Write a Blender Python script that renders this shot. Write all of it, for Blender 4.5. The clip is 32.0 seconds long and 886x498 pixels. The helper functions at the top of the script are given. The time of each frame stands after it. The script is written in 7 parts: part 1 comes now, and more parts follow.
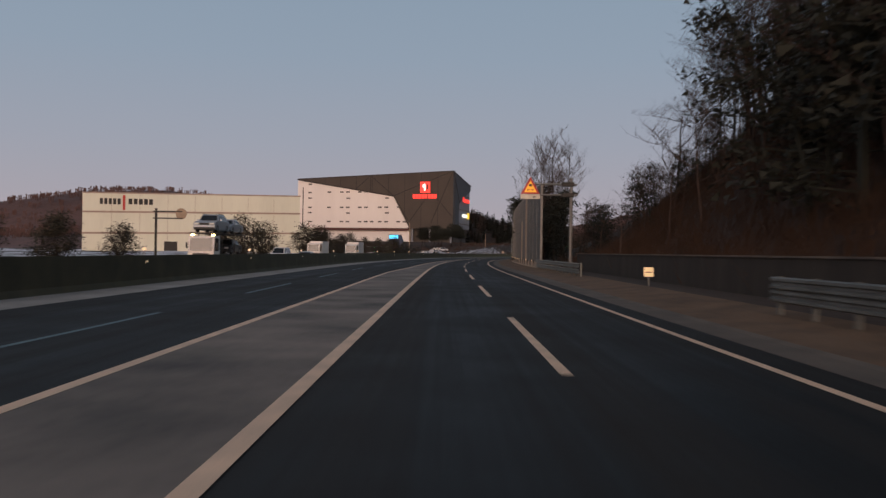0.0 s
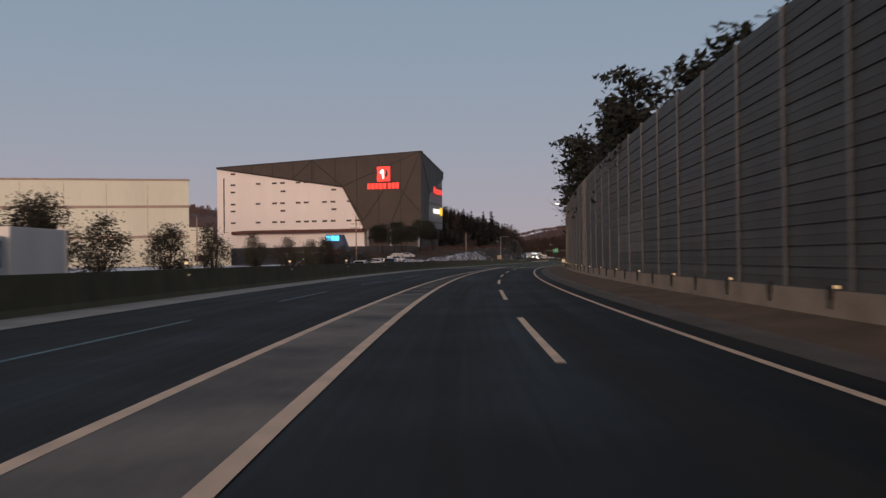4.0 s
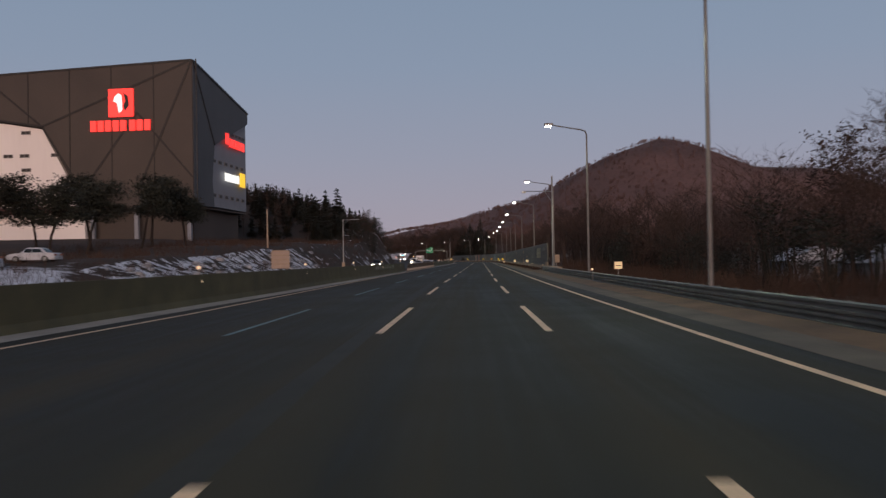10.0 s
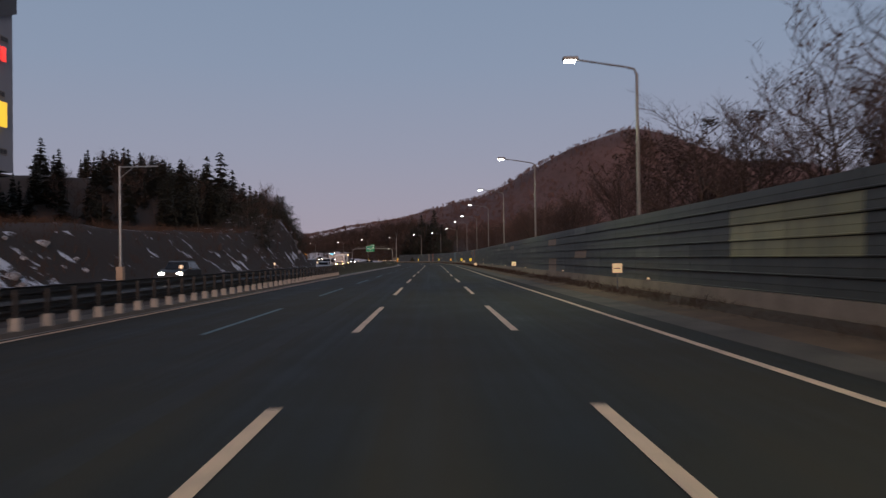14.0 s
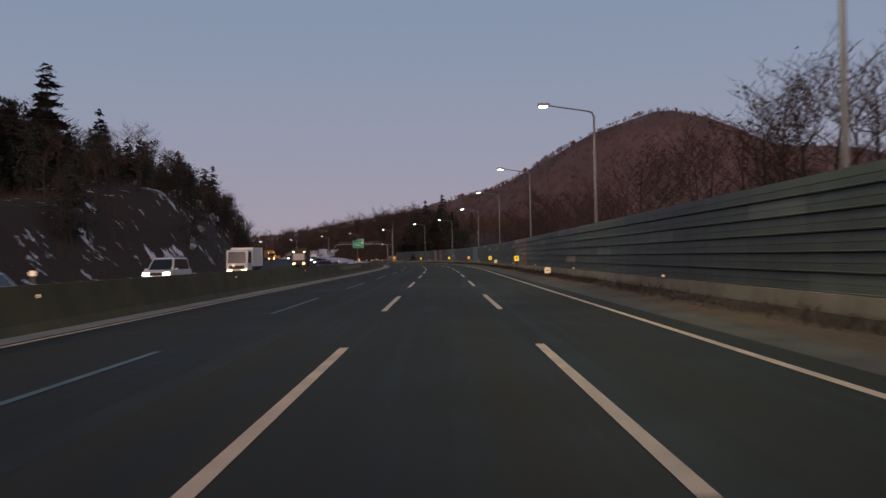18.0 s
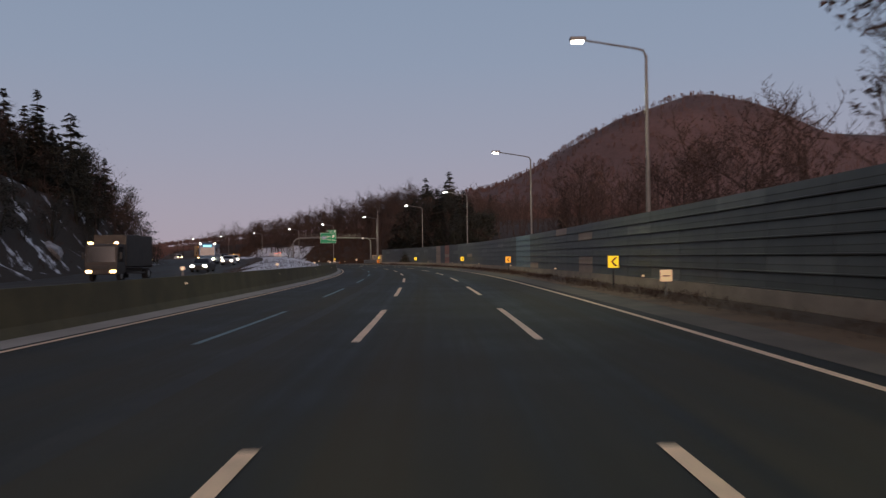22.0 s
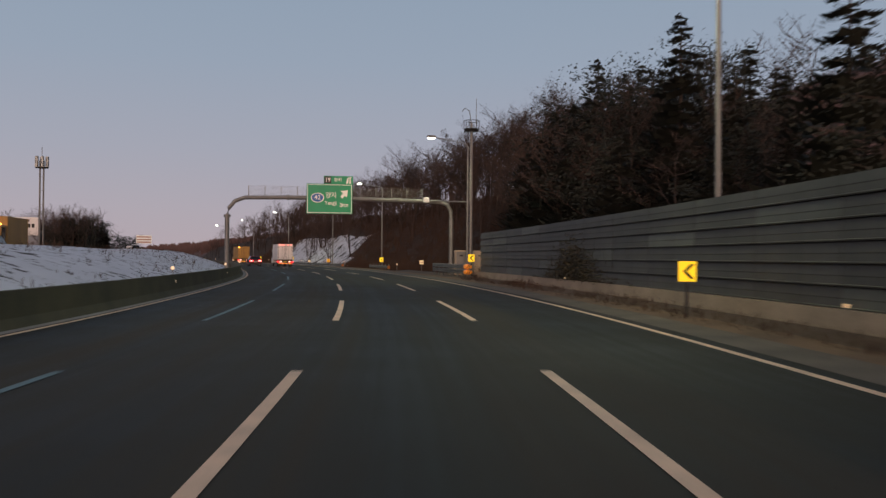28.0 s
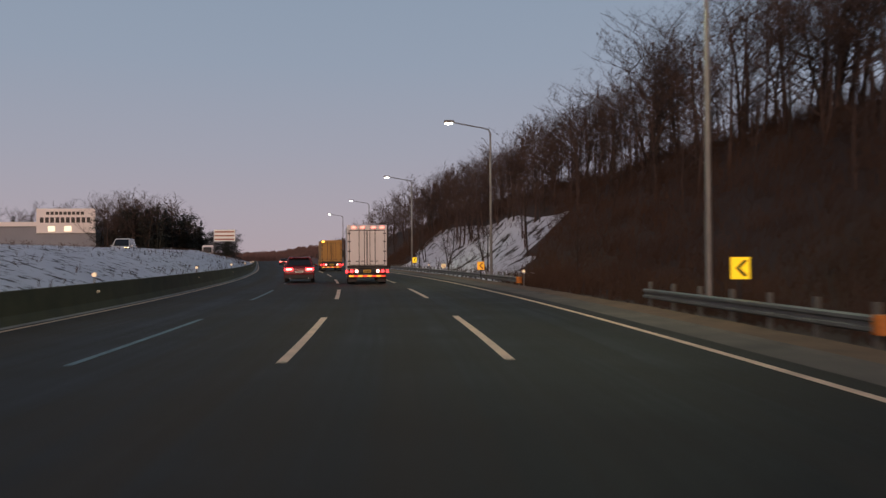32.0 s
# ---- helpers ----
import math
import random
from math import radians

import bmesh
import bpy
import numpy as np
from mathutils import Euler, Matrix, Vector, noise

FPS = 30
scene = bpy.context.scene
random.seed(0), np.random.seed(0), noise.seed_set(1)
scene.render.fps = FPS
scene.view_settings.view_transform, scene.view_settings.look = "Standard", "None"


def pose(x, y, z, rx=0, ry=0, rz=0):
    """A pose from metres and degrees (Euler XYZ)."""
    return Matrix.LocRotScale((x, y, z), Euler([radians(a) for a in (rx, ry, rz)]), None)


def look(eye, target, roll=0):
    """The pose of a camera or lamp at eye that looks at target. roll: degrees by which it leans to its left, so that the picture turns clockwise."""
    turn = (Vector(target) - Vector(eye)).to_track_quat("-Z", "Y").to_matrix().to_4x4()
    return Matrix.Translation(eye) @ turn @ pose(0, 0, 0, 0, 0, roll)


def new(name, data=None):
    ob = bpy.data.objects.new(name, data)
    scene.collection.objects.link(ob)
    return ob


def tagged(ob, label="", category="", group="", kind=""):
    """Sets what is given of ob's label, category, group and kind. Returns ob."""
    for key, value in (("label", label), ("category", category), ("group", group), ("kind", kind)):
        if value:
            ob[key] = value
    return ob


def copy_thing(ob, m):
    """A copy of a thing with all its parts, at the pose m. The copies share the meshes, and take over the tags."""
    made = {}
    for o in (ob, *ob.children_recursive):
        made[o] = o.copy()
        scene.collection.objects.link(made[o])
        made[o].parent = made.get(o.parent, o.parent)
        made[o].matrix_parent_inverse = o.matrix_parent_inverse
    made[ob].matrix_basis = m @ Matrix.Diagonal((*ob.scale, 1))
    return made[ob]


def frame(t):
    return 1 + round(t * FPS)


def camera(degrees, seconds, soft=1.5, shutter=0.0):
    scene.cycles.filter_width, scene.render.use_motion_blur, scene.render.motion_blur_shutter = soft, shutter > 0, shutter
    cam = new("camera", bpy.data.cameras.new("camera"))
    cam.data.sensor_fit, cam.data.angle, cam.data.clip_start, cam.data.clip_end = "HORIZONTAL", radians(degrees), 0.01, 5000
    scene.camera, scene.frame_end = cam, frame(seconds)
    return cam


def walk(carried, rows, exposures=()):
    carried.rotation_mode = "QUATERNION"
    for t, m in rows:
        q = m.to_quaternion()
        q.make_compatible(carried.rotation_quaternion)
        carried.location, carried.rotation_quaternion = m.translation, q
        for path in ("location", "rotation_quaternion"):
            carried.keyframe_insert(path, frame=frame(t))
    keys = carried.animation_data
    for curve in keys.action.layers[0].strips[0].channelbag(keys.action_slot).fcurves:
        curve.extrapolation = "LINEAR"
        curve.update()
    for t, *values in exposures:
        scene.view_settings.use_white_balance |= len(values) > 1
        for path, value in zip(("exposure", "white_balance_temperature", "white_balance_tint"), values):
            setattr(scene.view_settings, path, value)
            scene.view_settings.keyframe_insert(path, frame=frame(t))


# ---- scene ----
cam = camera(54.92, 32.0, soft=1.4, shutter=0.4)
PATH = [
    (0, pose(0.00, 0.00, 1.64, 90 + 0.19, -0.81, 5.95)),
    (0.5, pose(-1.52, 15.05, 1.64, 90 + 0.21, -0.44, 5.99)),
    (1, pose(-3.03, 30.00, 1.64, 90 + 0.20, -0.05, 5.99)),
    (1.5, pose(-4.52, 44.86, 1.64, 90 + 0.25, 0.27, 5.93)),
    (2, pose(-5.98, 59.61, 1.64, 90 + 0.39, 0.35, 5.80)),
    (2.5, pose(-7.35, 74.28, 1.64, 90 + 0.47, 0.37, 5.44)),
    (3, pose(-8.60, 88.86, 1.64, 90 + 0.52, 0.36, 5.01)),
    (3.5, pose(-9.70, 103.36, 1.64, 90 + 0.58, 0.44, 4.48)),
    (4, pose(-10.65, 117.77, 1.64, 90 + 0.63, 0.60, 3.93)),
    (4.5, pose(-11.41, 132.11, 1.64, 90 + 0.67, 0.81, 3.34)),
    (5, pose(-11.96, 146.38, 1.64, 90 + 0.69, 1.02, 2.71)),
    (5.5, pose(-12.31, 160.57, 1.64, 90 + 0.67, 1.16, 2.06)),
    (6, pose(-12.44, 174.68, 1.64, 90 + 0.59, 1.15, 1.40)),
    (6.5, pose(-12.36, 188.71, 1.64, 90 + 0.51, 1.10, 0.60)),
    (7, pose(-12.06, 202.64, 1.64, 90 + 0.55, 1.11, -0.47)),
    (7.5, pose(-11.52, 216.47, 1.64, 90 + 0.62, 1.14, -1.32)),
    (8, pose(-10.79, 230.19, 1.64, 90 + 0.65, 1.24, -2.01)),
    (8.5, pose(-9.93, 243.77, 1.64, 90 + 0.62, 1.30, -2.64)),
    (9, pose(-8.94, 257.19, 1.64, 90 + 0.56, 1.28, -3.46)),
    (9.5, pose(-7.79, 270.44, 1.64, 90 + 0.63, 1.17, -4.40)),
    (10, pose(-6.47, 283.51, 1.64, 90 + 0.68, 0.97, -5.22)),
    (10.5, pose(-5.04, 296.41, 1.64, 90 + 0.76, 0.81, -5.91)),
    (11, pose(-3.53, 309.14, 1.64, 90 + 0.78, 0.64, -6.55)),
    (11.5, pose(-1.94, 321.72, 1.64, 90 + 0.77, 0.54, -7.06)),
    (12, pose(-0.32, 334.14, 1.64, 90 + 0.71, 0.58, -7.44)),
    (12.5, pose(1.31, 346.42, 1.64, 90 + 0.68, 0.70, -7.71)),
    (13, pose(2.96, 358.58, 1.64, 90 + 0.63, 0.77, -8.01)),
    (13.5, pose(4.62, 370.62, 1.64, 90 + 0.64, 0.82, -8.25)),
    (14, pose(6.27, 382.54, 1.64, 90 + 0.64, 0.76, -8.41)),
    (14.5, pose(7.90, 394.37, 1.64, 90 + 0.65, 0.72, -8.41)),
    (15, pose(9.52, 406.10, 1.64, 90 + 0.62, 0.77, -8.41)),
    (15.5, pose(11.12, 417.74, 1.64, 90 + 0.57, 0.88, -8.40)),
    (16, pose(12.71, 429.29, 1.64, 90 + 0.52, 1.03, -8.35)),
    (16.5, pose(14.27, 440.76, 1.64, 90 + 0.49, 1.17, -8.25)),
    (17, pose(15.81, 452.18, 1.64, 90 + 0.50, 1.25, -8.07)),
    (17.5, pose(17.33, 463.52, 1.64, 90 + 0.49, 1.22, -7.95)),
    (18, pose(18.83, 474.81, 1.64, 90 + 0.52, 1.16, -7.87)),
    (18.5, pose(20.33, 486.03, 1.64, 90 + 0.57, 1.09, -7.77)),
    (19, pose(21.82, 497.20, 1.64, 90 + 0.54, 1.06, -7.69)),
    (19.5, pose(23.31, 508.32, 1.64, 90 + 0.53, 1.05, -7.60)),
    (20, pose(24.81, 519.38, 1.64, 90 + 0.50, 1.03, -7.60)),
    (20.5, pose(26.31, 530.42, 1.64, 90 + 0.52, 1.02, -7.61)),
    (21, pose(27.81, 541.45, 1.64, 90 + 0.52, 1.02, -7.62)),
    (21.5, pose(29.28, 552.48, 1.64, 90 + 0.52, 0.93, -7.58)),
    (22, pose(30.73, 563.51, 1.64, 90 + 0.52, 0.77, -7.50)),
    (22.5, pose(32.14, 574.54, 1.64, 90 + 0.56, 0.62, -7.40)),
    (23, pose(33.49, 585.60, 1.64, 90 + 0.59, 0.59, -7.27)),
    (23.5, pose(34.77, 596.67, 1.64, 90 + 0.57, 0.53, -7.05)),
    (24, pose(35.96, 607.76, 1.64, 90 + 0.58, 0.45, -6.77)),
    (24.5, pose(37.06, 618.88, 1.64, 90 + 0.59, 0.39, -6.38)),
    (25, pose(38.02, 630.04, 1.64, 90 + 0.60, 0.24, -5.76)),
    (25.5, pose(38.82, 641.24, 1.64, 90 + 0.60, 0.05, -5.00)),
    (26, pose(39.43, 652.48, 1.64, 90 + 0.59, -0.15, -4.15)),
    (26.5, pose(39.83, 663.75, 1.64, 90 + 0.58, -0.32, -3.22)),
    (27, pose(40.02, 675.04, 1.64, 90 + 0.58, -0.43, -2.20)),
    (27.5, pose(39.99, 686.34, 1.64, 90 + 0.57, -0.44, -1.17)),
    (28, pose(39.71, 697.65, 1.64, 90 + 0.57, -0.38, 0.01)),
    (28.5, pose(39.18, 708.92, 1.64, 90 + 0.57, -0.32, 1.15)),
    (29, pose(38.41, 720.09, 1.64, 90 + 0.57, -0.20, 2.32)),
    (29.5, pose(37.39, 731.15, 1.64, 90 + 0.61, -0.08, 3.59)),
    (30, pose(36.10, 742.11, 1.64, 90 + 0.63, -0.00, 4.98)),
    (30.5, pose(34.55, 752.93, 1.64, 90 + 0.62, 0.16, 6.40)),
    (31, pose(32.76, 763.62, 1.64, 90 + 0.59, 0.30, 7.86)),
    (31.5, pose(30.75, 774.16, 1.64, 90 + 0.54, 0.36, 9.27)),
    (32, pose(28.52, 784.56, 1.64, 90 + 0.52, 0.40, 10.69)),
]
# the camera's own exposure and white balance on the way
EXPOSURES = [(0, 0.08, 6550, 5), (3, 0.08, 6550, 5), (6, 0.0, 6500, 6), (8, 0.10, 6700, 6), (9, 0.05, 6500, 8), (10, -0.08, 6250, 10),
             (11, -0.12, 6050, 11), (14, -0.08, 6200, 12), (17, -0.08, 6300, 13), (20, -0.06, 6250, 14), (23, 0.03, 6400, 12), (24, 0.0, 6300, 12),
             (27, 0.07, 6550, 10), (28, 0.18, 6650, 8), (30, 0.16, 6700, 8), (32, 0.08, 6650, 10)]
walk(cam, PATH, EXPOSURES)

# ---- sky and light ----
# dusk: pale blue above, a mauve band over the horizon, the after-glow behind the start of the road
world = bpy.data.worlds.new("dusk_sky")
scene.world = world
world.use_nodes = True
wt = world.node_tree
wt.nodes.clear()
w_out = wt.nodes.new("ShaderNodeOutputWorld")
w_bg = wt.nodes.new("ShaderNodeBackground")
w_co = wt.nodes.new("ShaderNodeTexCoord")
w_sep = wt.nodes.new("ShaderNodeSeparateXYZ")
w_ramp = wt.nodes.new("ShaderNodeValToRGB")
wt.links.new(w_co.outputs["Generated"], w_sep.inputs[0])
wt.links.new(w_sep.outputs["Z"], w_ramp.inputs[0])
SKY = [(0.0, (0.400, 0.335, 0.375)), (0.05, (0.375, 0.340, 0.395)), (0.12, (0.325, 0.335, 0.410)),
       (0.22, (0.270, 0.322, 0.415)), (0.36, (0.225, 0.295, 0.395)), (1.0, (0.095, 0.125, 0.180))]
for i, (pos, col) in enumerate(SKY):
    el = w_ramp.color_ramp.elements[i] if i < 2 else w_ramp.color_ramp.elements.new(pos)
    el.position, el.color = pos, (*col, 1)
# the after-glow of the set sun: warm and low, opposite to the mauve band
w_back = wt.nodes.new("ShaderNodeMapRange")
w_back.interpolation_type = "SMOOTHSTEP"
w_back.inputs["From Min"].default_value, w_back.inputs["From Max"].default_value = -0.1, -0.95
wt.links.new(w_sep.outputs["Y"], w_back.inputs["Value"])
w_low = wt.nodes.new("ShaderNodeMapRange")
w_low.interpolation_type = "SMOOTHSTEP"
w_low.inputs["From Min"].default_value, w_low.inputs["From Max"].default_value = 0.55, 0.0
wt.links.new(w_sep.outputs["Z"], w_low.inputs["Value"])
w_mul = wt.nodes.new("ShaderNodeMath")
w_mul.operation = "MULTIPLY"
wt.links.new(w_back.outputs[0], w_mul.inputs[0])
wt.links.new(w_low.outputs[0], w_mul.inputs[1])
w_mix = wt.nodes.new("ShaderNodeMix")
w_mix.data_type = "RGBA"
w_mix.inputs[7].default_value = (0.95, 0.56, 0.36, 1)
wt.links.new(w_mul.outputs[0], w_mix.inputs[0])
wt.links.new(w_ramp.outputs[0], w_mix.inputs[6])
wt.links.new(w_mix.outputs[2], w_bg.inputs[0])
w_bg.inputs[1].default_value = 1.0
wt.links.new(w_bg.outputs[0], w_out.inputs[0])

glow = new("sun", bpy.data.lights.new("sun", "SUN"))
glow.data.energy, glow.data.angle, glow.data.color = 2.1, radians(40), (1.0, 0.70, 0.57)
glow.matrix_world = look((-30, -200, 60), (0, 300, -20))

# ---- materials ----
MATS = {}


def mat(name, col, col2=None, rough=0.8, metal=0.0, scale=2.0, fine=30.0, bump=0.15, vary=0.0, spec=0.4, streak=False, noise_mix=0.5):
    """Two tones mixed by a broad and a fine noise, with relief from the fine one; vary: change from piece to piece."""
    if name in MATS:
        return MATS[name]
    m = bpy.data.materials.new(name)
    m.use_nodes = True
    nt = m.node_tree
    b = nt.nodes["Principled BSDF"]
    b.inputs["Roughness"].default_value, b.inputs["Metallic"].default_value = rough, metal
    b.inputs["Specular IOR Level"].default_value = spec
    col2 = col2 or tuple(c * 0.7 for c in col)
    co = nt.nodes.new("ShaderNodeTexCoord")
    mp = nt.nodes.new("ShaderNodeMapping")
    if streak:
        mp.inputs["Scale"].default_value = (1, 1, 0.12)
    n1, n2 = nt.nodes.new("ShaderNodeTexNoise"), nt.nodes.new("ShaderNodeTexNoise")
    n1.inputs["Scale"].default_value, n2.inputs["Scale"].default_value = scale, fine
    n1.inputs["Detail"].default_value = 4.0
    nt.links.new(co.outputs["Object"], mp.inputs[0])
    for n in (n1, n2):
        nt.links.new(mp.outputs[0], n.inputs["Vector"])
    add = nt.nodes.new("ShaderNodeMix")
    add.data_type = "FLOAT"
    add.inputs[0].default_value = noise_mix * 0.6
    nt.links.new(n1.outputs["Fac"], add.inputs[2])
    nt.links.new(n2.outputs["Fac"], add.inputs[3])
    rr = nt.nodes.new("ShaderNodeMapRange")
    rr.inputs["From Min"].default_value, rr.inputs["From Max"].default_value = 0.32, 0.68
    nt.links.new(add.outputs[0], rr.inputs["Value"])
    mx = nt.nodes.new("ShaderNodeMix")
    mx.data_type = "RGBA"
    mx.inputs[6].default_value, mx.inputs[7].default_value = (*col, 1), (*col2, 1)
    nt.links.new(rr.outputs[0], mx.inputs[0])
    last = mx.outputs[2]
    if vary:
        oi = nt.nodes.new("ShaderNodeObjectInfo")
        hs = nt.nodes.new("ShaderNodeHueSaturation")
        vr = nt.nodes.new("ShaderNodeMapRange")
        vr.inputs["To Min"].default_value, vr.inputs["To Max"].default_value = 1 - vary, 1 + vary
        nt.links.new(oi.outputs["Random"], vr.inputs["Value"])
        nt.links.new(vr.outputs[0], hs.inputs["Value"])
        nt.links.new(last, hs.inputs["Color"])
        last = hs.outputs[0]
    nt.links.new(last, b.inputs["Base Color"])
    if bump:
        bp = nt.nodes.new("ShaderNodeBump")
        bp.inputs["Strength"].default_value, bp.inputs["Distance"].default_value = bump, 0.02
        nt.links.new(n2.outputs["Fac"], bp.inputs["Height"])
        nt.links.new(bp.outputs[0], b.inputs["Normal"])
    MATS[name] = m
    return m


def lit(name, col, strength):
    """A surface that gives off light, or is set to glow in place of reflected headlights."""
    if name in MATS:
        return MATS[name]
    m = bpy.data.materials.new(name)
    m.use_nodes = True
    b = m.node_tree.nodes["Principled BSDF"]
    b.inputs["Base Color"].default_value = (*col, 1)
    b.inputs["Emission Color"].default_value = (*col, 1)
    b.inputs["Emission Strength"].default_value = strength
    MATS[name] = m
    return m




def asphalt(name, dark, pale, warm):
    """Worn asphalt: paler wheel tracks along the road, blotches, seams across it and fine grain."""
    m = bpy.data.materials.new(name)
    m.use_nodes = True
    nt = m.node_tree
    b = nt.nodes["Principled BSDF"]
    b.inputs["Specular IOR Level"].default_value = 0.15
    co, uv = nt.nodes.new("ShaderNodeTexCoord"), nt.nodes.new("ShaderNodeUVMap")
    uv.uv_map = "along"

    def noise_of(source, scales, detail, rough=0.55):
        mp, n = nt.nodes.new("ShaderNodeMapping"), nt.nodes.new("ShaderNodeTexNoise")
        mp.inputs["Scale"].default_value = scales
        n.inputs["Scale"].default_value, n.inputs["Detail"].default_value, n.inputs["Roughness"].default_value = 1.0, detail, rough
        nt.links.new(source, mp.inputs[0])
        nt.links.new(mp.outputs[0], n.inputs["Vector"])
        return n.outputs["Fac"]
    tracks = noise_of(uv.outputs[0], (0.75, 0.012, 1), 3.0)
    streaks = noise_of(uv.outputs[0], (4.5, 0.05, 1), 4.0)
    lengths = noise_of(uv.outputs[0], (0.02, 0.045, 1), 2.0)
    blotch = noise_of(co.outputs["Object"], (0.35, 0.35, 0.35), 5.0)
    grain = noise_of(co.outputs["Object"], (55, 55, 55), 2.0)
    total = None
    for src, wgt in ((tracks, 0.36), (streaks, 0.16), (lengths, 0.14), (blotch, 0.22), (grain, 0.12)):
        mu = nt.nodes.new("ShaderNodeMath")
        mu.operation = "MULTIPLY_ADD"
        mu.inputs[1].default_value = wgt
        mu.inputs[2].default_value = 0.0
        nt.links.new(src, mu.inputs[0])
        if total is not None:
            nt.links.new(total, mu.inputs[2])
        total = mu.outputs[0]
    rr = nt.nodes.new("ShaderNodeMapRange")
    rr.inputs["From Min"].default_value, rr.inputs["From Max"].default_value = 0.42, 0.58
    nt.links.new(total, rr.inputs["Value"])
    mx, mw = nt.nodes.new("ShaderNodeMix"), nt.nodes.new("ShaderNodeMix")
    mx.data_type = mw.data_type = "RGBA"
    mx.inputs[6].default_value, mx.inputs[7].default_value, mw.inputs[7].default_value = (*dark, 1), (*pale, 1), (*warm, 1)
    nt.links.new(rr.outputs[0], mx.inputs[0])
    half = nt.nodes.new("ShaderNodeMapRange")
    half.inputs["From Min"].default_value, half.inputs["From Max"].default_value, half.inputs["To Max"].default_value = 0.45, 0.7, 0.7
    nt.links.new(tracks, half.inputs["Value"])
    nt.links.new(half.outputs[0], mw.inputs[0])
    nt.links.new(mx.outputs[2], mw.inputs[6])
    nt.links.new(mw.outputs[2], b.inputs["Base Color"])
    ro = nt.nodes.new("ShaderNodeMapRange")
    ro.inputs["To Min"].default_value, ro.inputs["To Max"].default_value = 0.62, 0.92
    nt.links.new(rr.outputs[0], ro.inputs["Value"])
    nt.links.new(ro.outputs[0], b.inputs["Roughness"])
    bp = nt.nodes.new("ShaderNodeBump")
    bp.inputs["Strength"].default_value, bp.inputs["Distance"].default_value = 0.4, 0.01
    nt.links.new(grain, bp.inputs["Height"])
    nt.links.new(bp.outputs[0], b.inputs["Normal"])
    return m


ASPHALT_NEW = asphalt("new_asphalt", (0.0105, 0.0104, 0.0104), (0.025, 0.0235, 0.0225), (0.029, 0.0245, 0.0205))
ASPHALT_BROWN = asphalt("brown_asphalt", (0.060, 0.050, 0.038), (0.130, 0.106, 0.077), (0.135, 0.100, 0.066))
ASPHALT = asphalt("asphalt", (0.0165, 0.0156, 0.0130), (0.047, 0.0425, 0.033), (0.053, 0.0425, 0.030))
ASPHALT_OLD = asphalt("worn_asphalt", (0.032, 0.031, 0.030), (0.060, 0.056, 0.052), (0.055, 0.046, 0.040))
GORE = mat("dusty_gore_paint", (0.26, 0.215, 0.18), (0.055, 0.050, 0.046), 0.9, scale=0.32, fine=6, bump=0.2, noise_mix=0.3)
# white paint with the headlights' tan warmth put into its colour
PAINT = mat("road_paint", (0.86, 0.59, 0.40), (0.54, 0.38, 0.265), 0.7, scale=1.5, fine=25, bump=0.2)
BLUE_PAINT = mat("blue_road_paint", (0.15, 0.225, 0.24), (0.08, 0.125, 0.135), 0.7, scale=1.5, fine=25, bump=0.2)
STRIP = mat("pale_strip_concrete", (0.36, 0.33, 0.30), (0.22, 0.20, 0.18), 0.9, scale=0.5, fine=14, bump=0.3)
CONCRETE = mat("gutter_concrete", (0.142, 0.113, 0.090), (0.070, 0.057, 0.046), 0.9, scale=0.6, fine=18, bump=0.3)
# olive cast in the barrier's colour stands in for greenish lamp light
BARRIER = mat("barrier_concrete", (0.092, 0.080, 0.043), (0.052, 0.047, 0.028), 0.9, scale=0.8, fine=14, bump=0.25)
FOOTING = mat("footing_concrete", (0.42, 0.31, 0.22), (0.24, 0.18, 0.13), 0.9, scale=0.7, fine=12, bump=0.3)
EARTH = mat("verge_earth", (0.178, 0.104, 0.058), (0.076, 0.047, 0.028), 0.95, scale=0.5, fine=9, bump=0.6)
DARK_EARTH = mat("slope_earth", (0.110, 0.072, 0.046), (0.050, 0.034, 0.024), 0.95, scale=0.5, fine=9, bump=0.6)
RETAIN = mat("mossy_dark_wall", (0.040, 0.032, 0.026), (0.020, 0.017, 0.014), 0.95, scale=0.7, fine=8, bump=0.4, streak=True)
GROUND = mat("winter_ground", (0.050, 0.029, 0.020), (0.022, 0.015, 0.011), 0.95, scale=0.06, fine=1.2, bump=0.8)
PANEL = mat("aluminium_panel", (0.112, 0.109, 0.090), (0.074, 0.073, 0.060), 0.55, 0.2, scale=0.8, fine=10, bump=0.1, vary=0.12, streak=True)
PANEL_TALL = mat("brown_grey_panel", (0.088, 0.080, 0.070), (0.056, 0.052, 0.046), 0.6, 0.2, scale=0.8, fine=10, bump=0.1, vary=0.12, streak=True)
PANEL_TAN = mat("tan_panel", (0.36, 0.24, 0.155), (0.27, 0.18, 0.12), 0.6, scale=1.0, fine=9, bump=0.1, vary=0.1, streak=True)
PANEL_RED = mat("red_brown_panel", (0.36, 0.135, 0.075), (0.26, 0.095, 0.055), 0.6, scale=1.0, fine=9, bump=0.1, vary=0.1, streak=True)
PANEL_BLUE = mat("pale_blue_panel", (0.14, 0.19, 0.20), (0.10, 0.14, 0.15), 0.5, scale=1.0, fine=9, bump=0.1, vary=0.06, streak=True)
RAIL = mat("dull_rail_steel", (0.19, 0.19, 0.175), (0.11, 0.108, 0.098), 0.55, 0.5, scale=1.2, fine=14, bump=0.05)
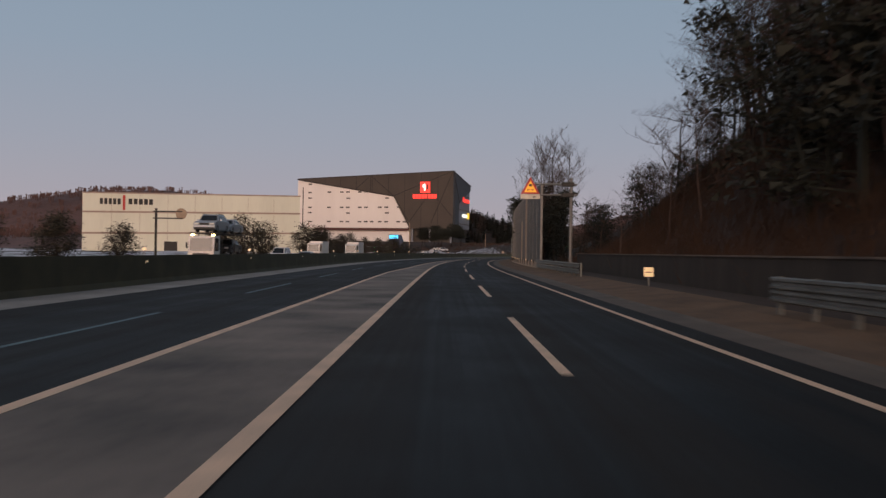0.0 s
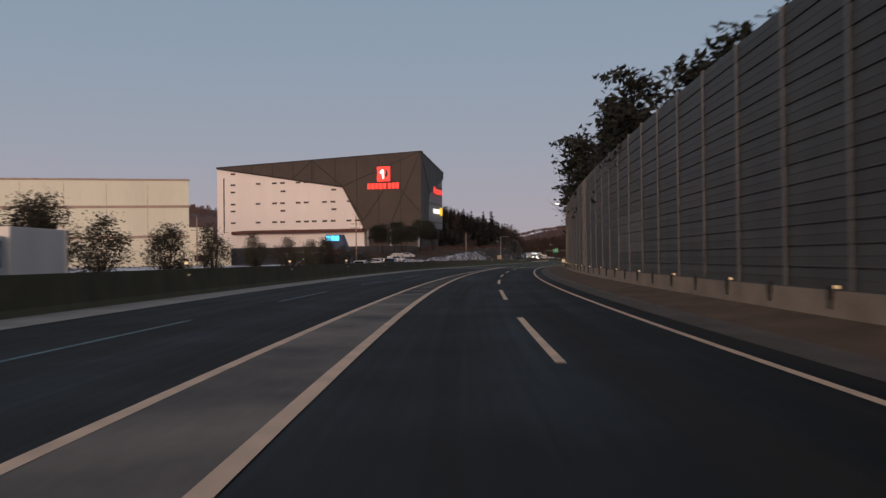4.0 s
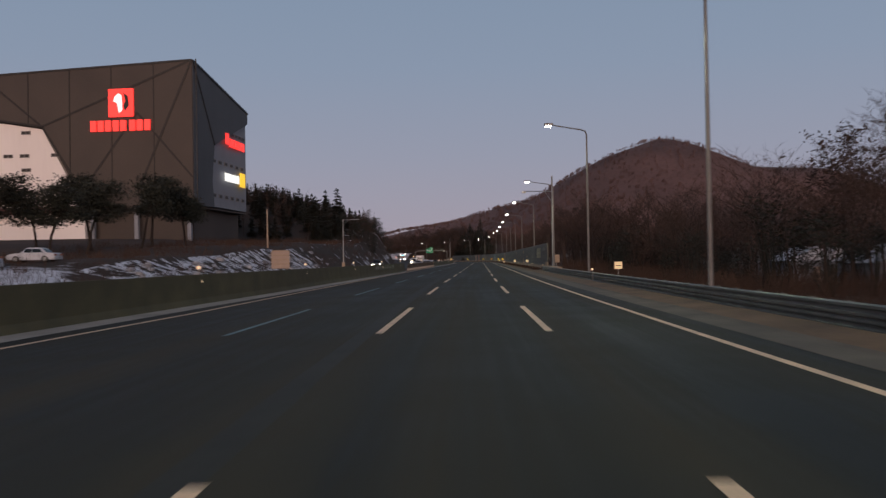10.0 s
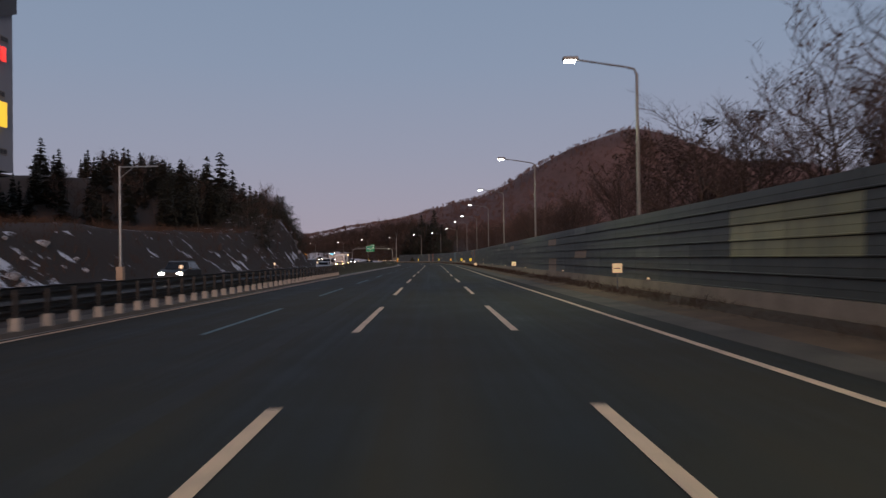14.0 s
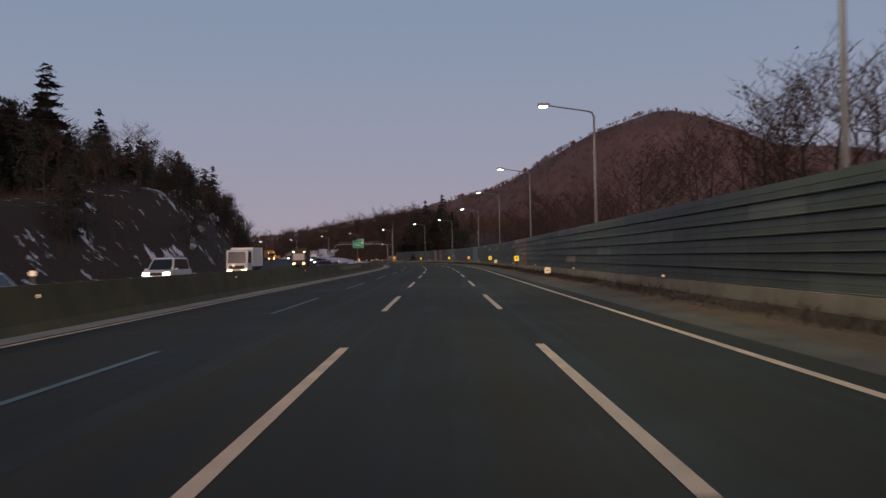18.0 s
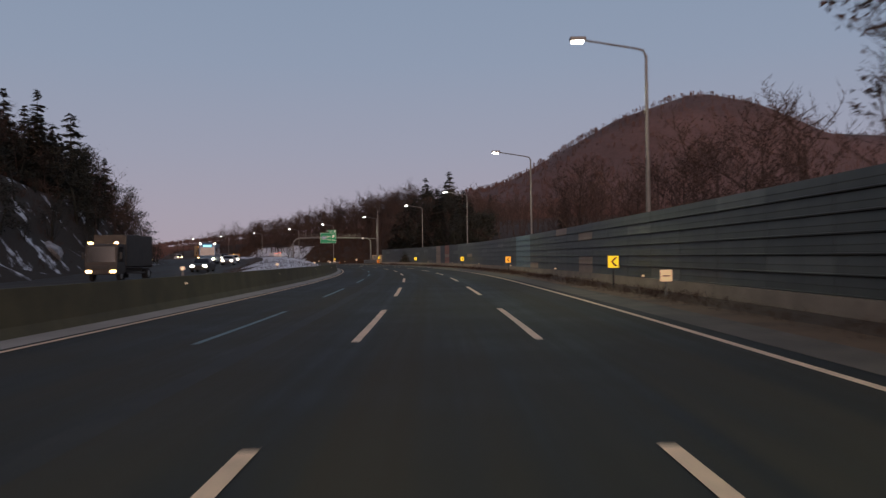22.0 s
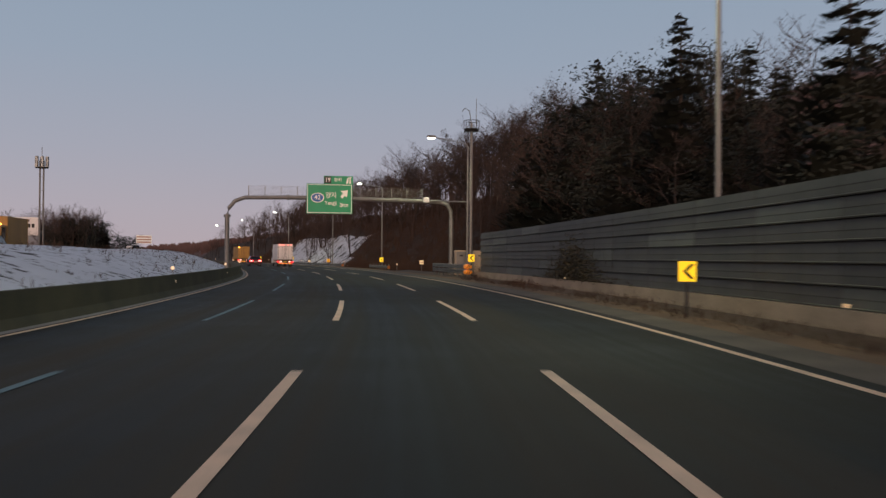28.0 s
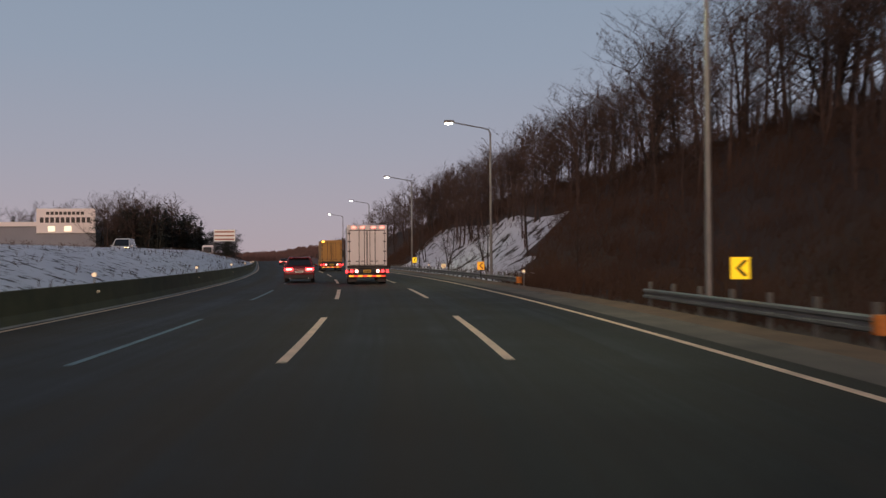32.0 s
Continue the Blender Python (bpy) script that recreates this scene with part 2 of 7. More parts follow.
STEEL = mat("galvanised_steel", (0.32, 0.33, 0.33), (0.22, 0.23, 0.23), 0.45, 0.7, scale=2, fine=20, bump=0.05)
POLE = mat("grey_pole_paint", (0.20, 0.19, 0.18), (0.14, 0.135, 0.13), 0.5, 0.4, scale=2, fine=20, bump=0.05)
WHITE_WALL = mat("white_cladding", (0.82, 0.76, 0.73), (0.76, 0.70, 0.67), 0.6, scale=0.15, fine=2, bump=0.05, streak=True)
CREAM_WALL = mat("cream_cladding", (0.72, 0.70, 0.57), (0.62, 0.60, 0.49), 0.6, scale=0.12, fine=2, bump=0.05, streak=True)
BAND = mat("tan_band", (0.40, 0.30, 0.24), None, 0.6, scale=0.4, fine=4)
MESH_SKIN = mat("dark_mesh_skin", (0.074, 0.058, 0.049), (0.052, 0.042, 0.037), 0.7, scale=0.08, fine=3, bump=0.2)
SIDE_SKIN = mat("grey_mesh_skin", (0.085, 0.090, 0.100), (0.062, 0.066, 0.075), 0.65, scale=0.1, fine=3, bump=0.2)
SIDE_WALL = mat("pale_grey_cladding", (0.24, 0.25, 0.28), (0.20, 0.21, 0.24), 0.6, scale=0.2, fine=3, bump=0.05)
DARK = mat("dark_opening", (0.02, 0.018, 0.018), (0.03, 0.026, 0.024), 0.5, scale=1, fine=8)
MAROON = mat("maroon_canopy", (0.12, 0.045, 0.040), (0.08, 0.035, 0.03), 0.7, scale=0.5, fine=6)
BARK = mat("bark", (0.045, 0.031, 0.024), (0.024, 0.018, 0.014), 0.95, scale=3, fine=25, bump=0.5, vary=0.25)
TWIG = mat("twigs", (0.068, 0.042, 0.033), (0.038, 0.026, 0.021), 0.95, scale=2, fine=20, bump=0.2, vary=0.25)
BUSH_LEAF = mat("dry_olive_leaves", (0.050, 0.042, 0.024), (0.028, 0.024, 0.016), 0.8, scale=1.5, fine=12, bump=0.3, vary=0.3)
NEEDLE = mat("conifer_needles", (0.030, 0.032, 0.022), (0.018, 0.019, 0.014), 0.85, scale=1.5, fine=12, bump=0.3, vary=0.3)
# the far woods' brown is lightened to carry the haze over the hills
WOODS = mat("hazed_winter_woods", (0.150, 0.085, 0.076), (0.072, 0.043, 0.040), 0.95, scale=0.015, fine=0.25, bump=0.3)
BRUSH = mat("dry_brush", (0.075, 0.040, 0.024), (0.034, 0.020, 0.014), 0.95, scale=0.4, fine=5, bump=0.3)


def snowy(name, cover, scale):
    """Old snow lying in patches on brown ground; cover is the share of snow."""
    m = bpy.data.materials.new(name)
    m.use_nodes = True
    nt = m.node_tree
    b = nt.nodes["Principled BSDF"]
    b.inputs["Roughness"].default_value, b.inputs["Specular IOR Level"].default_value = 0.85, 0.2
    co = nt.nodes.new("ShaderNodeTexCoord")
    n1, n2, n3 = (nt.nodes.new("ShaderNodeTexNoise") for _ in range(3))
    for n, sc, dt in ((n1, scale, 7.0), (n2, 9.0, 3.0), (n3, 0.35, 3.0)):
        n.inputs["Scale"].default_value, n.inputs["Detail"].default_value, n.inputs["Roughness"].default_value = sc, dt, 0.62
        nt.links.new(co.outputs["Object"], n.inputs["Vector"])
    edge = nt.nodes.new("ShaderNodeMapRange")
    mid = 0.5 + (0.5 - cover) * 0.5
    edge.inputs["From Min"].default_value, edge.inputs["From Max"].default_value = mid - 0.03, mid + 0.03
    nt.links.new(n1.outputs["Fac"], edge.inputs["Value"])
    white, soil, mx = (nt.nodes.new("ShaderNodeMix") for _ in range(3))
    for x in (white, soil, mx):
        x.data_type = "RGBA"
    white.inputs[6].default_value, white.inputs[7].default_value = (0.50, 0.50, 0.54, 1), (0.72, 0.73, 0.77, 1)
    soil.inputs[6].default_value, soil.inputs[7].default_value = (0.016, 0.012, 0.010, 1), (0.060, 0.042, 0.030, 1)
    nt.links.new(n3.outputs["Fac"], white.inputs[0])
    nt.links.new(n2.outputs["Fac"], soil.inputs[0])
    nt.links.new(edge.outputs[0], mx.inputs[0])
    nt.links.new(soil.outputs[2], mx.inputs[6])
    nt.links.new(white.outputs[2], mx.inputs[7])
    nt.links.new(mx.outputs[2], b.inputs["Base Color"])
    bp = nt.nodes.new("ShaderNodeBump")
    bp.inputs["Strength"].default_value, bp.inputs["Distance"].default_value = 0.7, 0.12
    nt.links.new(n1.outputs["Fac"], bp.inputs["Height"])
    nt.links.new(bp.outputs[0], b.inputs["Normal"])
    return m


SNOW_MOUND = snowy("snow_on_the_mound", 0.68, 1.6)
SNOW_CUT = snowy("snow_on_the_cutting", 0.66, 0.4)
SNOW_BANK = snowy("snow_on_the_bank", 0.47, 0.6)
SNOW_THIN = snowy("thin_snow_on_the_hill", 0.27, 0.3)
SNOW_PLAIN = snowy("snow_on_the_plain", 0.55, 0.07)

# ---- the plan: a line along the lane, by distance and heading ----
HEADING = [(-400, 5.75), (20, 5.74), (40, 5.67), (60, 5.4), (80, 4.9), (100, 4.17), (120, 3.25), (140, 2.19), (160, 1.03), (180, -0.22),
           (200, -1.51), (220, -2.7), (240, -3.75), (260, -4.75), (280, -5.76), (300, -6.61), (320, -7.18), (340, -7.54), (360, -7.75),
           (390, -7.86), (440, -7.73), (480, -7.6), (520, -7.7), (560, -7.46), (580, -7.02), (600, -6.33), (620, -5.34), (640, -3.94),
           (660, -2.19), (680, -0.22), (700, 1.91), (720, 4.21), (740, 6.66), (760, 9.18), (780, 11.6), (800, 14.0), (830, 17.4),
           (870, 20.7), (910, 22.4), (950, 23.0), (2000, 23.0)]
LINE_S = np.arange(-400.0, 1600.0, 1.0)
LINE_H = np.radians(np.interp(LINE_S, [a for a, b in HEADING], [b for a, b in HEADING]))
LINE_X = np.cumsum(-np.sin(LINE_H))
LINE_Y = np.cumsum(np.cos(LINE_H))
LINE_X -= LINE_X[400]
LINE_Y -= LINE_Y[400]


DRIFT_S = [0, 60, 98, 118, 175, 230, 260, 284, 310, 335, 360, 384, 466, 500, 520, 545, 589, 611, 656, 667, 701, 724, 746, 789, 850]
DRIFT = [-0.15, -0.17, -0.34, -0.38, -0.44, -0.49, -0.34, -0.18, -0.05, -0.07, -0.1, -0.12, -0.22, -0.08, -0.06, 0.0, 0.14, 0.13, 0.37, 0.42, 0.5, 0.55, 0.33, 0.2, 0.27]


def at(s, lat, z=0.0):
    """The place s metres along the lane's middle and lat metres to its right."""
    h = float(np.interp(s, LINE_S, LINE_H))
    lat += float(np.interp(s, DRIFT_S, DRIFT))
    x, y = float(np.interp(s, LINE_S, LINE_X)), float(np.interp(s, LINE_S, LINE_Y))
    return Vector((x + math.cos(h) * lat, y + math.sin(h) * lat, z))


def turn(s):
    return math.degrees(float(np.interp(s, LINE_S, LINE_H)))


def knots(table):
    return lambda s: float(np.interp(s, [a for a, b in table], [b for a, b in table]))


left_edge = knots([(-200, -11.1), (22, -11.1), (90, -11.0), (230, -11.0), (280, -9.8), (312, -8.9), (340, -8.85), (402, -8.95), (520, -8.65), (606, -7.85), (640, -7.75), (720, -8.1),
                   (770, -8.1), (807, -8.75), (930, -9.2)])
# foot and height of the median barrier
foot = knots([(-200, -13.0), (100, -13.0), (232, -12.5), (280, -11.3), (330, -10.2), (402, -9.7), (525, -9.6), (610, -8.95), (720, -8.5), (770, -8.5),
              (807, -9.2), (930, -9.7)])
barrier_top = knots([(-200, 1.3), (120, 1.3), (240, 1.2), (520, 1.15), (610, 1.05), (720, 0.85), (1100, 0.85)])
gore_edge = knots([(-200, -4.2), (30, -4.25), (66, -4.4), (86, -3.75), (205, -2.7), (223, -2.4), (249, -2.12), (266, -1.98)])
gore_right = knots([(-200, -1.53), (90, -1.56), (150, -1.6), (245, -1.6), (271, -1.95)])
left_dash = knots([(280, -2.05), (330, -1.9), (370, -1.78), (1000, -1.78)])
edge_lat = knots([(-200, 4.9), (90, 4.9), (320, 4.78), (470, 4.86), (540, 4.95), (600, 5.2), (628, 5.33), (735, 5.6), (800, 5.42), (900, 5.2)])
# the concrete gutter beyond the shoulder: its inner and outer edge
gutter_in = knots([(-200, 5.66), (600, 5.66), (640, 5.8), (735, 6.05), (900, 5.9)])
gutter_out = knots([(-200, 6.55), (560, 6.6), (630, 7.0), (900, 7.0)])
# how far the verge falls behind the guard rails
verge_drop = knots([(-200, 0.22), (276, 0.22), (284, -0.4), (380, -0.4), (390, 0.22), (796, 0.22), (802, -0.25), (900, -0.25), (1000, 0.1)])
opp_near = knots([(-200, -14.5), (330, -13.5), (590, -12.5), (670, -21.0), (790, -24.0), (930, -18.0), (1130, -14.0)])
opp_z = knots([(-200, 0.0), (600, 0.0), (640, 0.15), (690, 0.8), (800, 1.5), (900, 1.9), (980, 1.4), (1130, 0.0)])


def mesh_of(name, verts, faces, material, smooth=False):
    me = bpy.data.meshes.new(name)
    me.from_pydata([tuple(v) for v in verts], [], faces)
    me.materials.append(material)
    if smooth:
        me.polygons.foreach_set("use_smooth", [True] * len(me.polygons))
    return me


def sweep(name, s0, s1, step, profile, material, smooth=False):
    """A band swept along the road; the profile is a list of (lat, z), where either may be a function of s."""
    n = max(2, int(round((s1 - s0) / step)) + 1)
    verts, faces = [], []
    k = len(profile)
    for i in range(n):
        s = s0 + (s1 - s0) * i / (n - 1)
        for la, z in profile:
            verts.append(at(s, la(s) if callable(la) else la, z(s) if callable(z) else z))
    for i in range(n - 1):
        for j in range(k - 1):
            a = i * k + j
            faces.append((a, a + 1, a + k + 1, a + k))
    if k > 3 and name != "road":
        faces.append(tuple(range(k))[::-1])
        faces.append(tuple((n - 1) * k + j for j in range(k)))
    me = mesh_of(name, verts, faces, material, smooth)
    # along and across the road, in metres, for worn wheel tracks
    uv = me.uv_layers.new(name="along")
    where = []
    for i in range(n):
        s = s0 + (s1 - s0) * i / (n - 1)
        where += [(la(s) if callable(la) else la, s) for la, z in profile]
    uv.data.foreach_set("uv", [c for loop in me.loops for c in where[loop.vertex_index]])
    return me


def part(name, bm, material, parent, label=""):
    """Links a bmesh, or a mesh, as one mesh object under a thing."""
    if isinstance(bm, bpy.types.Mesh):
        me = bm
    else:
        me = bpy.data.meshes.new(name)
        bm.to_mesh(me)
        bm.free()
        me.materials.append(material)
    ob = new(name, me)
    ob.parent = parent
    if label:
        ob["label"] = label
    return ob


def box(bm, x0, x1, y0, y1, z0, z1, bevel=0.0):
    r = bmesh.ops.create_cube(bm, size=1.0)
    for v in r["verts"]:
        v.co = Vector((x0 + (v.co.x + 0.5) * (x1 - x0), y0 + (v.co.y + 0.5) * (y1 - y0), z0 + (v.co.z + 0.5) * (z1 - z0)))
    if bevel:
        es = list({e for v in r["verts"] for e in v.link_edges})
        bmesh.ops.bevel(bm, geom=es, offset=bevel, segments=2, affect="EDGES", profile=0.5)
    return bm


def boxes(*bs, bevel=0.0):
    bm = bmesh.new()
    for b in bs:
        box(bm, *b, bevel=bevel)
    return bm


def tube(bm, pts, radii, sides=8, cap=True):
    """A tapered tube along points."""
    rings = []
    for i, p in enumerate(pts):
        p = Vector(p)
        d = (Vector(pts[min(i + 1, len(pts) - 1)]) - Vector(pts[max(i - 1, 0)])).normalized()
        u = d.cross(Vector((0, 0, 1)) if abs(d.z) < 0.9 else Vector((1, 0, 0))).normalized()
        w = d.cross(u)
        r = radii[i] if isinstance(radii, (list, tuple)) else radii
        rings.append([bm.verts.new(p + (u * math.cos(2 * math.pi * k / sides) + w * math.sin(2 * math.pi * k / sides)) * r) for k in range(sides)])
    for a, b in zip(rings, rings[1:]):
        for k in range(sides):
            bm.faces.new((a[k], a[(k + 1) % sides], b[(k + 1) % sides], b[k]))
    if cap:
        bm.faces.new(rings[0][::-1])
        bm.faces.new(rings[-1])
    return bm


def thing(name, m, label, category, group=""):
    ob = new(name)
    ob.matrix_world = m
    return tagged(ob, label, category, group)


def structure(name, me, label=""):
    ob = new(name, me)
    return tagged(ob, label or name.replace("_", " "), name.split("_")[0], kind="structure")


# ---- road surfaces ----
def carriageway(s0, s1, material, slant=0.0):
    """A stretch of the road; its ends lie askew by slant metres across the width."""
    me = sweep("road", s0, s1, 5, [(lambda s: foot(s) + 0.05, 0), (-1.8, 0.0), (lambda s: gutter_in(s) + 0.05, 0)], material)
    n = len(me.vertices) // 3
    for row, s in ((0, s0), (n - 1, s1)):
        for k, f in enumerate((-1.0, 0.0, 0.8)):
            if -140 < s < 1200:
                la = (foot(s) + 0.05, -1.8, gutter_in(s) + 0.05)[k]
                me.vertices[row * 3 + k].co = at(s + slant * f, la, 0)
    return me


structure("road_slip", carriageway(-150, 249.2, ASPHALT_NEW, 1.2), "dark new asphalt of the slip road and main road")
structure("road_joint", carriageway(249.2, 271.0, ASPHALT_BROWN, 1.2), "paler brown asphalt stretch between two joints")
structure("road", carriageway(271.0, 1250, ASPHALT, 1.2), "dark asphalt carriageway of a four-lane expressway")
SEAM = mat("darker_paving_seam", (0.0135, 0.0125, 0.0110), (0.028, 0.026, 0.022), 0.85, scale=0.9, fine=9, bump=0.2)
seam_lat = knots([(276, -2.12), (300, -2.25), (395, -3.1), (465, -3.55), (700, -3.6)])
structure("trim_paving_seam", sweep("trim_paving_seam", 276, 700, 3, [(lambda s: seam_lat(s) - 0.2 + 0.08 * noise.noise(Vector((s * 0.2, 1, 0))), 0.003), (lambda s: seam_lat(s) + 0.18 + 0.08 * noise.noise(Vector((s * 0.2, 5, 0))), 0.003)], SEAM),
          "darker lengthwise seam in the asphalt")
TAR = mat("joint_tar", (0.012, 0.011, 0.011), (0.02, 0.018, 0.017), 0.7, scale=3, fine=20)
for s, a, b in ((249.2, -7.5, 5.2), (271.0, -5.2, 6.3)):
    tar = [at(s + 0.26 * la + (0.08 if la > a else 0.0) - 0.22 + 1.0, la, 0.004) for la in (a, b)] + [at(s + 0.26 * la + 1.0 + 0.10, la, 0.004) for la in (b, a)]
    structure("trim_joint", mesh_of("trim_joint", tar, [(0, 1, 2, 3)], TAR), "dark tar seam across the asphalt")
structure("road_opposite", sweep("road", -150, 1250, 5, [(lambda s: opp_near(s) - 15.0, opp_z), (lambda s: opp_near(s) - 7, opp_z), (opp_near, opp_z)], ASPHALT_OLD),
          "asphalt carriageway of the oncoming traffic")
structure("pavement_gutter", sweep("road", -150, 1250, 5, [(gutter_in, 0.006), (lambda s: gutter_out(s) - 0.15, 0.012), (gutter_out, 0.05)], CONCRETE),
          "pale concrete gutter strip along the shoulder")
def verge_edge(s):
    return 7.8 + 0.16 * noise.noise(Vector((s * 0.23, 4, 2)))


def verge_rise(s):
    return 0.10 + 0.04 * noise.noise(Vector((s * 0.4, 2, 2)))


structure("pavement_verge", sweep("road", -150, 1250, 2, [(gutter_out, 0.045), (lambda s: gutter_out(s) + 0.5, lambda s: 0.07 + 0.03 * noise.noise(Vector((s * 0.3, 1, 0)))), (verge_edge, verge_rise)], EARTH),
          "brown bare earth verge beside the gutter")
for tag, a, b, soil in (("near", -150, 284, EARTH), ("far", 284, 1250, DARK_EARTH)):
    structure("pavement_verge_" + tag, sweep("road", a, b, 2, [(verge_edge, verge_rise), (8.3, lambda s: 0.5 * (0.14 + verge_drop(s))), (9.3, verge_drop)], soil),
              "bare earth at the back of the verge" if tag == "near" else "dark soil with dry grass at the back of the verge")
structure("pavement_median_strip", sweep("road", -150, 290, 5, [(lambda s: foot(s) - 0.05, 0.03), (lambda s: foot(s) + 0.25, 0.016), (lambda s: left_edge(s), 0.006)], STRIP),
          "wide pale concrete strip at the foot of the median barrier")
structure("pavement_median_edge", sweep("road", 290, 1250, 5, [(lambda s: foot(s) - 0.05, 0.03), (lambda s: foot(s) + 0.2, 0.016), (lambda s: min(left_edge(s) - 0.32, foot(s) + 0.8), 0.006)], STRIP),
          "narrow pale concrete strip at the foot of the median barrier")
structure("pavement_gore", sweep("road", -150, 158, 4, [(lambda s: gore_edge(s) + 0.05, 0.004), (-1.65, 0.004)], GORE),
          "dusty pale painted wedge between slip road and main road")


def line_mesh(s0, s1, lat, width, material, z=0.009, step=4):
    f = lat if callable(lat) else (lambda s: lat)
    return sweep("line", s0, s1, step, [(lambda s: f(s) - width / 2, z), (lambda s: f(s) + width / 2, z)], material)


structure("trim_edge_line", line_mesh(-150, 1250, edge_lat, 0.17, PAINT), "solid white edge line painted on the asphalt")
structure("trim_median_line", line_mesh(292, 1250, lambda s: left_edge(s) - 0.08, 0.15, PAINT), "solid pale line beside the median")
structure("trim_gore_line_a", line_mesh(-150, 271, gore_right, 0.22, PAINT, 0.013), "solid pale line along the gore")
structure("trim_gore_line_b", line_mesh(-150, 262, gore_edge, 0.2, PAINT), "solid pale line along the gore")
HATCH = mat("worn_hatch_paint", (0.30, 0.24, 0.20), (0.060, 0.053, 0.047), 0.85, scale=1.1, fine=9, bump=0.2)
hatch = tagged(new("trim_gore_hatching"), "worn pale hatch bars across the narrow end of the gore", "road marking", kind="structure")
for k in range(50):
    s = 157.5 + 2.02 * k
    a, b = gore_edge(s) + 0.12, gore_right(s) - 0.14
    if b - a > 0.15:
        w = 0.5 + 0.35 * ((k * 37) % 10) / 10
        part("bar", mesh_of("bar", [at(s, a, 0.007), at(s + 0.35, b, 0.007), at(s + 0.35 + w, b, 0.007), at(s + w, a, 0.007)], [(0, 1, 2, 3)], HATCH), None, hatch)


dash_shift = knots([(296, -0.4), (326, 1.0), (350, 0.9), (397, 0.4), (465, -0.7), (512, 0.4), (553, 1.2), (572, 0.9), (605, -0.4), (715, 0.6), (762, -0.6), (785, -0.9), (840, -0.2), (900, 0.0)])


def dashes(name, s_first, s_end, lat, width, material, label):
    root = tagged(new(name), label, "road marking", kind="structure")
    s = s_first
    while s < s_end:
        a = s + dash_shift(s + 5)
        part("dash", line_mesh(a, a + 10, lat, width, material, step=2.5), None, root)
        s += 20
    return root


blue_lat = knots([(-200, -6.9), (17, -7.0), (82, -8.0), (195, -6.6), (218, -6.2), (240, -5.65), (330, -5.35), (377, -5.2), (517, -5.2), (604, -4.8), (718, -5.1), (762, -4.9), (807, -5.05), (1100, -5.3)])
dashes("trim_ramp_dashes", -148.1, 262, 1.8, 0.17, PAINT, "broken white lane line of the slip road")
dashes("trim_lane_dashes_right", 302.98, 1000, 1.8, 0.17, PAINT, "broken white lane line on the asphalt")
dashes("trim_lane_dashes_left", 302.98, 1000, left_dash, 0.17, PAINT, "broken white lane line on the asphalt")
first = tagged(new("trim_first_dashes"), "broken white lane lines where the slip road joins", "road marking", kind="structure")
for lat in (1.8, -2.02):
    part("dash", line_mesh(280.4, 290.4, lat, 0.17, PAINT, step=2.5), None, first)
dashes("trim_bus_lane_dashes_ramp", -148.1, 262, blue_lat, 0.14, BLUE_PAINT, "broken blue bus-lane line on the asphalt")
dashes("trim_bus_lane_dashes", 282.98, 1000, blue_lat, 0.14, BLUE_PAINT, "broken blue bus-lane line on the asphalt")

# ---- the ground: one sheet out to the horizon ----
HILLS = [  # x, y, height, spread across x, spread along y
    (363, 1277, 106, 120, 190), (551, 1275, 84, 110, 98), (221, 1387, 29, 80, 233), (170, 1556, 44, 165, 137), (-53, 1666, 29, 190, 184),
    (279, 1341, 35, 123, 194), (760, 1030, 46, 190, 300), (-900, 420, 26, 300, 240), (-330, 690, 22, 120, 120)]
right_slope = knots([(-200, 16), (22, 16), (66, 13), (86, 10.5), (110, 8.5), (150, 5), (200, 3), (359, -1.5), (629, 0), (719, 4), (764, 8), (800, 10.2), (849, 10.6), (887, 10.5), (929, 10), (1129, 6), (1329, 2)])
right_start = knots([(-200, 11.5), (66, 12.5), (110, 13), (1329, 12)])
left_bank = knots([(-200, 0), (340, 0.3), (367, 2.0), (401, 3.6), (430, 4.6), (499, 6.5), (549, 7), (589, 12), (669, 11), (719, 9), (744, 4), (789, 0.8), (1229, 0.6)])
left_far = knots([(-200, -1), (359, 0.5), (409, 6), (549, 8), (609, 24), (709, 28), (749, 13), (789, 3), (1229, 2)])


def ease(a, b, v):
    v = min(1.0, max(0.0, (v - a) / (b - a)))
    return v * v * (3 - 2 * v)


def plan(s, lat):
    """Where (s, lat) lies: along the road near it, on a plain grid farther off."""
    near = max(-70.0, min(70.0, lat))
    p = at(s, near)
    return Vector((p.x + (lat - near), p.y, 0))


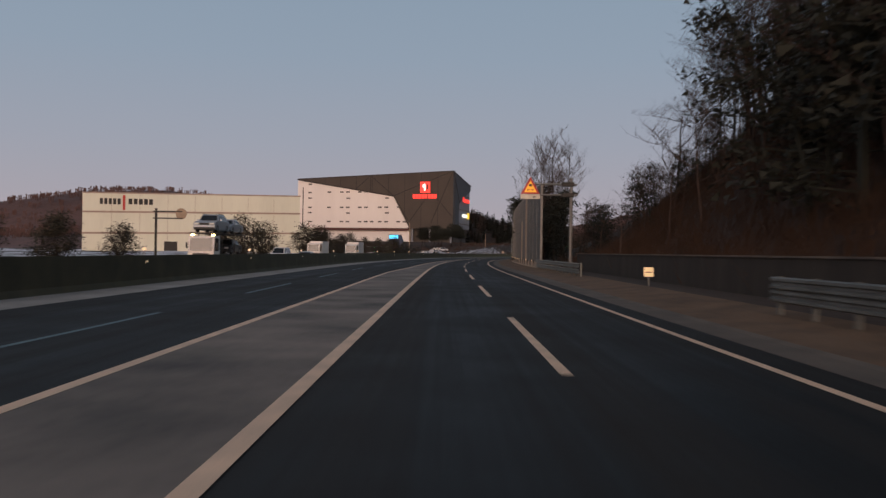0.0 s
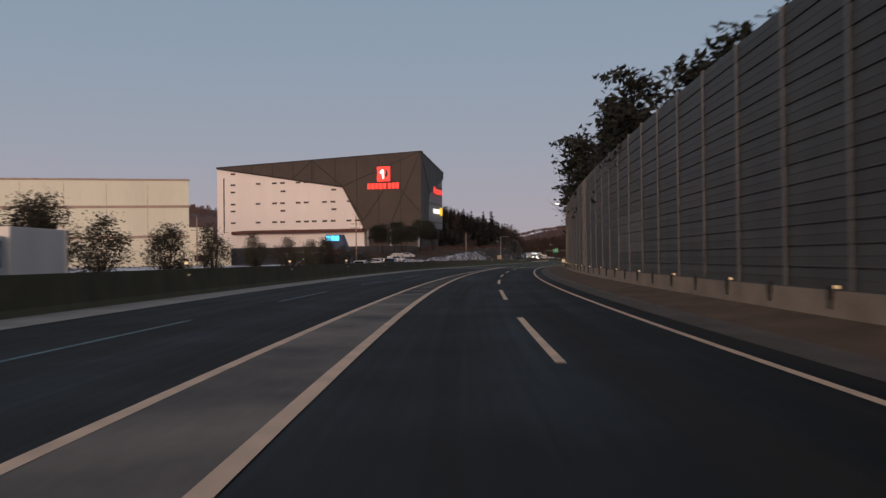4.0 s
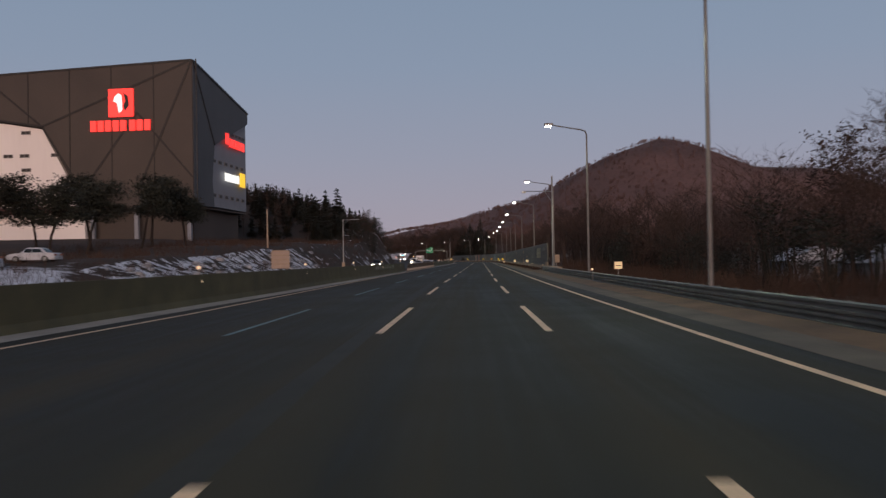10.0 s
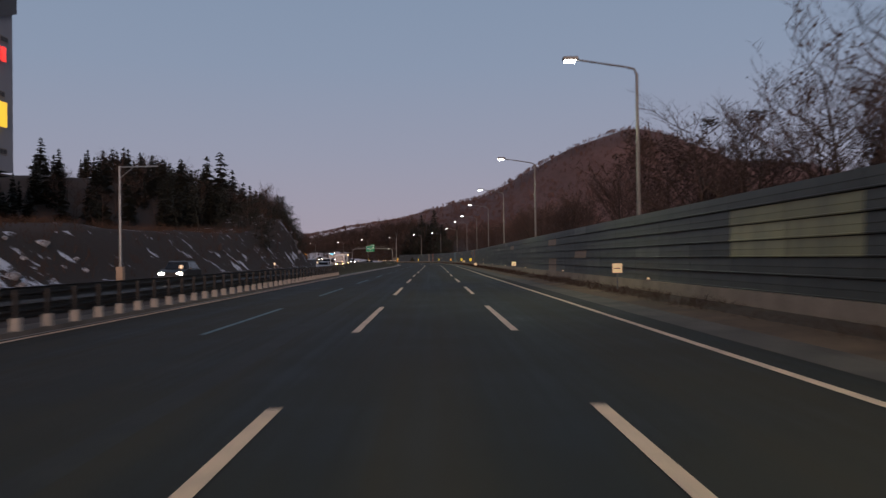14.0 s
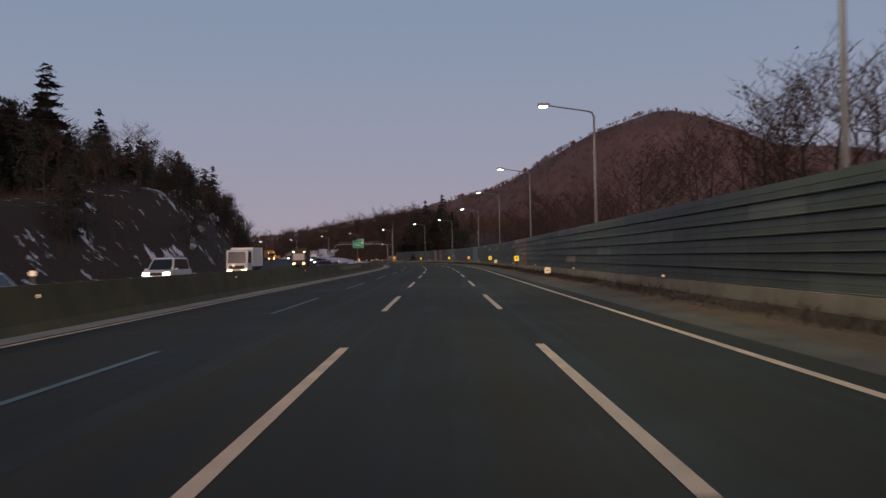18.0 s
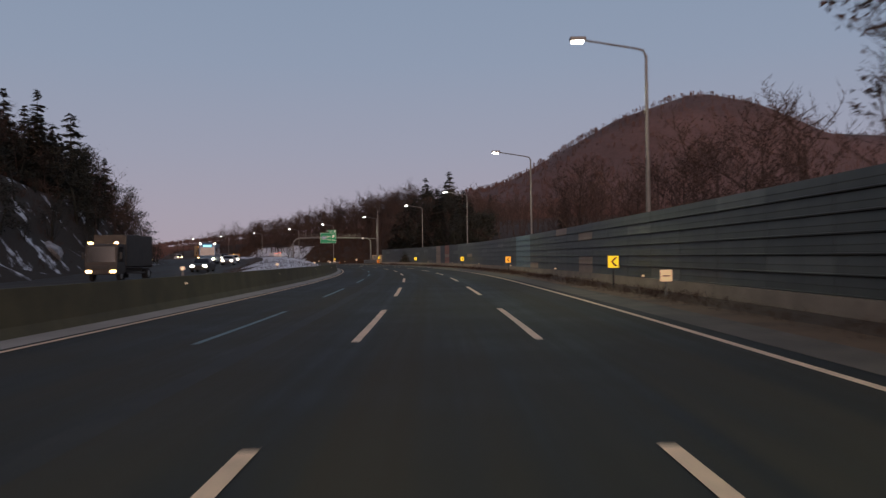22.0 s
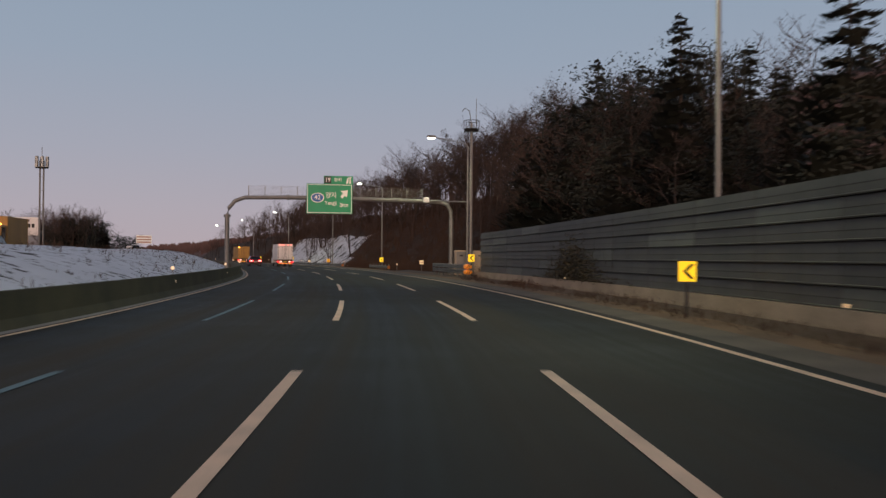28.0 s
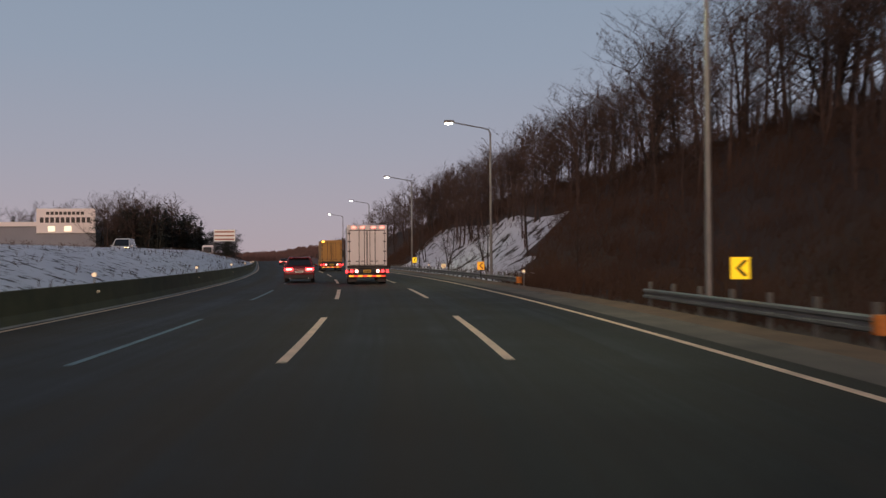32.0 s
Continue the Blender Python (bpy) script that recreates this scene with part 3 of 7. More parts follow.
def height(s, lat):
    """The ground's height."""
    p = plan(s, lat)
    rough = noise.noise(Vector((p.x * 0.05, p.y * 0.05, 0.3))) * 1.0 + noise.noise(Vector((p.x * 0.2, p.y * 0.2, 4.1))) * 0.3
    z = -0.12
    if lat > 0:
        a = right_start(s)
        z += 0.25 * ease(7.0, 9.0, lat) - max(0.0, 0.3 - verge_drop(s)) * ease(7.6, 9.2, lat) * (verge_drop(s) < 0.15)
        z += right_slope(s) * ease(a, a + 16, lat) + 0.25 * right_slope(s) * ease(a + 16, a + 60, lat)
        z += rough * ease(a - 1, a + 8, lat)
    else:
        e, o = -foot(s) + 0.5, -opp_near(s)
        d = -lat
        bump = max(0.0, o - e - 3.5)
        z += opp_z(s) * ease(e, o - 0.5, d)
        if bump > 2 and e < d < o:
            z += ((0.9 if s < 720 else 1.45) + 0.25 * rough) * math.sin(math.pi * (d - e) / (o - e)) ** 0.7 * min(1.0, bump / 6)
        far = o + 16.0
        z += left_bank(s) * ease(far, far + 9, d) + (left_far(s) - left_bank(s)) * ease(far + 9, far + 60, d) + rough * ease(far, far + 10, d) * (0.5 if s < 360 else 1.0)
    far = max(0.0, min(1.0, (abs(lat) - 90) / 120)) if -150 < s < 1150 else 1.0
    if far > 0:
        for hx, hy, hh, sx, sy in HILLS:
            z += far * hh * math.exp(-((p.x - hx) / sx) ** 2 - ((p.y - hy) / sy) ** 2) * (1 + 0.10 * noise.noise(Vector((p.x * 0.012, p.y * 0.012, 7))))
    return z


lats = [-3000, -2000, -1400, -1000, -750, -600, -500, -420, -350, -300, -260, -220, -190, -160, -140, -120, -105, -92, -80, -70, -62, -55, -49,
        -44, -40, -36, -33, -30, -28, -26, -24, -22, -20, -18, -16, -14.5, -13, -12.2, -11.5, -10.8, -10.2, -9.7, -9.3, -8.9, -8.4, -6, 0, 5, 7, 8, 9, 10.5, 12, 13.5, 15, 17, 19, 22, 25,
        28, 32, 37, 43, 50, 58, 70, 85, 100, 120, 145, 175, 210, 250, 290, 330, 370, 410, 460, 520, 600, 700, 850, 1050, 1400, 2000, 3000]
stations = [-400, -300, -220, -160] + [-120 + 6 * i for i in range(188)] + [1020 + 22 * i for i in range(26)]
verts, faces, snowy = [], [], []
for s in stations:
    for la in lats:
        p = plan(s, la)
        p.z = height(s, la)
        verts.append(p)
nl = len(lats)
for i in range(len(stations) - 1):
    for j in range(nl - 1):
        a = i * nl + j
        faces.append((a, a + 1, a + nl + 1, a + nl))
for row, dy, zz in ((0, -2500, 0), (len(stations) - 1, 2500, 0)):
    b0 = len(verts)
    for j in range(nl):
        v = verts[row * nl + j]
        verts.append(Vector((v.x, v.y + dy, -0.5)))
    for j in range(nl - 1):
        q = (row * nl + j, row * nl + j + 1, b0 + j + 1, b0 + j)
        faces.append(q[::-1] if dy < 0 else q)
ground_me = mesh_of("ground", verts, faces, GROUND, True)
for extra in (WOODS, SNOW_MOUND, SNOW_BANK, SNOW_THIN, SNOW_PLAIN, SNOW_CUT):
    ground_me.materials.append(extra)
for f in ground_me.polygons:
    i, j = divmod(f.index, nl - 1)
    if i >= len(stations) - 1:
        f.material_index = 1
        continue
    s, la = stations[i], lats[j]
    d, o = -la, -opp_near(s)
    if 608 < s < 1030 and -lats[j + 1] > -foot(s) + 0.55 and d < o - 1:
        f.material_index = 2
    elif 358 < s < 478 and o + 16 < d < o + 24:
        f.material_index = 3 if s < 446 + 8 * noise.noise(Vector((d * 0.3, 2, 2))) else 4
    elif 470 < s < 750 and o + 17 < d < o + 40:
        f.material_index = 4
    elif 300 < s < 366 and o + 20 < d < o + 48 + 6 * noise.noise(Vector((s * 0.1, d * 0.1, 9))):
        f.material_index = 5
    elif s < 335 + 40 * noise.noise(Vector((la * 0.02, s * 0.02, 5))) and o + 24 < d < 420 + 160 * noise.noise(Vector((s * 0.01, 3, 1))):
        f.material_index = 5
    elif 848 + (la - 9) * 2.0 < s < 930 + 6 * noise.noise(Vector((la * 0.3, 7, 1))) and 8.9 < la < 22:
        f.material_index = 6
    elif abs(la) > 200 or s > 1090:
        f.material_index = 1
structure("ground", ground_me, "brown winter ground with brush and patches of old snow")

# ---- large buildings ----
def facade_frame(a, b):
    """x runs from a to b along the wall, y goes into the building, z up."""
    a, b = Vector(a), Vector(b)
    return Matrix.Translation(a) @ pose(0, 0, 0, 0, 0, math.degrees(math.atan2(b.y - a.y, b.x - a.x)))


def prism(bm, outline, y0, y1):
    """A slab with that outline in x and z, from y0 to y1."""
    f = [bm.verts.new((x, y0, z)) for x, z in outline]
    k = [bm.verts.new((x, y1, z)) for x, z in outline]
    n = len(outline)
    bm.faces.new(f)
    bm.faces.new(k[::-1])
    for i in range(n):
        bm.faces.new((f[i], k[i], k[(i + 1) % n], f[(i + 1) % n]))
    bmesh.ops.recalc_face_normals(bm, faces=bm.faces)
    return bm


def stroke(bm, x0, z0, x1, z1, w, y0, y1):
    """A straight bar on a facade."""
    d = Vector((x1 - x0, 0, z1 - z0)).normalized()
    n = Vector((-d.z, 0, d.x)) * w / 2
    return prism(bm, [(x0 + n.x, z0 + n.z), (x1 + n.x, z1 + n.z), (x1 - n.x, z1 - n.z), (x0 - n.x, z0 - n.z)], y0, y1)


RED_SIGN = lit("red_sign_light", (1.0, 0.045, 0.035), 1.15)
WHITE_SIGN = lit("white_sign_light", (1.0, 0.98, 0.9), 1.0)
YELLOW_SIGN = lit("yellow_sign_light", (1.0, 0.62, 0.04), 0.9)
CYAN_SIGN = lit("cyan_sign_light", (0.10, 0.62, 1.0), 1.3)
GREEN_SIGN = lit("green_tube_light", (0.15, 1.0, 0.35), 1.0)
FRAME_DARK = mat("dark_steel_frame", (0.035, 0.032, 0.030), (0.025, 0.023, 0.022), 0.5, 0.4, scale=1, fine=10)
LOUVRE = mat("grey_window_frame", (0.22, 0.20, 0.19), (0.17, 0.155, 0.15), 0.5, scale=1, fine=10)
FRONT_A, FRONT_B, SIDE_B = (-139.8, 497.6, 0), (-44.4, 478.9, 0), (-37.4, 516.9, 0)
hq = thing("office_building", facade_frame(FRONT_A, FRONT_B), "angular office building with white panels and a dark brown mesh skin", "building")
part("wall", prism(bmesh.new(), [(0, 2), (0, 43.2), (61.0, 33.0), (70.8, 14.6), (71.2, 2)], 0.7, 38), WHITE_WALL, hq, "white clad wall")
part("core", prism(bmesh.new(), [(1, 14.7), (1, 42.6), (96, 46.2), (96, 14.7)], 1.5, 4.5), MESH_SKIN, hq)
part("mesh_skin", prism(bmesh.new(), [(0, 43.4), (0, 44.1), (97.0, 47.6), (97.0, 14.8), (70.4, 14.8), (70.8, 18.4), (61.3, 33.4)], 0.0, 0.35), MESH_SKIN, hq, "dark brown mesh skin")
sk = bmesh.new()
for a in ((0, 43.9, 97, 47.4), (0, 43.5, 61.3, 33.5), (61.3, 33.5, 70.8, 18.4), (47, 45.4, 61.3, 33.5), (38, 37.8, 47, 45.4), (97, 47.4, 61.3, 33.5),
          (97, 47.4, 84, 18), (84, 36, 97, 21), (70.8, 18.4, 84, 36), (47, 45.4, 47, 36.5)):
    stroke(sk, *a, 0.45, -0.12, 0.1)
part("truss", sk, FRAME_DARK, hq)
for k in range(9):
    x = 18 + 10 * k
    if x < 61:
        lo, hi = 43.3 - 0.162 * x, 44.0 + 0.036 * x
    else:
        lo, hi = 15.0 if x > 71 else 33 - (x - 61) * 1.6, 44.0 + 0.036 * x
    part("mullion", boxes((x - 0.12, x + 0.12, -0.1, 0.0, lo, hi)), FRAME_DARK, hq)
part("canopy", prism(bmesh.new(), [(8, 13.4), (8, 14.6), (16, 15.0), (71, 14.9), (71, 13.5), (17, 13.6)], -1.2, 0.72), MAROON, hq, "maroon band above the ground floor")
rows_at = {36.0: (20.5, 28.5, 32.4, 40.0, 43.9), 27.0: (8.0, 20.4, 28.5, 32.4, 40.0, 43.9, 52.6, 56.6, 64.2), 18.6: (8.0, 20.4, 28.5, 32.4, 40.0, 43.9, 47.6, 52.6, 56.6, 64.0, 67.9)}
singles = [(32.7, 32.3), (32.6, 23.6), (57.0, 32.3), (57.0, 23.7), (8.1, 40.8), (8.0, 35.8), (8.0, 32.5), (8.0, 23.9)]
win_frame = boxes((-1.15, 1.15, 0.56, 0.70, -0.42, 0.42))
win_me = bpy.data.meshes.new("window")
win_frame.to_mesh(win_me)
win_me.materials.append(LOUVRE)
win_frame.free()
pane_me = bpy.data.meshes.new("pane")
pb = boxes((-0.95, -0.08, 0.53, 0.56, -0.28, 0.28), (0.08, 0.95, 0.53, 0.56, -0.28, 0.28))
pb.to_mesh(pane_me)
pane_me.materials.append(DARK)
pb.free()
for x, z in [(x, z) for z, xs in rows_at.items() for x in xs] + singles:
    wo = part("window", win_me, None, hq)
    wo.location = (x, 0, z)
    part("pane", pane_me, None, wo)
part("downpipe", boxes((3.2, 3.7, 0.5, 0.72, 14, 39)), FRAME_DARK, hq)
# lit sign on the front: a red square with a pale shape, and a row of plain bars
part("sign_panel", boxes((77.5, 83.3, -0.45, 0.0, 35.1, 41.4)), RED_SIGN, hq, "lit red square sign")
emb = bmesh.new()
prism(emb, [(79.0, 39.6), (80.0, 40.4), (80.6, 39.9), (80.8, 36.6), (80.0, 36.0), (79.6, 38.2), (78.7, 38.6)], -0.5, -0.44)
part("emblem", emb, WHITE_SIGN, hq)
emb = bmesh.new()
prism(emb, [(81.0, 40.6), (82.2, 39.6), (82.4, 37.6), (81.4, 36.3), (81.0, 37.6), (81.5, 38.6)], -0.5, -0.44)
part("emblem", emb, DARK, hq)
for k in range(8):
    x = 73.1 + 1.78 * k + (0.35 if k > 4 else 0)
    part("sign_bar", boxes((x, x + 1.3, -0.4, 0.0, 31.9, 34.3)), RED_SIGN, hq)
# ground floor: near-black colour on the recess stands in for its shade
part("undercroft", boxes((71.2, 94, 5.0, 37, 5.0, 14.8)), DARK, hq, "recessed ground floor, near-black in place of its shade")
for x in (72.0, 82.5, 95.0):
    part("column", boxes((x, x + 0.9, 1.2, 2.1, 5.0, 14.9)), SIDE_WALL, hq)
part("soffit", boxes((71.2, 96.4, 0.6, 37.5, 14.45, 14.75)), MESH_SKIN, hq)
part("plinth", boxes((0, 97, -0.2, 38, -1, 5.2)), FOOTING, hq)

side = thing("office_wing", facade_frame(FRONT_B, SIDE_B), "grey side wing with lit signs and window rows", "building")
part("skin", prism(bmesh.new(), [(0.4, 14.8), (0.4, 47.5), (38.6, 41.7), (38.6, 38.8), (13.5, 30.0), (11.8, 21.1), (13.1, 15.0)], 0.1, 0.6), SIDE_SKIN, side, "grey mesh skin")
part("wall", prism(bmesh.new(), [(2.5, 15.2), (2.5, 45.8), (38.4, 40.6), (38.4, 15.2)], 0.7, 30), SIDE_WALL, side, "pale grey clad wall")
# the undercroft's dark brown stands in for shade below the wing
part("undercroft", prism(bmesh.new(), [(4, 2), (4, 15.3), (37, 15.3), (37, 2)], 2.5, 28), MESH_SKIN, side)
part("truss", stroke(stroke(bmesh.new(), 0.4, 47.3, 38.6, 41.6, 0.5, -0.1, 0.1), 0.4, 47.3, 13.5, 30, 0.4, -0.1, 0.1), FRAME_DARK, side)
for z, n0, n1 in ((34.4, 22.5, 36), (26.3, 14.5, 35), (18.0, 14.5, 35.5)):
    for k in range(6):
        x = n0 + (n1 - n0) * k / 5
        wo = part("window", win_me, None, side)
        wo.matrix_basis = Matrix.Translation((x, 0.02, z)) @ Matrix.Diagonal((0.95, 1, 1.2, 1))
        part("pane", pane_me, None, wo)
part("sign_panel", boxes((21.1, 23.2, -0.1, 0.1, 31.3, 34.0)), RED_SIGN, side)
for k in range(8):
    part("sign_bar", boxes((23.8 + 1.5 * k, 24.75 + 1.5 * k, -0.1, 0.1, 30.9, 33.0)), RED_SIGN, side)
for k in range(6):
    part("sign_bar", boxes((20.3 + 1.85 * k, 21.45 + 1.85 * k, -0.1, 0.1, 22.0, 24.0)), WHITE_SIGN, side)
part("sign_panel", boxes((31.6, 35.4, -0.1, 0.1, 21.4, 25.0)), YELLOW_SIGN, side)

depot = thing("warehouse", facade_frame((-171.8, 311.0, 0), (-96.3, 347.2, 0)), "long cream warehouse with tan bands and dark sign bars", "building")
part("wall", prism(bmesh.new(), [(0, -2), (0, 22.4), (83.6, 23.8), (83.6, -2)], 0, 50), CREAM_WALL, depot)
part("parapet", prism(bmesh.new(), [(-0.2, 22.3), (-0.2, 22.8), (83.8, 24.2), (83.8, 23.7)], -0.15, 0.5), BAND, depot)
for z in (15.2, 7.0):
    part("band", prism(bmesh.new(), [(-0.05, z - 0.35), (-0.05, z + 0.35), (83.7, z + 1.8), (83.7, z + 1.1)], -0.12, 0.0), BAND, depot, "tan band")
for k in range(7):
    part("rib", boxes((10.4 + 10.4 * k, 10.5 + 10.4 * k, -0.05, 0.0, 0, 22.4)), BAND, depot)
part("annex", boxes((83.6, 90, 0, 20, -1, 10.9), (90, 94.9, 0, 14, -1, 6.2)), CREAM_WALL, depot)
for k in range(5):
    part("letter_bar", boxes((6.2 + 1.6 * k, 7.3 + 1.6 * k, -0.2, 0, 18.3, 20.6)), DARK, depot)
part("sign_mark", boxes((14.5, 15.4, -0.25, 0, 16.2, 22.0)), mat("red_enamel", (0.55, 0.05, 0.04), None, 0.5), depot, "red upright mark")
for k in range(5):
    part("letter_bar", boxes((16.6 + 1.9 * k, 18.0 + 1.9 * k, -0.2, 0, 18.5, 20.7)), DARK, depot)
part("letter_bar", boxes((-0.25, 0.0, 3, 14, 17.5, 20.0)), mat("red_enamel", (0.55, 0.05, 0.04), None, 0.5), depot)
for k in range(3):
    part("dock_door", boxes((30 + 9 * k, 35 + 9 * k, -0.15, 0, -1, 4.2)), DARK, depot)
part("window", boxes((85, 88, -0.1, 0, 1.6, 3.2)), DARK, depot)

# small shop with a lit sign and a slanted pylon
shop = thing("roadside_shop", Matrix.Translation((-57.5, 353, 0)) @ pose(0, 0, 0, 0, 0, -10), "small shop with a lit cyan sign on a slanted blue pylon", "shop")
BLUE_CLAD = mat("blue_cladding", (0.035, 0.05, 0.10), (0.028, 0.04, 0.08), 0.5, scale=0.6, fine=8)
part("pylon", prism(bmesh.new(), [(-2.2, 1), (-2.2, 8.6), (2.2, 8.6), (5.2, 1)], 0, 3), BLUE_CLAD, shop)
part("front", boxes((-1.8, 2.0, -0.15, 0.0, 1.0, 4.6)), MAROON, shop)
for k in range(3):
    part("sign_bar", boxes((-1.9 + 1.32 * k, -0.85 + 1.32 * k, -0.4, 0.0, 6.9, 8.3)), CYAN_SIGN, shop)
part("roof_slab", boxes((-16, -2.2, 2, 9, 3.9, 4.3)), MAROON, shop)
part("hall", boxes((-15.5, -2.2, 2.5, 8.5, 0.4, 3.9)), SIDE_WALL, shop)
part("window", boxes((-14, -4, 2.4, 2.5, 1.2, 3.2)), DARK, shop)
part("tube_light", boxes((-7.25, -7.15, -4.05, -3.95, 1.2, 4.2)), GREEN_SIGN, shop, "green light tube")

# low building with a lettered board, far along the road
lab = thing("roadside_institute", facade_frame((-98, 957.5, 0), (-85, 961, 0)), "low pale building with a lettered roof board", "building")
part("wall", boxes((-22, 13, 0.5, 14, 1.0, 9.2)), SIDE_WALL, lab)
part("board", boxes((0, 13, 0, 0.4, 7.6, 13.2)), WHITE_WALL, lab, "white lettered board")
for k in range(10):
    part("letter_bar", boxes((0.8 + 1.15 * k, 1.6 + 1.15 * k, -0.08, 0, 10.0, 11.2)), DARK, lab)
for k in range(9):
    part("letter_bar", boxes((2.2 + 0.95 * k, 2.9 + 0.95 * k, -0.08, 0, 11.8, 12.5)), DARK, lab)
for x in (2.6, 6.2):
    part("window", boxes((x, x + 1.5, -0.06, 0, 8.0, 9.2)), lit("lit_window", (1.0, 0.85, 0.6), 0.9), lab)
part("roof", boxes((-23, 0, 0, 14.5, 9.2, 10.2)), WHITE_WALL, lab)

# small houses with snow on the roof, behind the trees beyond the guard rail
SNOW_ROOF = mat("snow_covered_roof", (0.62, 0.63, 0.67), (0.45, 0.46, 0.50), 0.85, scale=0.8, fine=8, bump=0.3)
for s, lat, w, d, lamp in ((352, 34, 7, 5, True), (366, 40, 9, 6, True), (384, 38, 6, 5, False), (396, 46, 8, 6, True)):
    hs = thing("small_house", Matrix.Translation(at(s, lat, -1.6)) @ pose(0, 0, 0, 0, 0, turn(s) + 12 * math.sin(s)), "small house with a snowy roof among bare trees", "house", "houses behind the trees")
    part("wall", boxes((-w / 2, w / 2, -d / 2, d / 2, -0.4, 2.4)), SIDE_WALL, hs)
    part("roof", prism(bmesh.new(), [(-w / 2 - 0.4, 2.4), (0, 4.0), (w / 2 + 0.4, 2.4)], -d / 2 - 0.3, d / 2 + 0.3), SNOW_ROOF, hs, "snow-covered roof")
    for k in (-1, 1):
        wi = part("window", boxes((k * w / 4 - 0.5, k * w / 4 + 0.5, -d / 2 - 0.05, -d / 2, 0.9, 1.9)), lit("lit_window", (1.0, 0.85, 0.6), 0.9) if lamp and k > 0 else DARK, hs, "lit window" if lamp and k > 0 else "")
        part("frame", boxes((k * w / 4 - 0.03, k * w / 4 + 0.03, -d / 2 - 0.07, -d / 2 - 0.05, 0.9, 1.9)), SIDE_WALL, wi)
    part("door", boxes((-0.45, 0.45, -d / 2 - 0.04, -d / 2, -0.4, 1.7)), BAND, hs)

# ---- street lamps ----
LAMP_LIGHT = lit("lamp_lens", (1.0, 0.96, 0.82), 22.0)


def street_lamp(z_head=10.7, reach=2.78):
    root = new("street_lamp")
    tagged(root, "tall grey street lamp with a lit lantern", "street lamp", "lamps along the shoulder")
    part("pole", tube(bmesh.new(), [(0, 0, 0.1), (0, 0, 4.5), (0, 0, 9.9)], [0.11, 0.09, 0.065], 10), POLE, root)
    part("base_plate", boxes((-0.22, 0.22, -0.22, 0.22, 0.0, 0.12), bevel=0.02), FOOTING, root)
    part("arm", tube(bmesh.new(), [(0, 0, 9.85), (-0.12, 0, 10.12), (-0.5, 0, 10.22), (-reach, 0, z_head - 0.12)], [0.06, 0.055, 0.045, 0.04], 8), POLE, root)
    hd = part("lantern", boxes((-reach - 0.62, -reach + 0.1, -0.17, 0.17, z_head - 0.16, z_head + 0.02), bevel=0.05), POLE, root)
    part("lens", boxes((-reach - 0.56, -reach - 0.02, -0.14, 0.14, z_head - 0.24, z_head - 0.155), bevel=0.03), LAMP_LIGHT, hd, "lit lens")
    return root


LAMP_HEAD = {604.3: 11.2, 289.3: 12.4, 317.8: 12.5, 353.6: 12.4}
LAMP_S = [423.0, 289.3, 317.8, 353.6, 386.0, 461.8, 496.9, 528.8, 566.0, 604.3, 640.5, 685.0, 725.9, 769.5, 813.4, 850.0, 892.0, 936.0, 982.0]


def lamp_top(s):
    """Height of the lantern; those before the low barrier and round the bend are taller."""
    return LAMP_HEAD.get(s, 11.4 if s > 700 else 10.7)


lamp0 = street_lamp()
for i, s in enumerate(LAMP_S):
    m = Matrix.Translation(at(s, 9.45, 0.1)) @ pose(0, 0, 0, 0, 0, turn(s)) @ Matrix.Diagonal((1, 1, lamp_top(s) / 10.7, 1))
    if i == 0:
        lamp0.matrix_basis = m
    else:
        copy_thing(lamp0, m)
    if s < 930:
        li = new("lamp_light", bpy.data.lights.new("lamp_light", "SPOT"))
        li.data.energy, li.data.color, li.data.spot_size, li.data.spot_blend, li.data.shadow_soft_size = 1300 * (0.95 if s < 370 else 1.0), (0.90, 1.0, 0.60), radians(150), 0.7, 0.25
        li.matrix_world = Matrix.Translation(at(s, 5.9, lamp_top(s) - 0.3))
# junction boxes on two poles
for s in (288.6, 387.4):
    jb = thing("junction_box", Matrix.Translation(at(s, 9.1 if s < 300 else 9.85, 1.0)) @ pose(0, 0, 0, 0, 0, turn(s)), "small beige junction box strapped beside a pole", "junction box")
    part("box", boxes((-0.35, 0.35, -0.25, 0.25, 0.0, 0.95), bevel=0.03), FOOTING, jb)
    part("leg", boxes((-0.05, 0.05, -0.05, 0.05, -0.9, 0.0)), POLE, jb)

# camera mast by the low barrier's start, and the double mast by the gantry
mast = thing("camera_mast", Matrix.Translation(at(389.0, 9.6, 0.1)) @ pose(0, 0, 0, 0, 0, turn(386)), "pale tall camera mast with a side arm", "mast")
part("pole", tube(bmesh.new(), [(0, 0, 0), (0, 0, 6), (0, 0, 11.5)], [0.17, 0.14, 0.10], 12), STEEL, mast)
part("collar", tube(bmesh.new(), [(0, 0, 5.6), (0, 0, 5.85)], 0.2, 12), STEEL, mast)
part("arm", tube(bmesh.new(), [(0, 0, 9.6), (-3.4, 0, 9.7)], 0.06, 8), STEEL, mast)
part("brace", tube(bmesh.new(), [(0, 0, 8.3), (-0.9, 0, 9.6)], 0.04, 6), STEEL, mast)
part("camera", boxes((-3.7, -3.2, -0.15, 0.15, 9.45, 9.7), bevel=0.03), STEEL, mast)

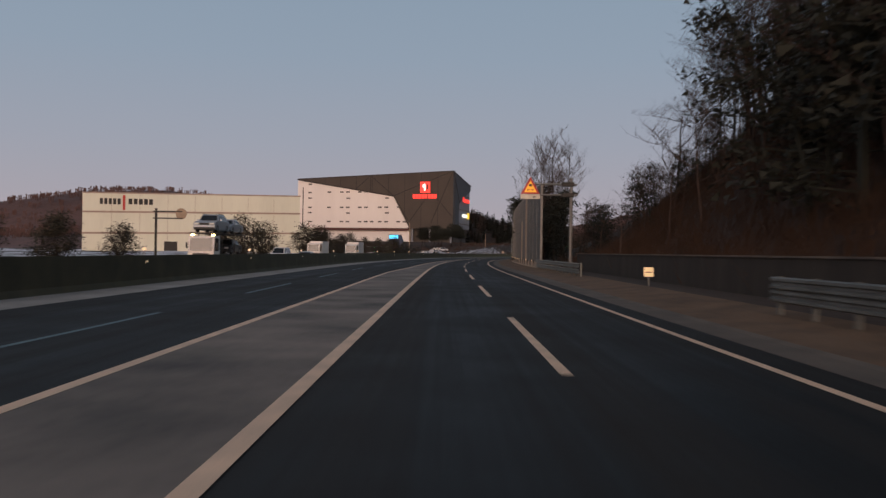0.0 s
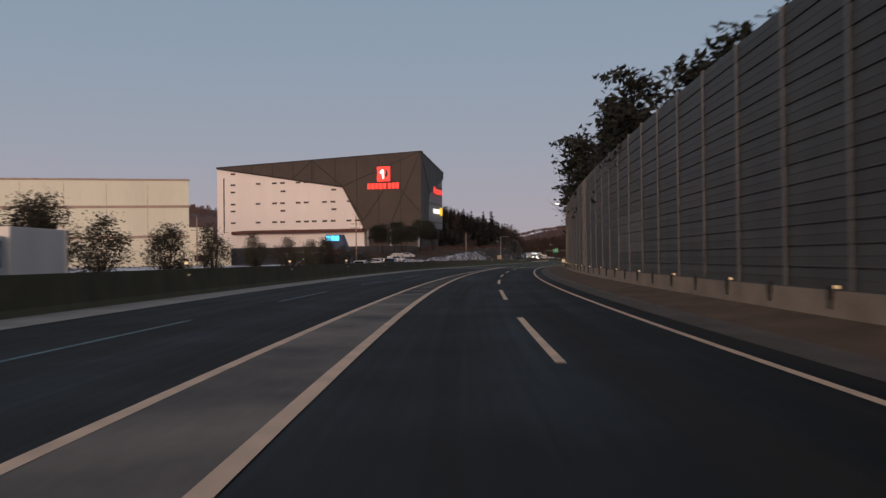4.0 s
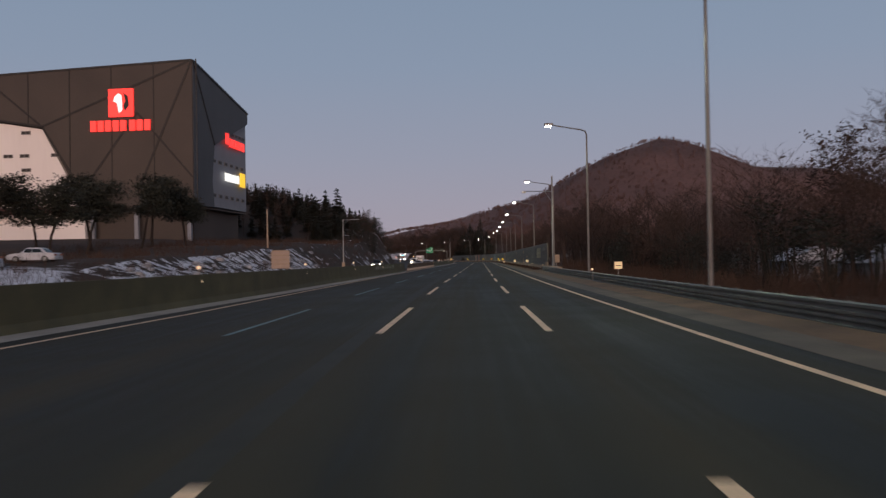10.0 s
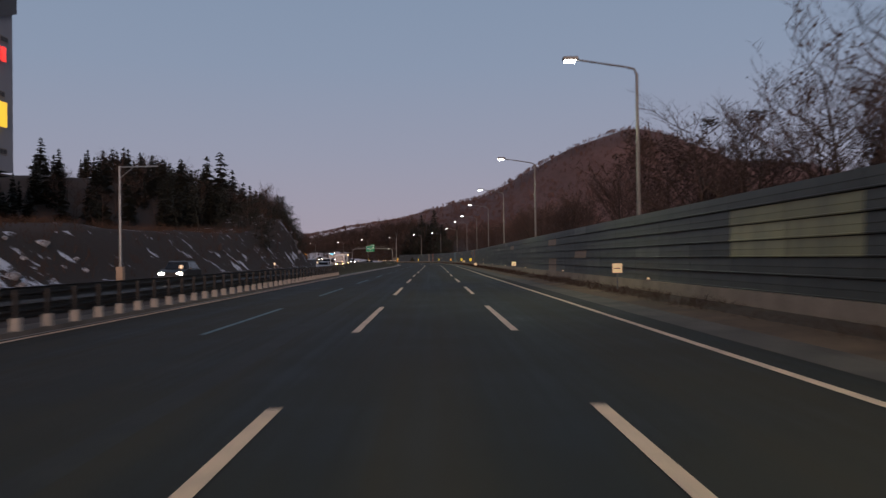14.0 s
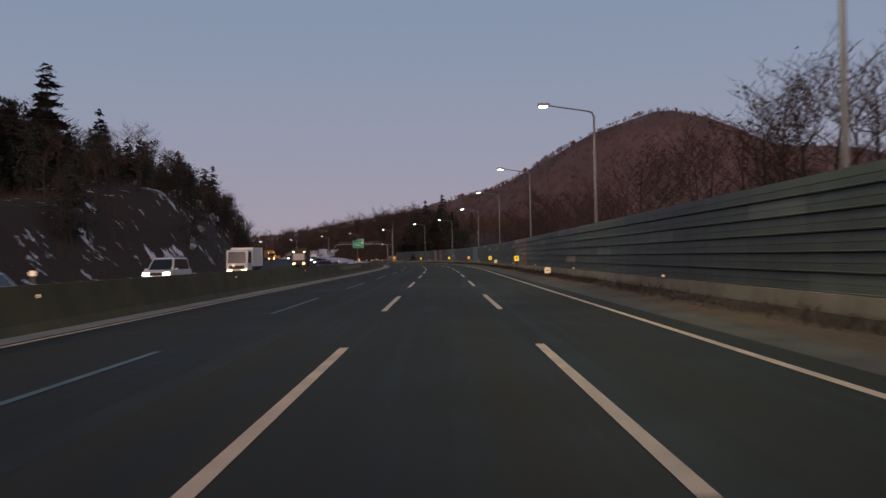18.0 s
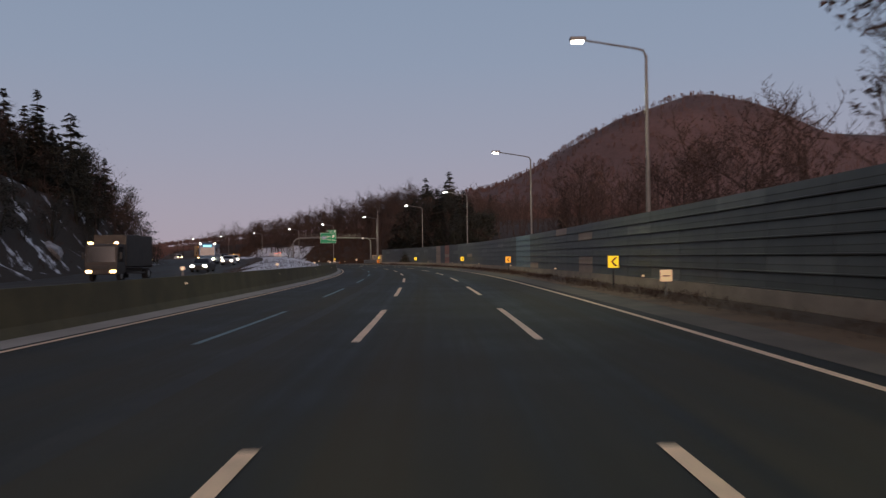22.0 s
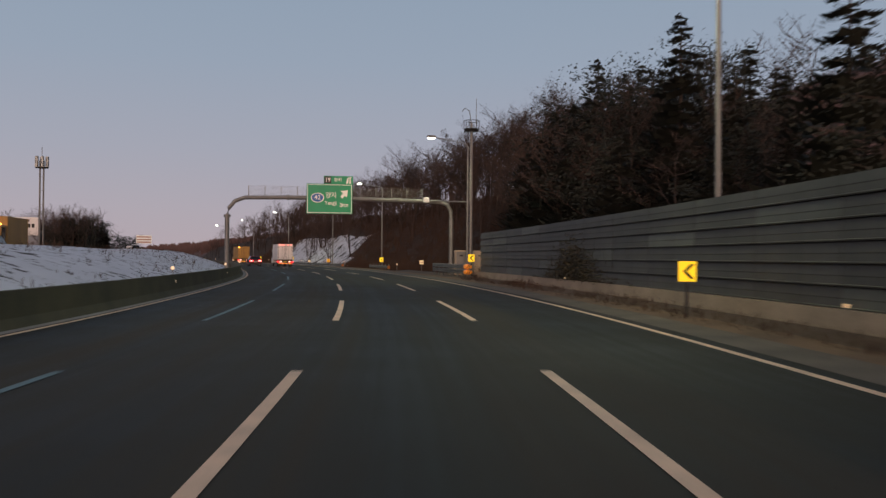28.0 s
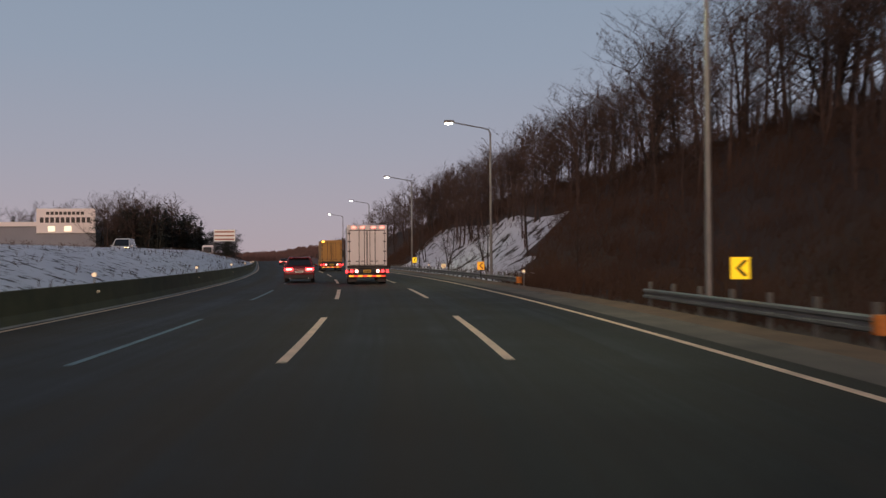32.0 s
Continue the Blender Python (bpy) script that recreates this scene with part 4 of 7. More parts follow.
mast2 = thing("camera_mast", Matrix.Translation(at(769.8, 9.8, 0.1)) @ pose(0, 0, 0, 0, 0, turn(769)), "grey camera mast with a crow's nest platform", "mast")
part("pole", tube(bmesh.new(), [(0, 0, 0), (0, 0, 12.6)], [0.17, 0.11], 10), POLE, mast2)
part("platform", tube(bmesh.new(), [(0, 0, 11.9), (0, 0, 12.1)], [0.55, 0.65], 12), FRAME_DARK, mast2)
for k in range(6):
    a = k * math.pi / 3
    part("baluster", tube(bmesh.new(), [(0.6 * math.cos(a), 0.6 * math.sin(a), 12.1), (0.66 * math.cos(a), 0.66 * math.sin(a), 12.75)], 0.025, 5), FRAME_DARK, mast2)
part("rail", tube(bmesh.new(), [(0.66 * math.cos(k * math.pi / 6), 0.66 * math.sin(k * math.pi / 6), 12.75) for k in range(13)], 0.03, 5), FRAME_DARK, mast2)
part("antenna", tube(bmesh.new(), [(0.4, 0, 12.1), (0.4, 0, 14.6)], 0.025, 5), POLE, mast2)
part("hook", tube(bmesh.new(), [(0, 0, 12.5), (-0.2, 0, 13.6), (-0.6, 0, 13.8), (-0.8, 0, 13.5)], 0.035, 6), POLE, mast2)
part("arm", tube(bmesh.new(), [(0, 0, 6.1), (-3.6, 0, 6.15)], 0.06, 8), POLE, mast2)
# faint emission brightens the pale housing, which has no lamp
part("camera", boxes((-3.95, -3.5, -0.18, 0.18, 6.0, 6.4), bevel=0.04), lit("pale_housing_with_glow", (0.8, 0.78, 0.7), 0.05), mast2)
for k, dx in ((0, -1.1), (1, 0.8)):
    cab = thing("control_cabinet", Matrix.Translation(at(771.5 + 1.2 * k, 10.4 + dx, 0.15)) @ pose(0, 0, 0, 0, 0, turn(771)), "beige steel control cabinet on the verge", "cabinet")
    part("body", boxes((-0.5, 0.5, -0.35, 0.35, 0, 2.1), bevel=0.03), FOOTING, cab)
    part("door", boxes((-0.42, 0.42, -0.37, -0.35, 0.15, 2.0)), FOOTING if k else POLE, cab)
    part("vent", boxes((-0.15, 0.15, -0.385, -0.37, 1.6, 1.72)), FRAME_DARK, cab)


# ---- guard rails ----
def w_beam(z):
    """The cross-section of a corrugated rail, as lateral offsets and heights."""
    pts = [(0.0, -0.155), (-0.07, -0.12), (-0.07, -0.06), (0.0, -0.02), (0.0, 0.02), (-0.07, 0.06), (-0.07, 0.12), (0.0, 0.155)]
    return [(a, z + b) for a, b in pts] + [(a + 0.012, z + b) for a, b in pts[::-1]]


def guard_rail(s0, s1, lat, double=True, near_cap=False, base=0.15, triple=False):
    root = tagged(new("guard_rail"), "galvanised corrugated guard rail on steel posts", "guard rail", "guard rails on the shoulder")
    beams = (0.56, 0.95) if triple else (0.63, 0.95) if double else (0.75,)
    for z in beams:
        part("rail", sweep("rail", s0, s1, 3, [(lat + a, base + b - 0.12) for a, b in w_beam(z)], RAIL), None, root)
    n = max(1, int((s1 - s0) / 2.0))
    post = boxes((-0.05, 0.05, -0.05, 0.05, -0.3, 1.0))
    me = bpy.data.meshes.new("post")
    post.to_mesh(me)
    post.free()
    me.materials.append(RAIL)
    for k in range(n + 1):
        s = s0 + 0.2 + (s1 - s0 - 0.4) * k / n
        o = part("post", me, None, root)
        o.matrix_basis = Matrix.Translation(at(s, lat + 0.12, base)) @ pose(0, 0, 0, 0, 0, turn(s))
    if near_cap:
        for z in beams:
            cp = part("end_cap", tube(bmesh.new(), [(0, 0, -0.17), (0, 0, 0.17)], 0.17, 12), mat("orange_cap", (0.60, 0.20, 0.02), (0.35, 0.10, 0.02), 0.5, scale=4, fine=8), root, "orange rounded end")
            cp.matrix_basis = Matrix.Translation(at(s0 - 0.1, lat + 0.05, base + z - 0.12))
    return root


guard_rail(-70, 21.5, 8.4)
guard_rail(53.5, 80.5, 8.5, triple=True, base=0.06)
guard_rail(279, 390.0, 8.35, base=-0.42)
guard_rail(762.2, 776.4, 7.9, triple=True)
guard_rail(803, 815.5, 8.2, double=False, near_cap=True, base=-0.2)
guard_rail(836, 902, 8.2, double=False, near_cap=True, base=-0.32)

# median reflectors and the slanted stripes on the barrier
# the reflectors' own glow replaces headlights reflected in them
AMBER = lit("amber_reflex_glow", (1.0, 0.72, 0.45), 0.5)
STRIPE = mat("pale_stripe_paint", (0.33, 0.34, 0.28), (0.20, 0.21, 0.17), 0.6, scale=2, fine=10)
ref0 = None
for k in range(46):
    s = 18 + 20 * k
    m = Matrix.Translation(at(s, foot(s) - 0.33, barrier_top(s))) @ pose(0, 0, 0, 0, 0, turn(s))
    if ref0 is None:
        ref0 = thing("median_reflector", m, "small pale reflector post on the median barrier", "reflector", "reflectors on the median")
        part("stem", boxes((-0.02, 0.02, -0.02, 0.02, 0, 0.22)), POLE, ref0)
        part("reflector", tube(bmesh.new(), [(0, -0.03, 0.28), (0, 0.03, 0.28)], 0.075, 10), AMBER, ref0)
        part("reflector", tube(bmesh.new(), [(0.09, -0.03, -0.28), (0.09, 0.03, -0.28)], 0.06, 10), AMBER, ref0)
    else:
        copy_thing(ref0, m)
for s0 in (268, 372, 560):
    st = tagged(new("barrier_stripes"), "slanted pale stripes painted on the median barrier", "road marking", "stripes on the median")
    for k in range(11):
        s = s0 + 1.6 * k
        za, zb = barrier_top(s) - 0.52, barrier_top(s) - 0.12
        la, lb = (foot(s) - 0.16 - 0.07 * (z - 0.25) / (barrier_top(s) - 0.25) + 0.006 for z in (za, zb))
        part("stripe", mesh_of("stripe", [at(s, la, za), at(s + 0.5, la, za), at(s + 1.15, lb, zb), at(s + 0.65, lb, zb)], [(0, 1, 2, 3)], STRIPE), None, st)

# open steel rail on short posts in the median gap
gap = tagged(new("median_rail"), "dark steel rail on short posts in the median", "guard rail")
for z in (0.55, 0.95):
    part("rail", sweep("rail", 403, 470, 4, [(lambda s, a=a: foot(s) + 0.08 + a, b + z - 0.62) for a, b in w_beam(0.62)], FRAME_DARK), None, gap)
def shared(name, bm, material):
    """A mesh that alike pieces share."""
    me = bpy.data.meshes.new(name)
    bm.to_mesh(me)
    bm.free()
    me.materials.append(material)
    return me


stub_me = shared("stub", boxes((-0.11, 0.11, -0.09, 0.09, 0.1, 0.42), bevel=0.02), mat("pale_concrete_stub", (0.42, 0.38, 0.33), (0.28, 0.25, 0.22), 0.9, scale=2, fine=16))
stem_me = shared("post", boxes((-0.05, 0.05, -0.05, 0.05, 0.4, 1.05)), FRAME_DARK)
for k in range(42):
    s = 403.5 + 1.6 * k
    o = part("post", stem_me, None, gap)
    o.matrix_basis = Matrix.Translation(at(s, foot(s) + 0.2, 0.0)) @ pose(0, 0, 0, 0, 0, turn(s))
    part("stub", stub_me, None, o)

# ---- chevrons and markers ----
# emission stands in for headlights thrown back by the reflective sheeting
CHEV_YELLOW = lit("reflex_glow_yellow_sheet", (1.0, 0.66, 0.02), 0.62)
CHEV_ORANGE = lit("reflex_glow_orange_sheet", (1.0, 0.42, 0.03), 0.5)
BLACK = mat("black_sheet", (0.02, 0.02, 0.02), None, 0.5)


def chevron(m, sheet, label):
    root = thing("chevron_sign", m, label, "road sign", "chevron signs round the bend")
    part("post", boxes((-0.035, 0.035, 0.0, 0.06, -1.6, 0.3)), FRAME_DARK, root)
    part("panel", boxes((-0.31, 0.31, -0.03, 0.0, -0.34, 0.36), bevel=0.01), sheet, root)
    bm = bmesh.new()
    prism(bm, [(-0.16, 0.01), (0.10, 0.27), (0.2, 0.27), (0.2, 0.22), (-0.02, 0.01), (0.2, -0.2), (0.2, -0.25), (0.10, -0.25)], -0.036, -0.03)
    part("arrow", bm, BLACK, root, "black chevron")
    return root


for s, lat in ((568, 8.1), (605, 8.0), (643, 7.7), (682, 8.2), (723.6, 7.6), (763.4, 8.45), (809.4, 8.6), (846.5, 8.0), (880, 7.9), (918, 7.9)):
    orange = s in (643, 846.5)
    chevron(Matrix.Translation(at(s, lat, 1.6 if s == 763.4 else 1.0 if s == 846.5 else 1.3)) @ pose(0, 0, 0, 0, 0, turn(s)) @ Matrix.Diagonal((0.78, 1, 0.78, 1)), CHEV_ORANGE if orange else CHEV_YELLOW,
            "orange chevron sign on a short post by the barrier" if orange else "bright yellow chevron sign on a short post by the barrier")
# cream plates glow a little, in place of the headlights they reflect
CREAM_SHEET = lit("reflex_glow_cream_sheet", (1.0, 0.72, 0.40), 0.25)
mk0 = None
for s, lat, z in ((38.5, 9.3, 0.85), (242, 8.5, 1.1), (300, 8.6, 1.1), (334, 8.6, 1.1), (422, 8.2, 1.1), (470, 8.2, 1.0), (538.9, 7.7, 0.5), (597, 8.1, 0.85), (790.6, 9.6, 1.1), (868.7, 9.0, 0.75)):
    m = Matrix.Translation(at(s, lat, z)) @ pose(0, 0, 0, 0, 0, turn(s))
    if mk0 is None:
        mk0 = thing("distance_marker", m, "small cream marker plate on a post beside the shoulder", "marker", "markers along the shoulder")
        part("post", boxes((-0.025, 0.025, 0.0, 0.04, -1.0, 0.0)), POLE, mk0)
        part("plate", boxes((-0.22, 0.22, -0.025, 0.0, -0.2, 0.22), bevel=0.012), CREAM_SHEET, mk0)
        part("bar", boxes((-0.13, 0.13, -0.031, -0.025, -0.02, 0.02)), BLACK, mk0)
    else:
        copy_thing(mk0, m)

# slim delineator posts on the verge by the last bend
post0 = None
for s, lat in ((797, 8.1), (834, 8.1), (872, 8.1), (908, 8.1), (296, 7.9), (340, 7.9)):
    m = Matrix.Translation(at(s, lat, 0.05)) @ pose(0, 0, 0, 0, 0, turn(s))
    if post0 is None:
        post0 = thing("delineator_post", m, "slim post with a small pale reflector on the verge", "delineator", "delineator posts")
        part("post", tube(bmesh.new(), [(0, 0, 0), (0, 0, 0.72)], 0.03, 8), POLE, post0)
        part("reflector", tube(bmesh.new(), [(0, -0.035, 0.78), (0, 0.02, 0.78)], 0.075, 12), AMBER, post0, "pale round reflector")
    else:
        copy_thing(post0, m)

# ---- warning sign on a cantilever over the slip road ----
warn = thing("warning_sign", Matrix.Translation(at(64.4, 9.45, 0.1)) @ pose(0, 0, 0, 0, 0, turn(64)), "triangular red and yellow warning sign on a cantilever", "road sign")
part("pole", tube(bmesh.new(), [(0, 0, 0), (0, 0, 7.2)], [0.13, 0.12], 12), POLE, warn)
part("cap", tube(bmesh.new(), [(0, 0, 7.2), (0, 0, 7.28)], [0.14, 0.05], 12), POLE, warn)
for z in (6.75, 5.95):
    part("arm", tube(bmesh.new(), [(0.45, 0, z), (-3.3, 0, z)], 0.075, 10), POLE, warn)
    part("clamp", boxes((-0.75, 0.2, -0.17, 0.17, z - 0.16, z + 0.16), bevel=0.04), FRAME_DARK, warn)
part("border", prism(bmesh.new(), [(-3.82, 6.0), (-2.38, 6.0), (-3.1, 7.3)], -0.16, -0.1), mat("red_enamel", (0.55, 0.05, 0.04), None, 0.5), warn, "red border")
# low emission on the face imitates headlights coming back off it
part("face", prism(bmesh.new(), [(-3.58, 6.12), (-2.62, 6.12), (-3.1, 6.99)], -0.175, -0.16), lit("reflex_glow_amber_face", (1.0, 0.42, 0.03), 0.35), warn, "amber face")
part("pictogram", boxes((-3.22, -2.98, -0.185, -0.175, 6.55, 6.72), (-3.34, -3.16, -0.185, -0.175, 6.25, 6.33), (-3.04, -2.86, -0.185, -0.175, 6.25, 6.33)), BLACK, warn)
part("plate", boxes((-3.83, -2.37, -0.16, -0.1, 5.62, 5.97)), mat("cream_plate", (0.75, 0.66, 0.55), None, 0.6), warn, "cream plate below the triangle")
part("bar", boxes((-2.9, -2.65, -0.168, -0.16, 5.74, 5.8)), BLACK, warn)

# sign seen from behind over the other carriageway
back = thing("road_sign", Matrix.Translation(at(112, -39.5, -0.1)) @ pose(0, 0, 0, 0, 0, turn(115)), "dark round sign seen from behind on a cantilever", "road sign")
part("pole", tube(bmesh.new(), [(0, 0, 0), (0, 0, 7.0)], 0.16, 10), FRAME_DARK, back)
for z in (6.6, 5.7):
    part("arm", tube(bmesh.new(), [(-0.4, 0, z), (3.6, 0, z)], 0.08, 8), FRAME_DARK, back)
part("panel", tube(bmesh.new(), [(3.4, -0.03, 6.3), (3.4, 0.03, 6.3)], 0.75, 20), FOOTING, back)

# ---- gantry with the green direction sign ----
gantry = thing("sign_gantry", Matrix.Translation(at(773.5, 0.05, 0)) @ pose(0, 0, 0, 0, 0, turn(771.5)) @ Matrix.Diagonal((1, 1, 1.02, 1)), "grey arched gantry over the carriageway with a wire walkway", "gantry")
part("column", tube(bmesh.new(), [(-9.9, 0, 0), (-9.9, 0, 4.9)], 0.19, 14), POLE, gantry)
part("collar", tube(bmesh.new(), [(-9.9, 0, 4.75), (-9.9, 0, 4.95)], 0.28, 14), POLE, gantry)
part("beam", tube(bmesh.new(), [(-9.9, 0, 4.9), (-9.75, 0, 5.5), (-9.3, 0, 6.05), (-8.5, 0, 6.35), (-5, 0, 6.42), (0, 0, 6.42), (5, 0, 6.35), (7.8, 0, 6.28), (8.5, 0, 6.05), (8.8, 0, 5.5), (8.85, 0, 4.9)], 0.165, 14), POLE, gantry)
part("collar", tube(bmesh.new(), [(-5.05, 0, 6.42), (-4.9, 0, 6.42)], 0.25, 14), POLE, gantry)
part("column", tube(bmesh.new(), [(8.85, 0, 0), (8.85, 0, 4.9)], 0.19, 14), POLE, gantry)
for k in range(12):
    x = -8.2 + 1.32 * k
    part("walkway_post", boxes((x - 0.025, x + 0.025, 0.13, 0.18, 6.5, 7.35)), POLE, gantry)
for k in range(8):
    z = 6.62 + 0.1 * k
    part("walkway_wire", boxes((-8.2, 6.35, 0.15, 0.162, z, z + 0.014)), POLE, gantry)
GREEN = mat("green_sign_sheet", (0.012, 0.30, 0.13), (0.010, 0.25, 0.11), 0.45, scale=1, fine=12, bump=0.02)
SIGN_WHITE = mat("white_sign_sheet", (0.85, 0.85, 0.80), (0.78, 0.78, 0.73), 0.5, scale=2, fine=12, bump=0.02)
SIGN_BLUE = mat("blue_sign_sheet", (0.03, 0.14, 0.40), None, 0.45)
green = thing("direction_sign", gantry.matrix_world @ Matrix.Translation((-1.58, -0.32, 5.13)), "green direction sign hung on the gantry", "road sign")
part("panel", boxes((-1.9, 1.9, 0, 0.07, 0, 2.45), bevel=0.02), GREEN, green)
for b in ((-1.84, 1.84, -0.006, 0.0, 0.06, 0.1), (-1.84, 1.84, -0.006, 0.0, 2.35, 2.39), (-1.84, -1.8, -0.006, 0.0, 0.1, 2.35), (1.8, 1.84, -0.006, 0.0, 0.1, 2.35)):
    part("border", boxes(b), SIGN_WHITE, green)


def ellipse(bm, cx, cz, a, b, y0, y1, n=28):
    return prism(bm, [(cx + a * math.cos(-2 * math.pi * k / n), cz + b * math.sin(-2 * math.pi * k / n)) for k in range(n)], y0, y1)


def writing(text, x, z, size, material, parent, y=-0.012):
    cu = bpy.data.curves.new("writing", "FONT")
    cu.body, cu.size, cu.align_x, cu.align_y, cu.extrude, cu.offset = text, size, "CENTER", "CENTER", 0.003, 0.006 * size
    ob = new("writing", cu)
    ob.parent = parent
    ob.matrix_basis = pose(x, y, z, 90, 0, 0)
    cu.materials.append(material)
    return ob


part("route_badge", ellipse(bmesh.new(), -1.0, 1.3, 0.55, 0.40, -0.008, 0.0), SIGN_WHITE, green)
part("route_field", ellipse(bmesh.new(), -1.0, 1.3, 0.48, 0.34, -0.013, -0.008), SIGN_BLUE, green)
writing("42", -1.0, 1.3, 0.52, SIGN_WHITE, green, -0.02)
writing("양지", 0.12, 1.5, 0.52, SIGN_WHITE, green)
writing("Yangji", 0.10, 0.88, 0.42, SIGN_WHITE, green)
writing("2km", 1.2, 0.72, 0.42, SIGN_WHITE, green)
part("arrow", prism(bmesh.new(), [(0.9, 1.42), (1.06, 1.26), (1.3, 1.5), (1.45, 1.35), (1.52, 1.95), (0.92, 1.88), (1.1, 1.7)][::-1], -0.01, 0.0), SIGN_WHITE, green, "white arrow")
exit_sign = thing("exit_sign", gantry.matrix_world @ Matrix.Translation((-0.85, -0.32, 7.56)), "small green exit sign above the direction sign", "road sign")
part("panel", boxes((-1.22, 1.22, 0, 0.06, 0, 0.68), bevel=0.015), GREEN, exit_sign)
part("number_field", boxes((-1.18, -0.6, -0.006, 0, 0.05, 0.63)), BLACK, exit_sign)
writing("19", -0.89, 0.34, 0.46, SIGN_WHITE, exit_sign)
writing("양지", -0.05, 0.34, 0.36, SIGN_WHITE, exit_sign)
part("pictogram", prism(prism(bmesh.new(), [(0.62, 0.08), (0.78, 0.6), (0.86, 0.6), (0.82, 0.08)][::-1], -0.008, 0), [(0.9, 0.08), (0.92, 0.6), (1.12, 0.6), (0.98, 0.42), (1.06, 0.08)][::-1], -0.008, 0), SIGN_WHITE, exit_sign)
for x in (-1.0, 0.9):
    part("bracket", boxes((x - 0.04, x + 0.04, 0.06, 0.12, -0.5, 0.4)), POLE, exit_sign)

# ---- poles and masts beyond the far carriageway ----
pl = thing("lamp_mast", Matrix.Translation(at(459.8, -27.6, 0.0)) @ pose(0, 0, 0, 0, 0, turn(460)), "pale steel mast with a short bracket arm", "mast")
part("pole", tube(bmesh.new(), [(0, 0, 0), (0, 0, 10.2)], [0.14, 0.09], 10), STEEL, pl)
part("arm", tube(bmesh.new(), [(0, 0, 10.1), (3.4, 0, 10.15)], 0.06, 8), STEEL, pl)
part("brace", tube(bmesh.new(), [(0, 0, 9.1), (1.2, 0, 10.1)], 0.04, 6), STEEL, pl)
part("box", boxes((-0.3, 0.3, -0.3, 0.3, 0.0, 1.3), bevel=0.03), FOOTING, pl)
for x, y, hgt in ((-51.0, 353, 13.4), (-88, 330, 12.5), (-24, 440, 11)):
    up = thing("utility_pole", Matrix.Translation((x, y, 0.2)), "concrete utility pole with cross arms", "utility pole", "utility poles")
    part("pole", tube(bmesh.new(), [(0, 0, 0), (0, 0, hgt)], [0.2, 0.13], 10), FOOTING, up)
    if hgt > 12:
        for z in (hgt - 2.2, hgt - 3.3):
            part("cross_arm", boxes((-1.5, 1.1, -0.06, 0.06, z, z + 0.1)), FRAME_DARK, up)
            for k in (-1.4, -0.7, 0.9):
                part("insulator", tube(bmesh.new(), [(k, 0, z + 0.1), (k, 0, z + 0.35)], 0.05, 6), FOOTING, up)
        part("hook", tube(bmesh.new(), [(0, 0, hgt), (-0.4, 0, hgt + 0.7), (-1.0, 0, hgt + 0.6)], 0.05, 6), POLE, up)
tower = thing("cell_tower", Matrix.Translation((-36.1, 858.3, 0.8)), "grey twin-pole telecom tower with drum antennas", "tower")
for dx in (-0.35, 0.35):
    part("pole", tube(bmesh.new(), [(dx, 0, 0), (dx, 0, 18.6)], 0.16, 8), POLE, tower)
for k in range(6):
    part("rung", boxes((-0.35, 0.35, -0.04, 0.04, 2.5 + 2.6 * k, 2.6 + 2.6 * k)), POLE, tower)
part("ring", tube(bmesh.new(), [(0, 0, 17.2), (0, 0, 17.4)], 1.15, 16), FRAME_DARK, tower)
for k in range(6):
    a = k * math.pi / 3
    part("antenna", boxes((1.05 * math.cos(a) - 0.22, 1.05 * math.cos(a) + 0.22, 1.05 * math.sin(a) - 0.22, 1.05 * math.sin(a) + 0.22, 17.3, 19.4), bevel=0.05), STEEL, tower)
part("mast", tube(bmesh.new(), [(0, 0, 18.4), (0, 0, 21.2)], 0.06, 6), POLE, tower)
bb = thing("billboard", Matrix.Translation((-49.3, 951, 1.0)) @ pose(0, 0, 0, 0, 0, 12), "small pale red-banded board on a post", "billboard")
part("post", tube(bmesh.new(), [(-2.2, 0, 0), (-2.2, 0, 6.2)], 0.1, 8), POLE, bb)
part("panel", boxes((-2.2, 2.2, -0.08, 0.0, 4.2, 6.6)), SIGN_WHITE, bb)
for z in (6.0, 5.2, 4.45):
    part("band", boxes((-2.0, 2.0, -0.09, -0.08, z, z + 0.3)), PANEL_RED, bb)
board = thing("slatted_board", Matrix.Translation(at(331.3, foot(331.3) - 0.33, barrier_top(331.3))) @ pose(0, 0, 0, 0, 0, turn(331)), "tan slatted board standing on the median barrier", "board")
part("panel", boxes((-0.5, 0.5, -0.03, 0.03, 0.08, 1.1), bevel=0.01), FOOTING, board)
for z in (0.12, 0.36, 0.6, 0.84):
    part("slat", boxes((-0.52, 0.52, -0.06, -0.03, z, z + 0.19), bevel=0.008), BAND, board)
for x in (-0.38, 0.34):
    part("post", boxes((x, x + 0.05, 0.03, 0.08, 0.0, 1.1)), POLE, board)

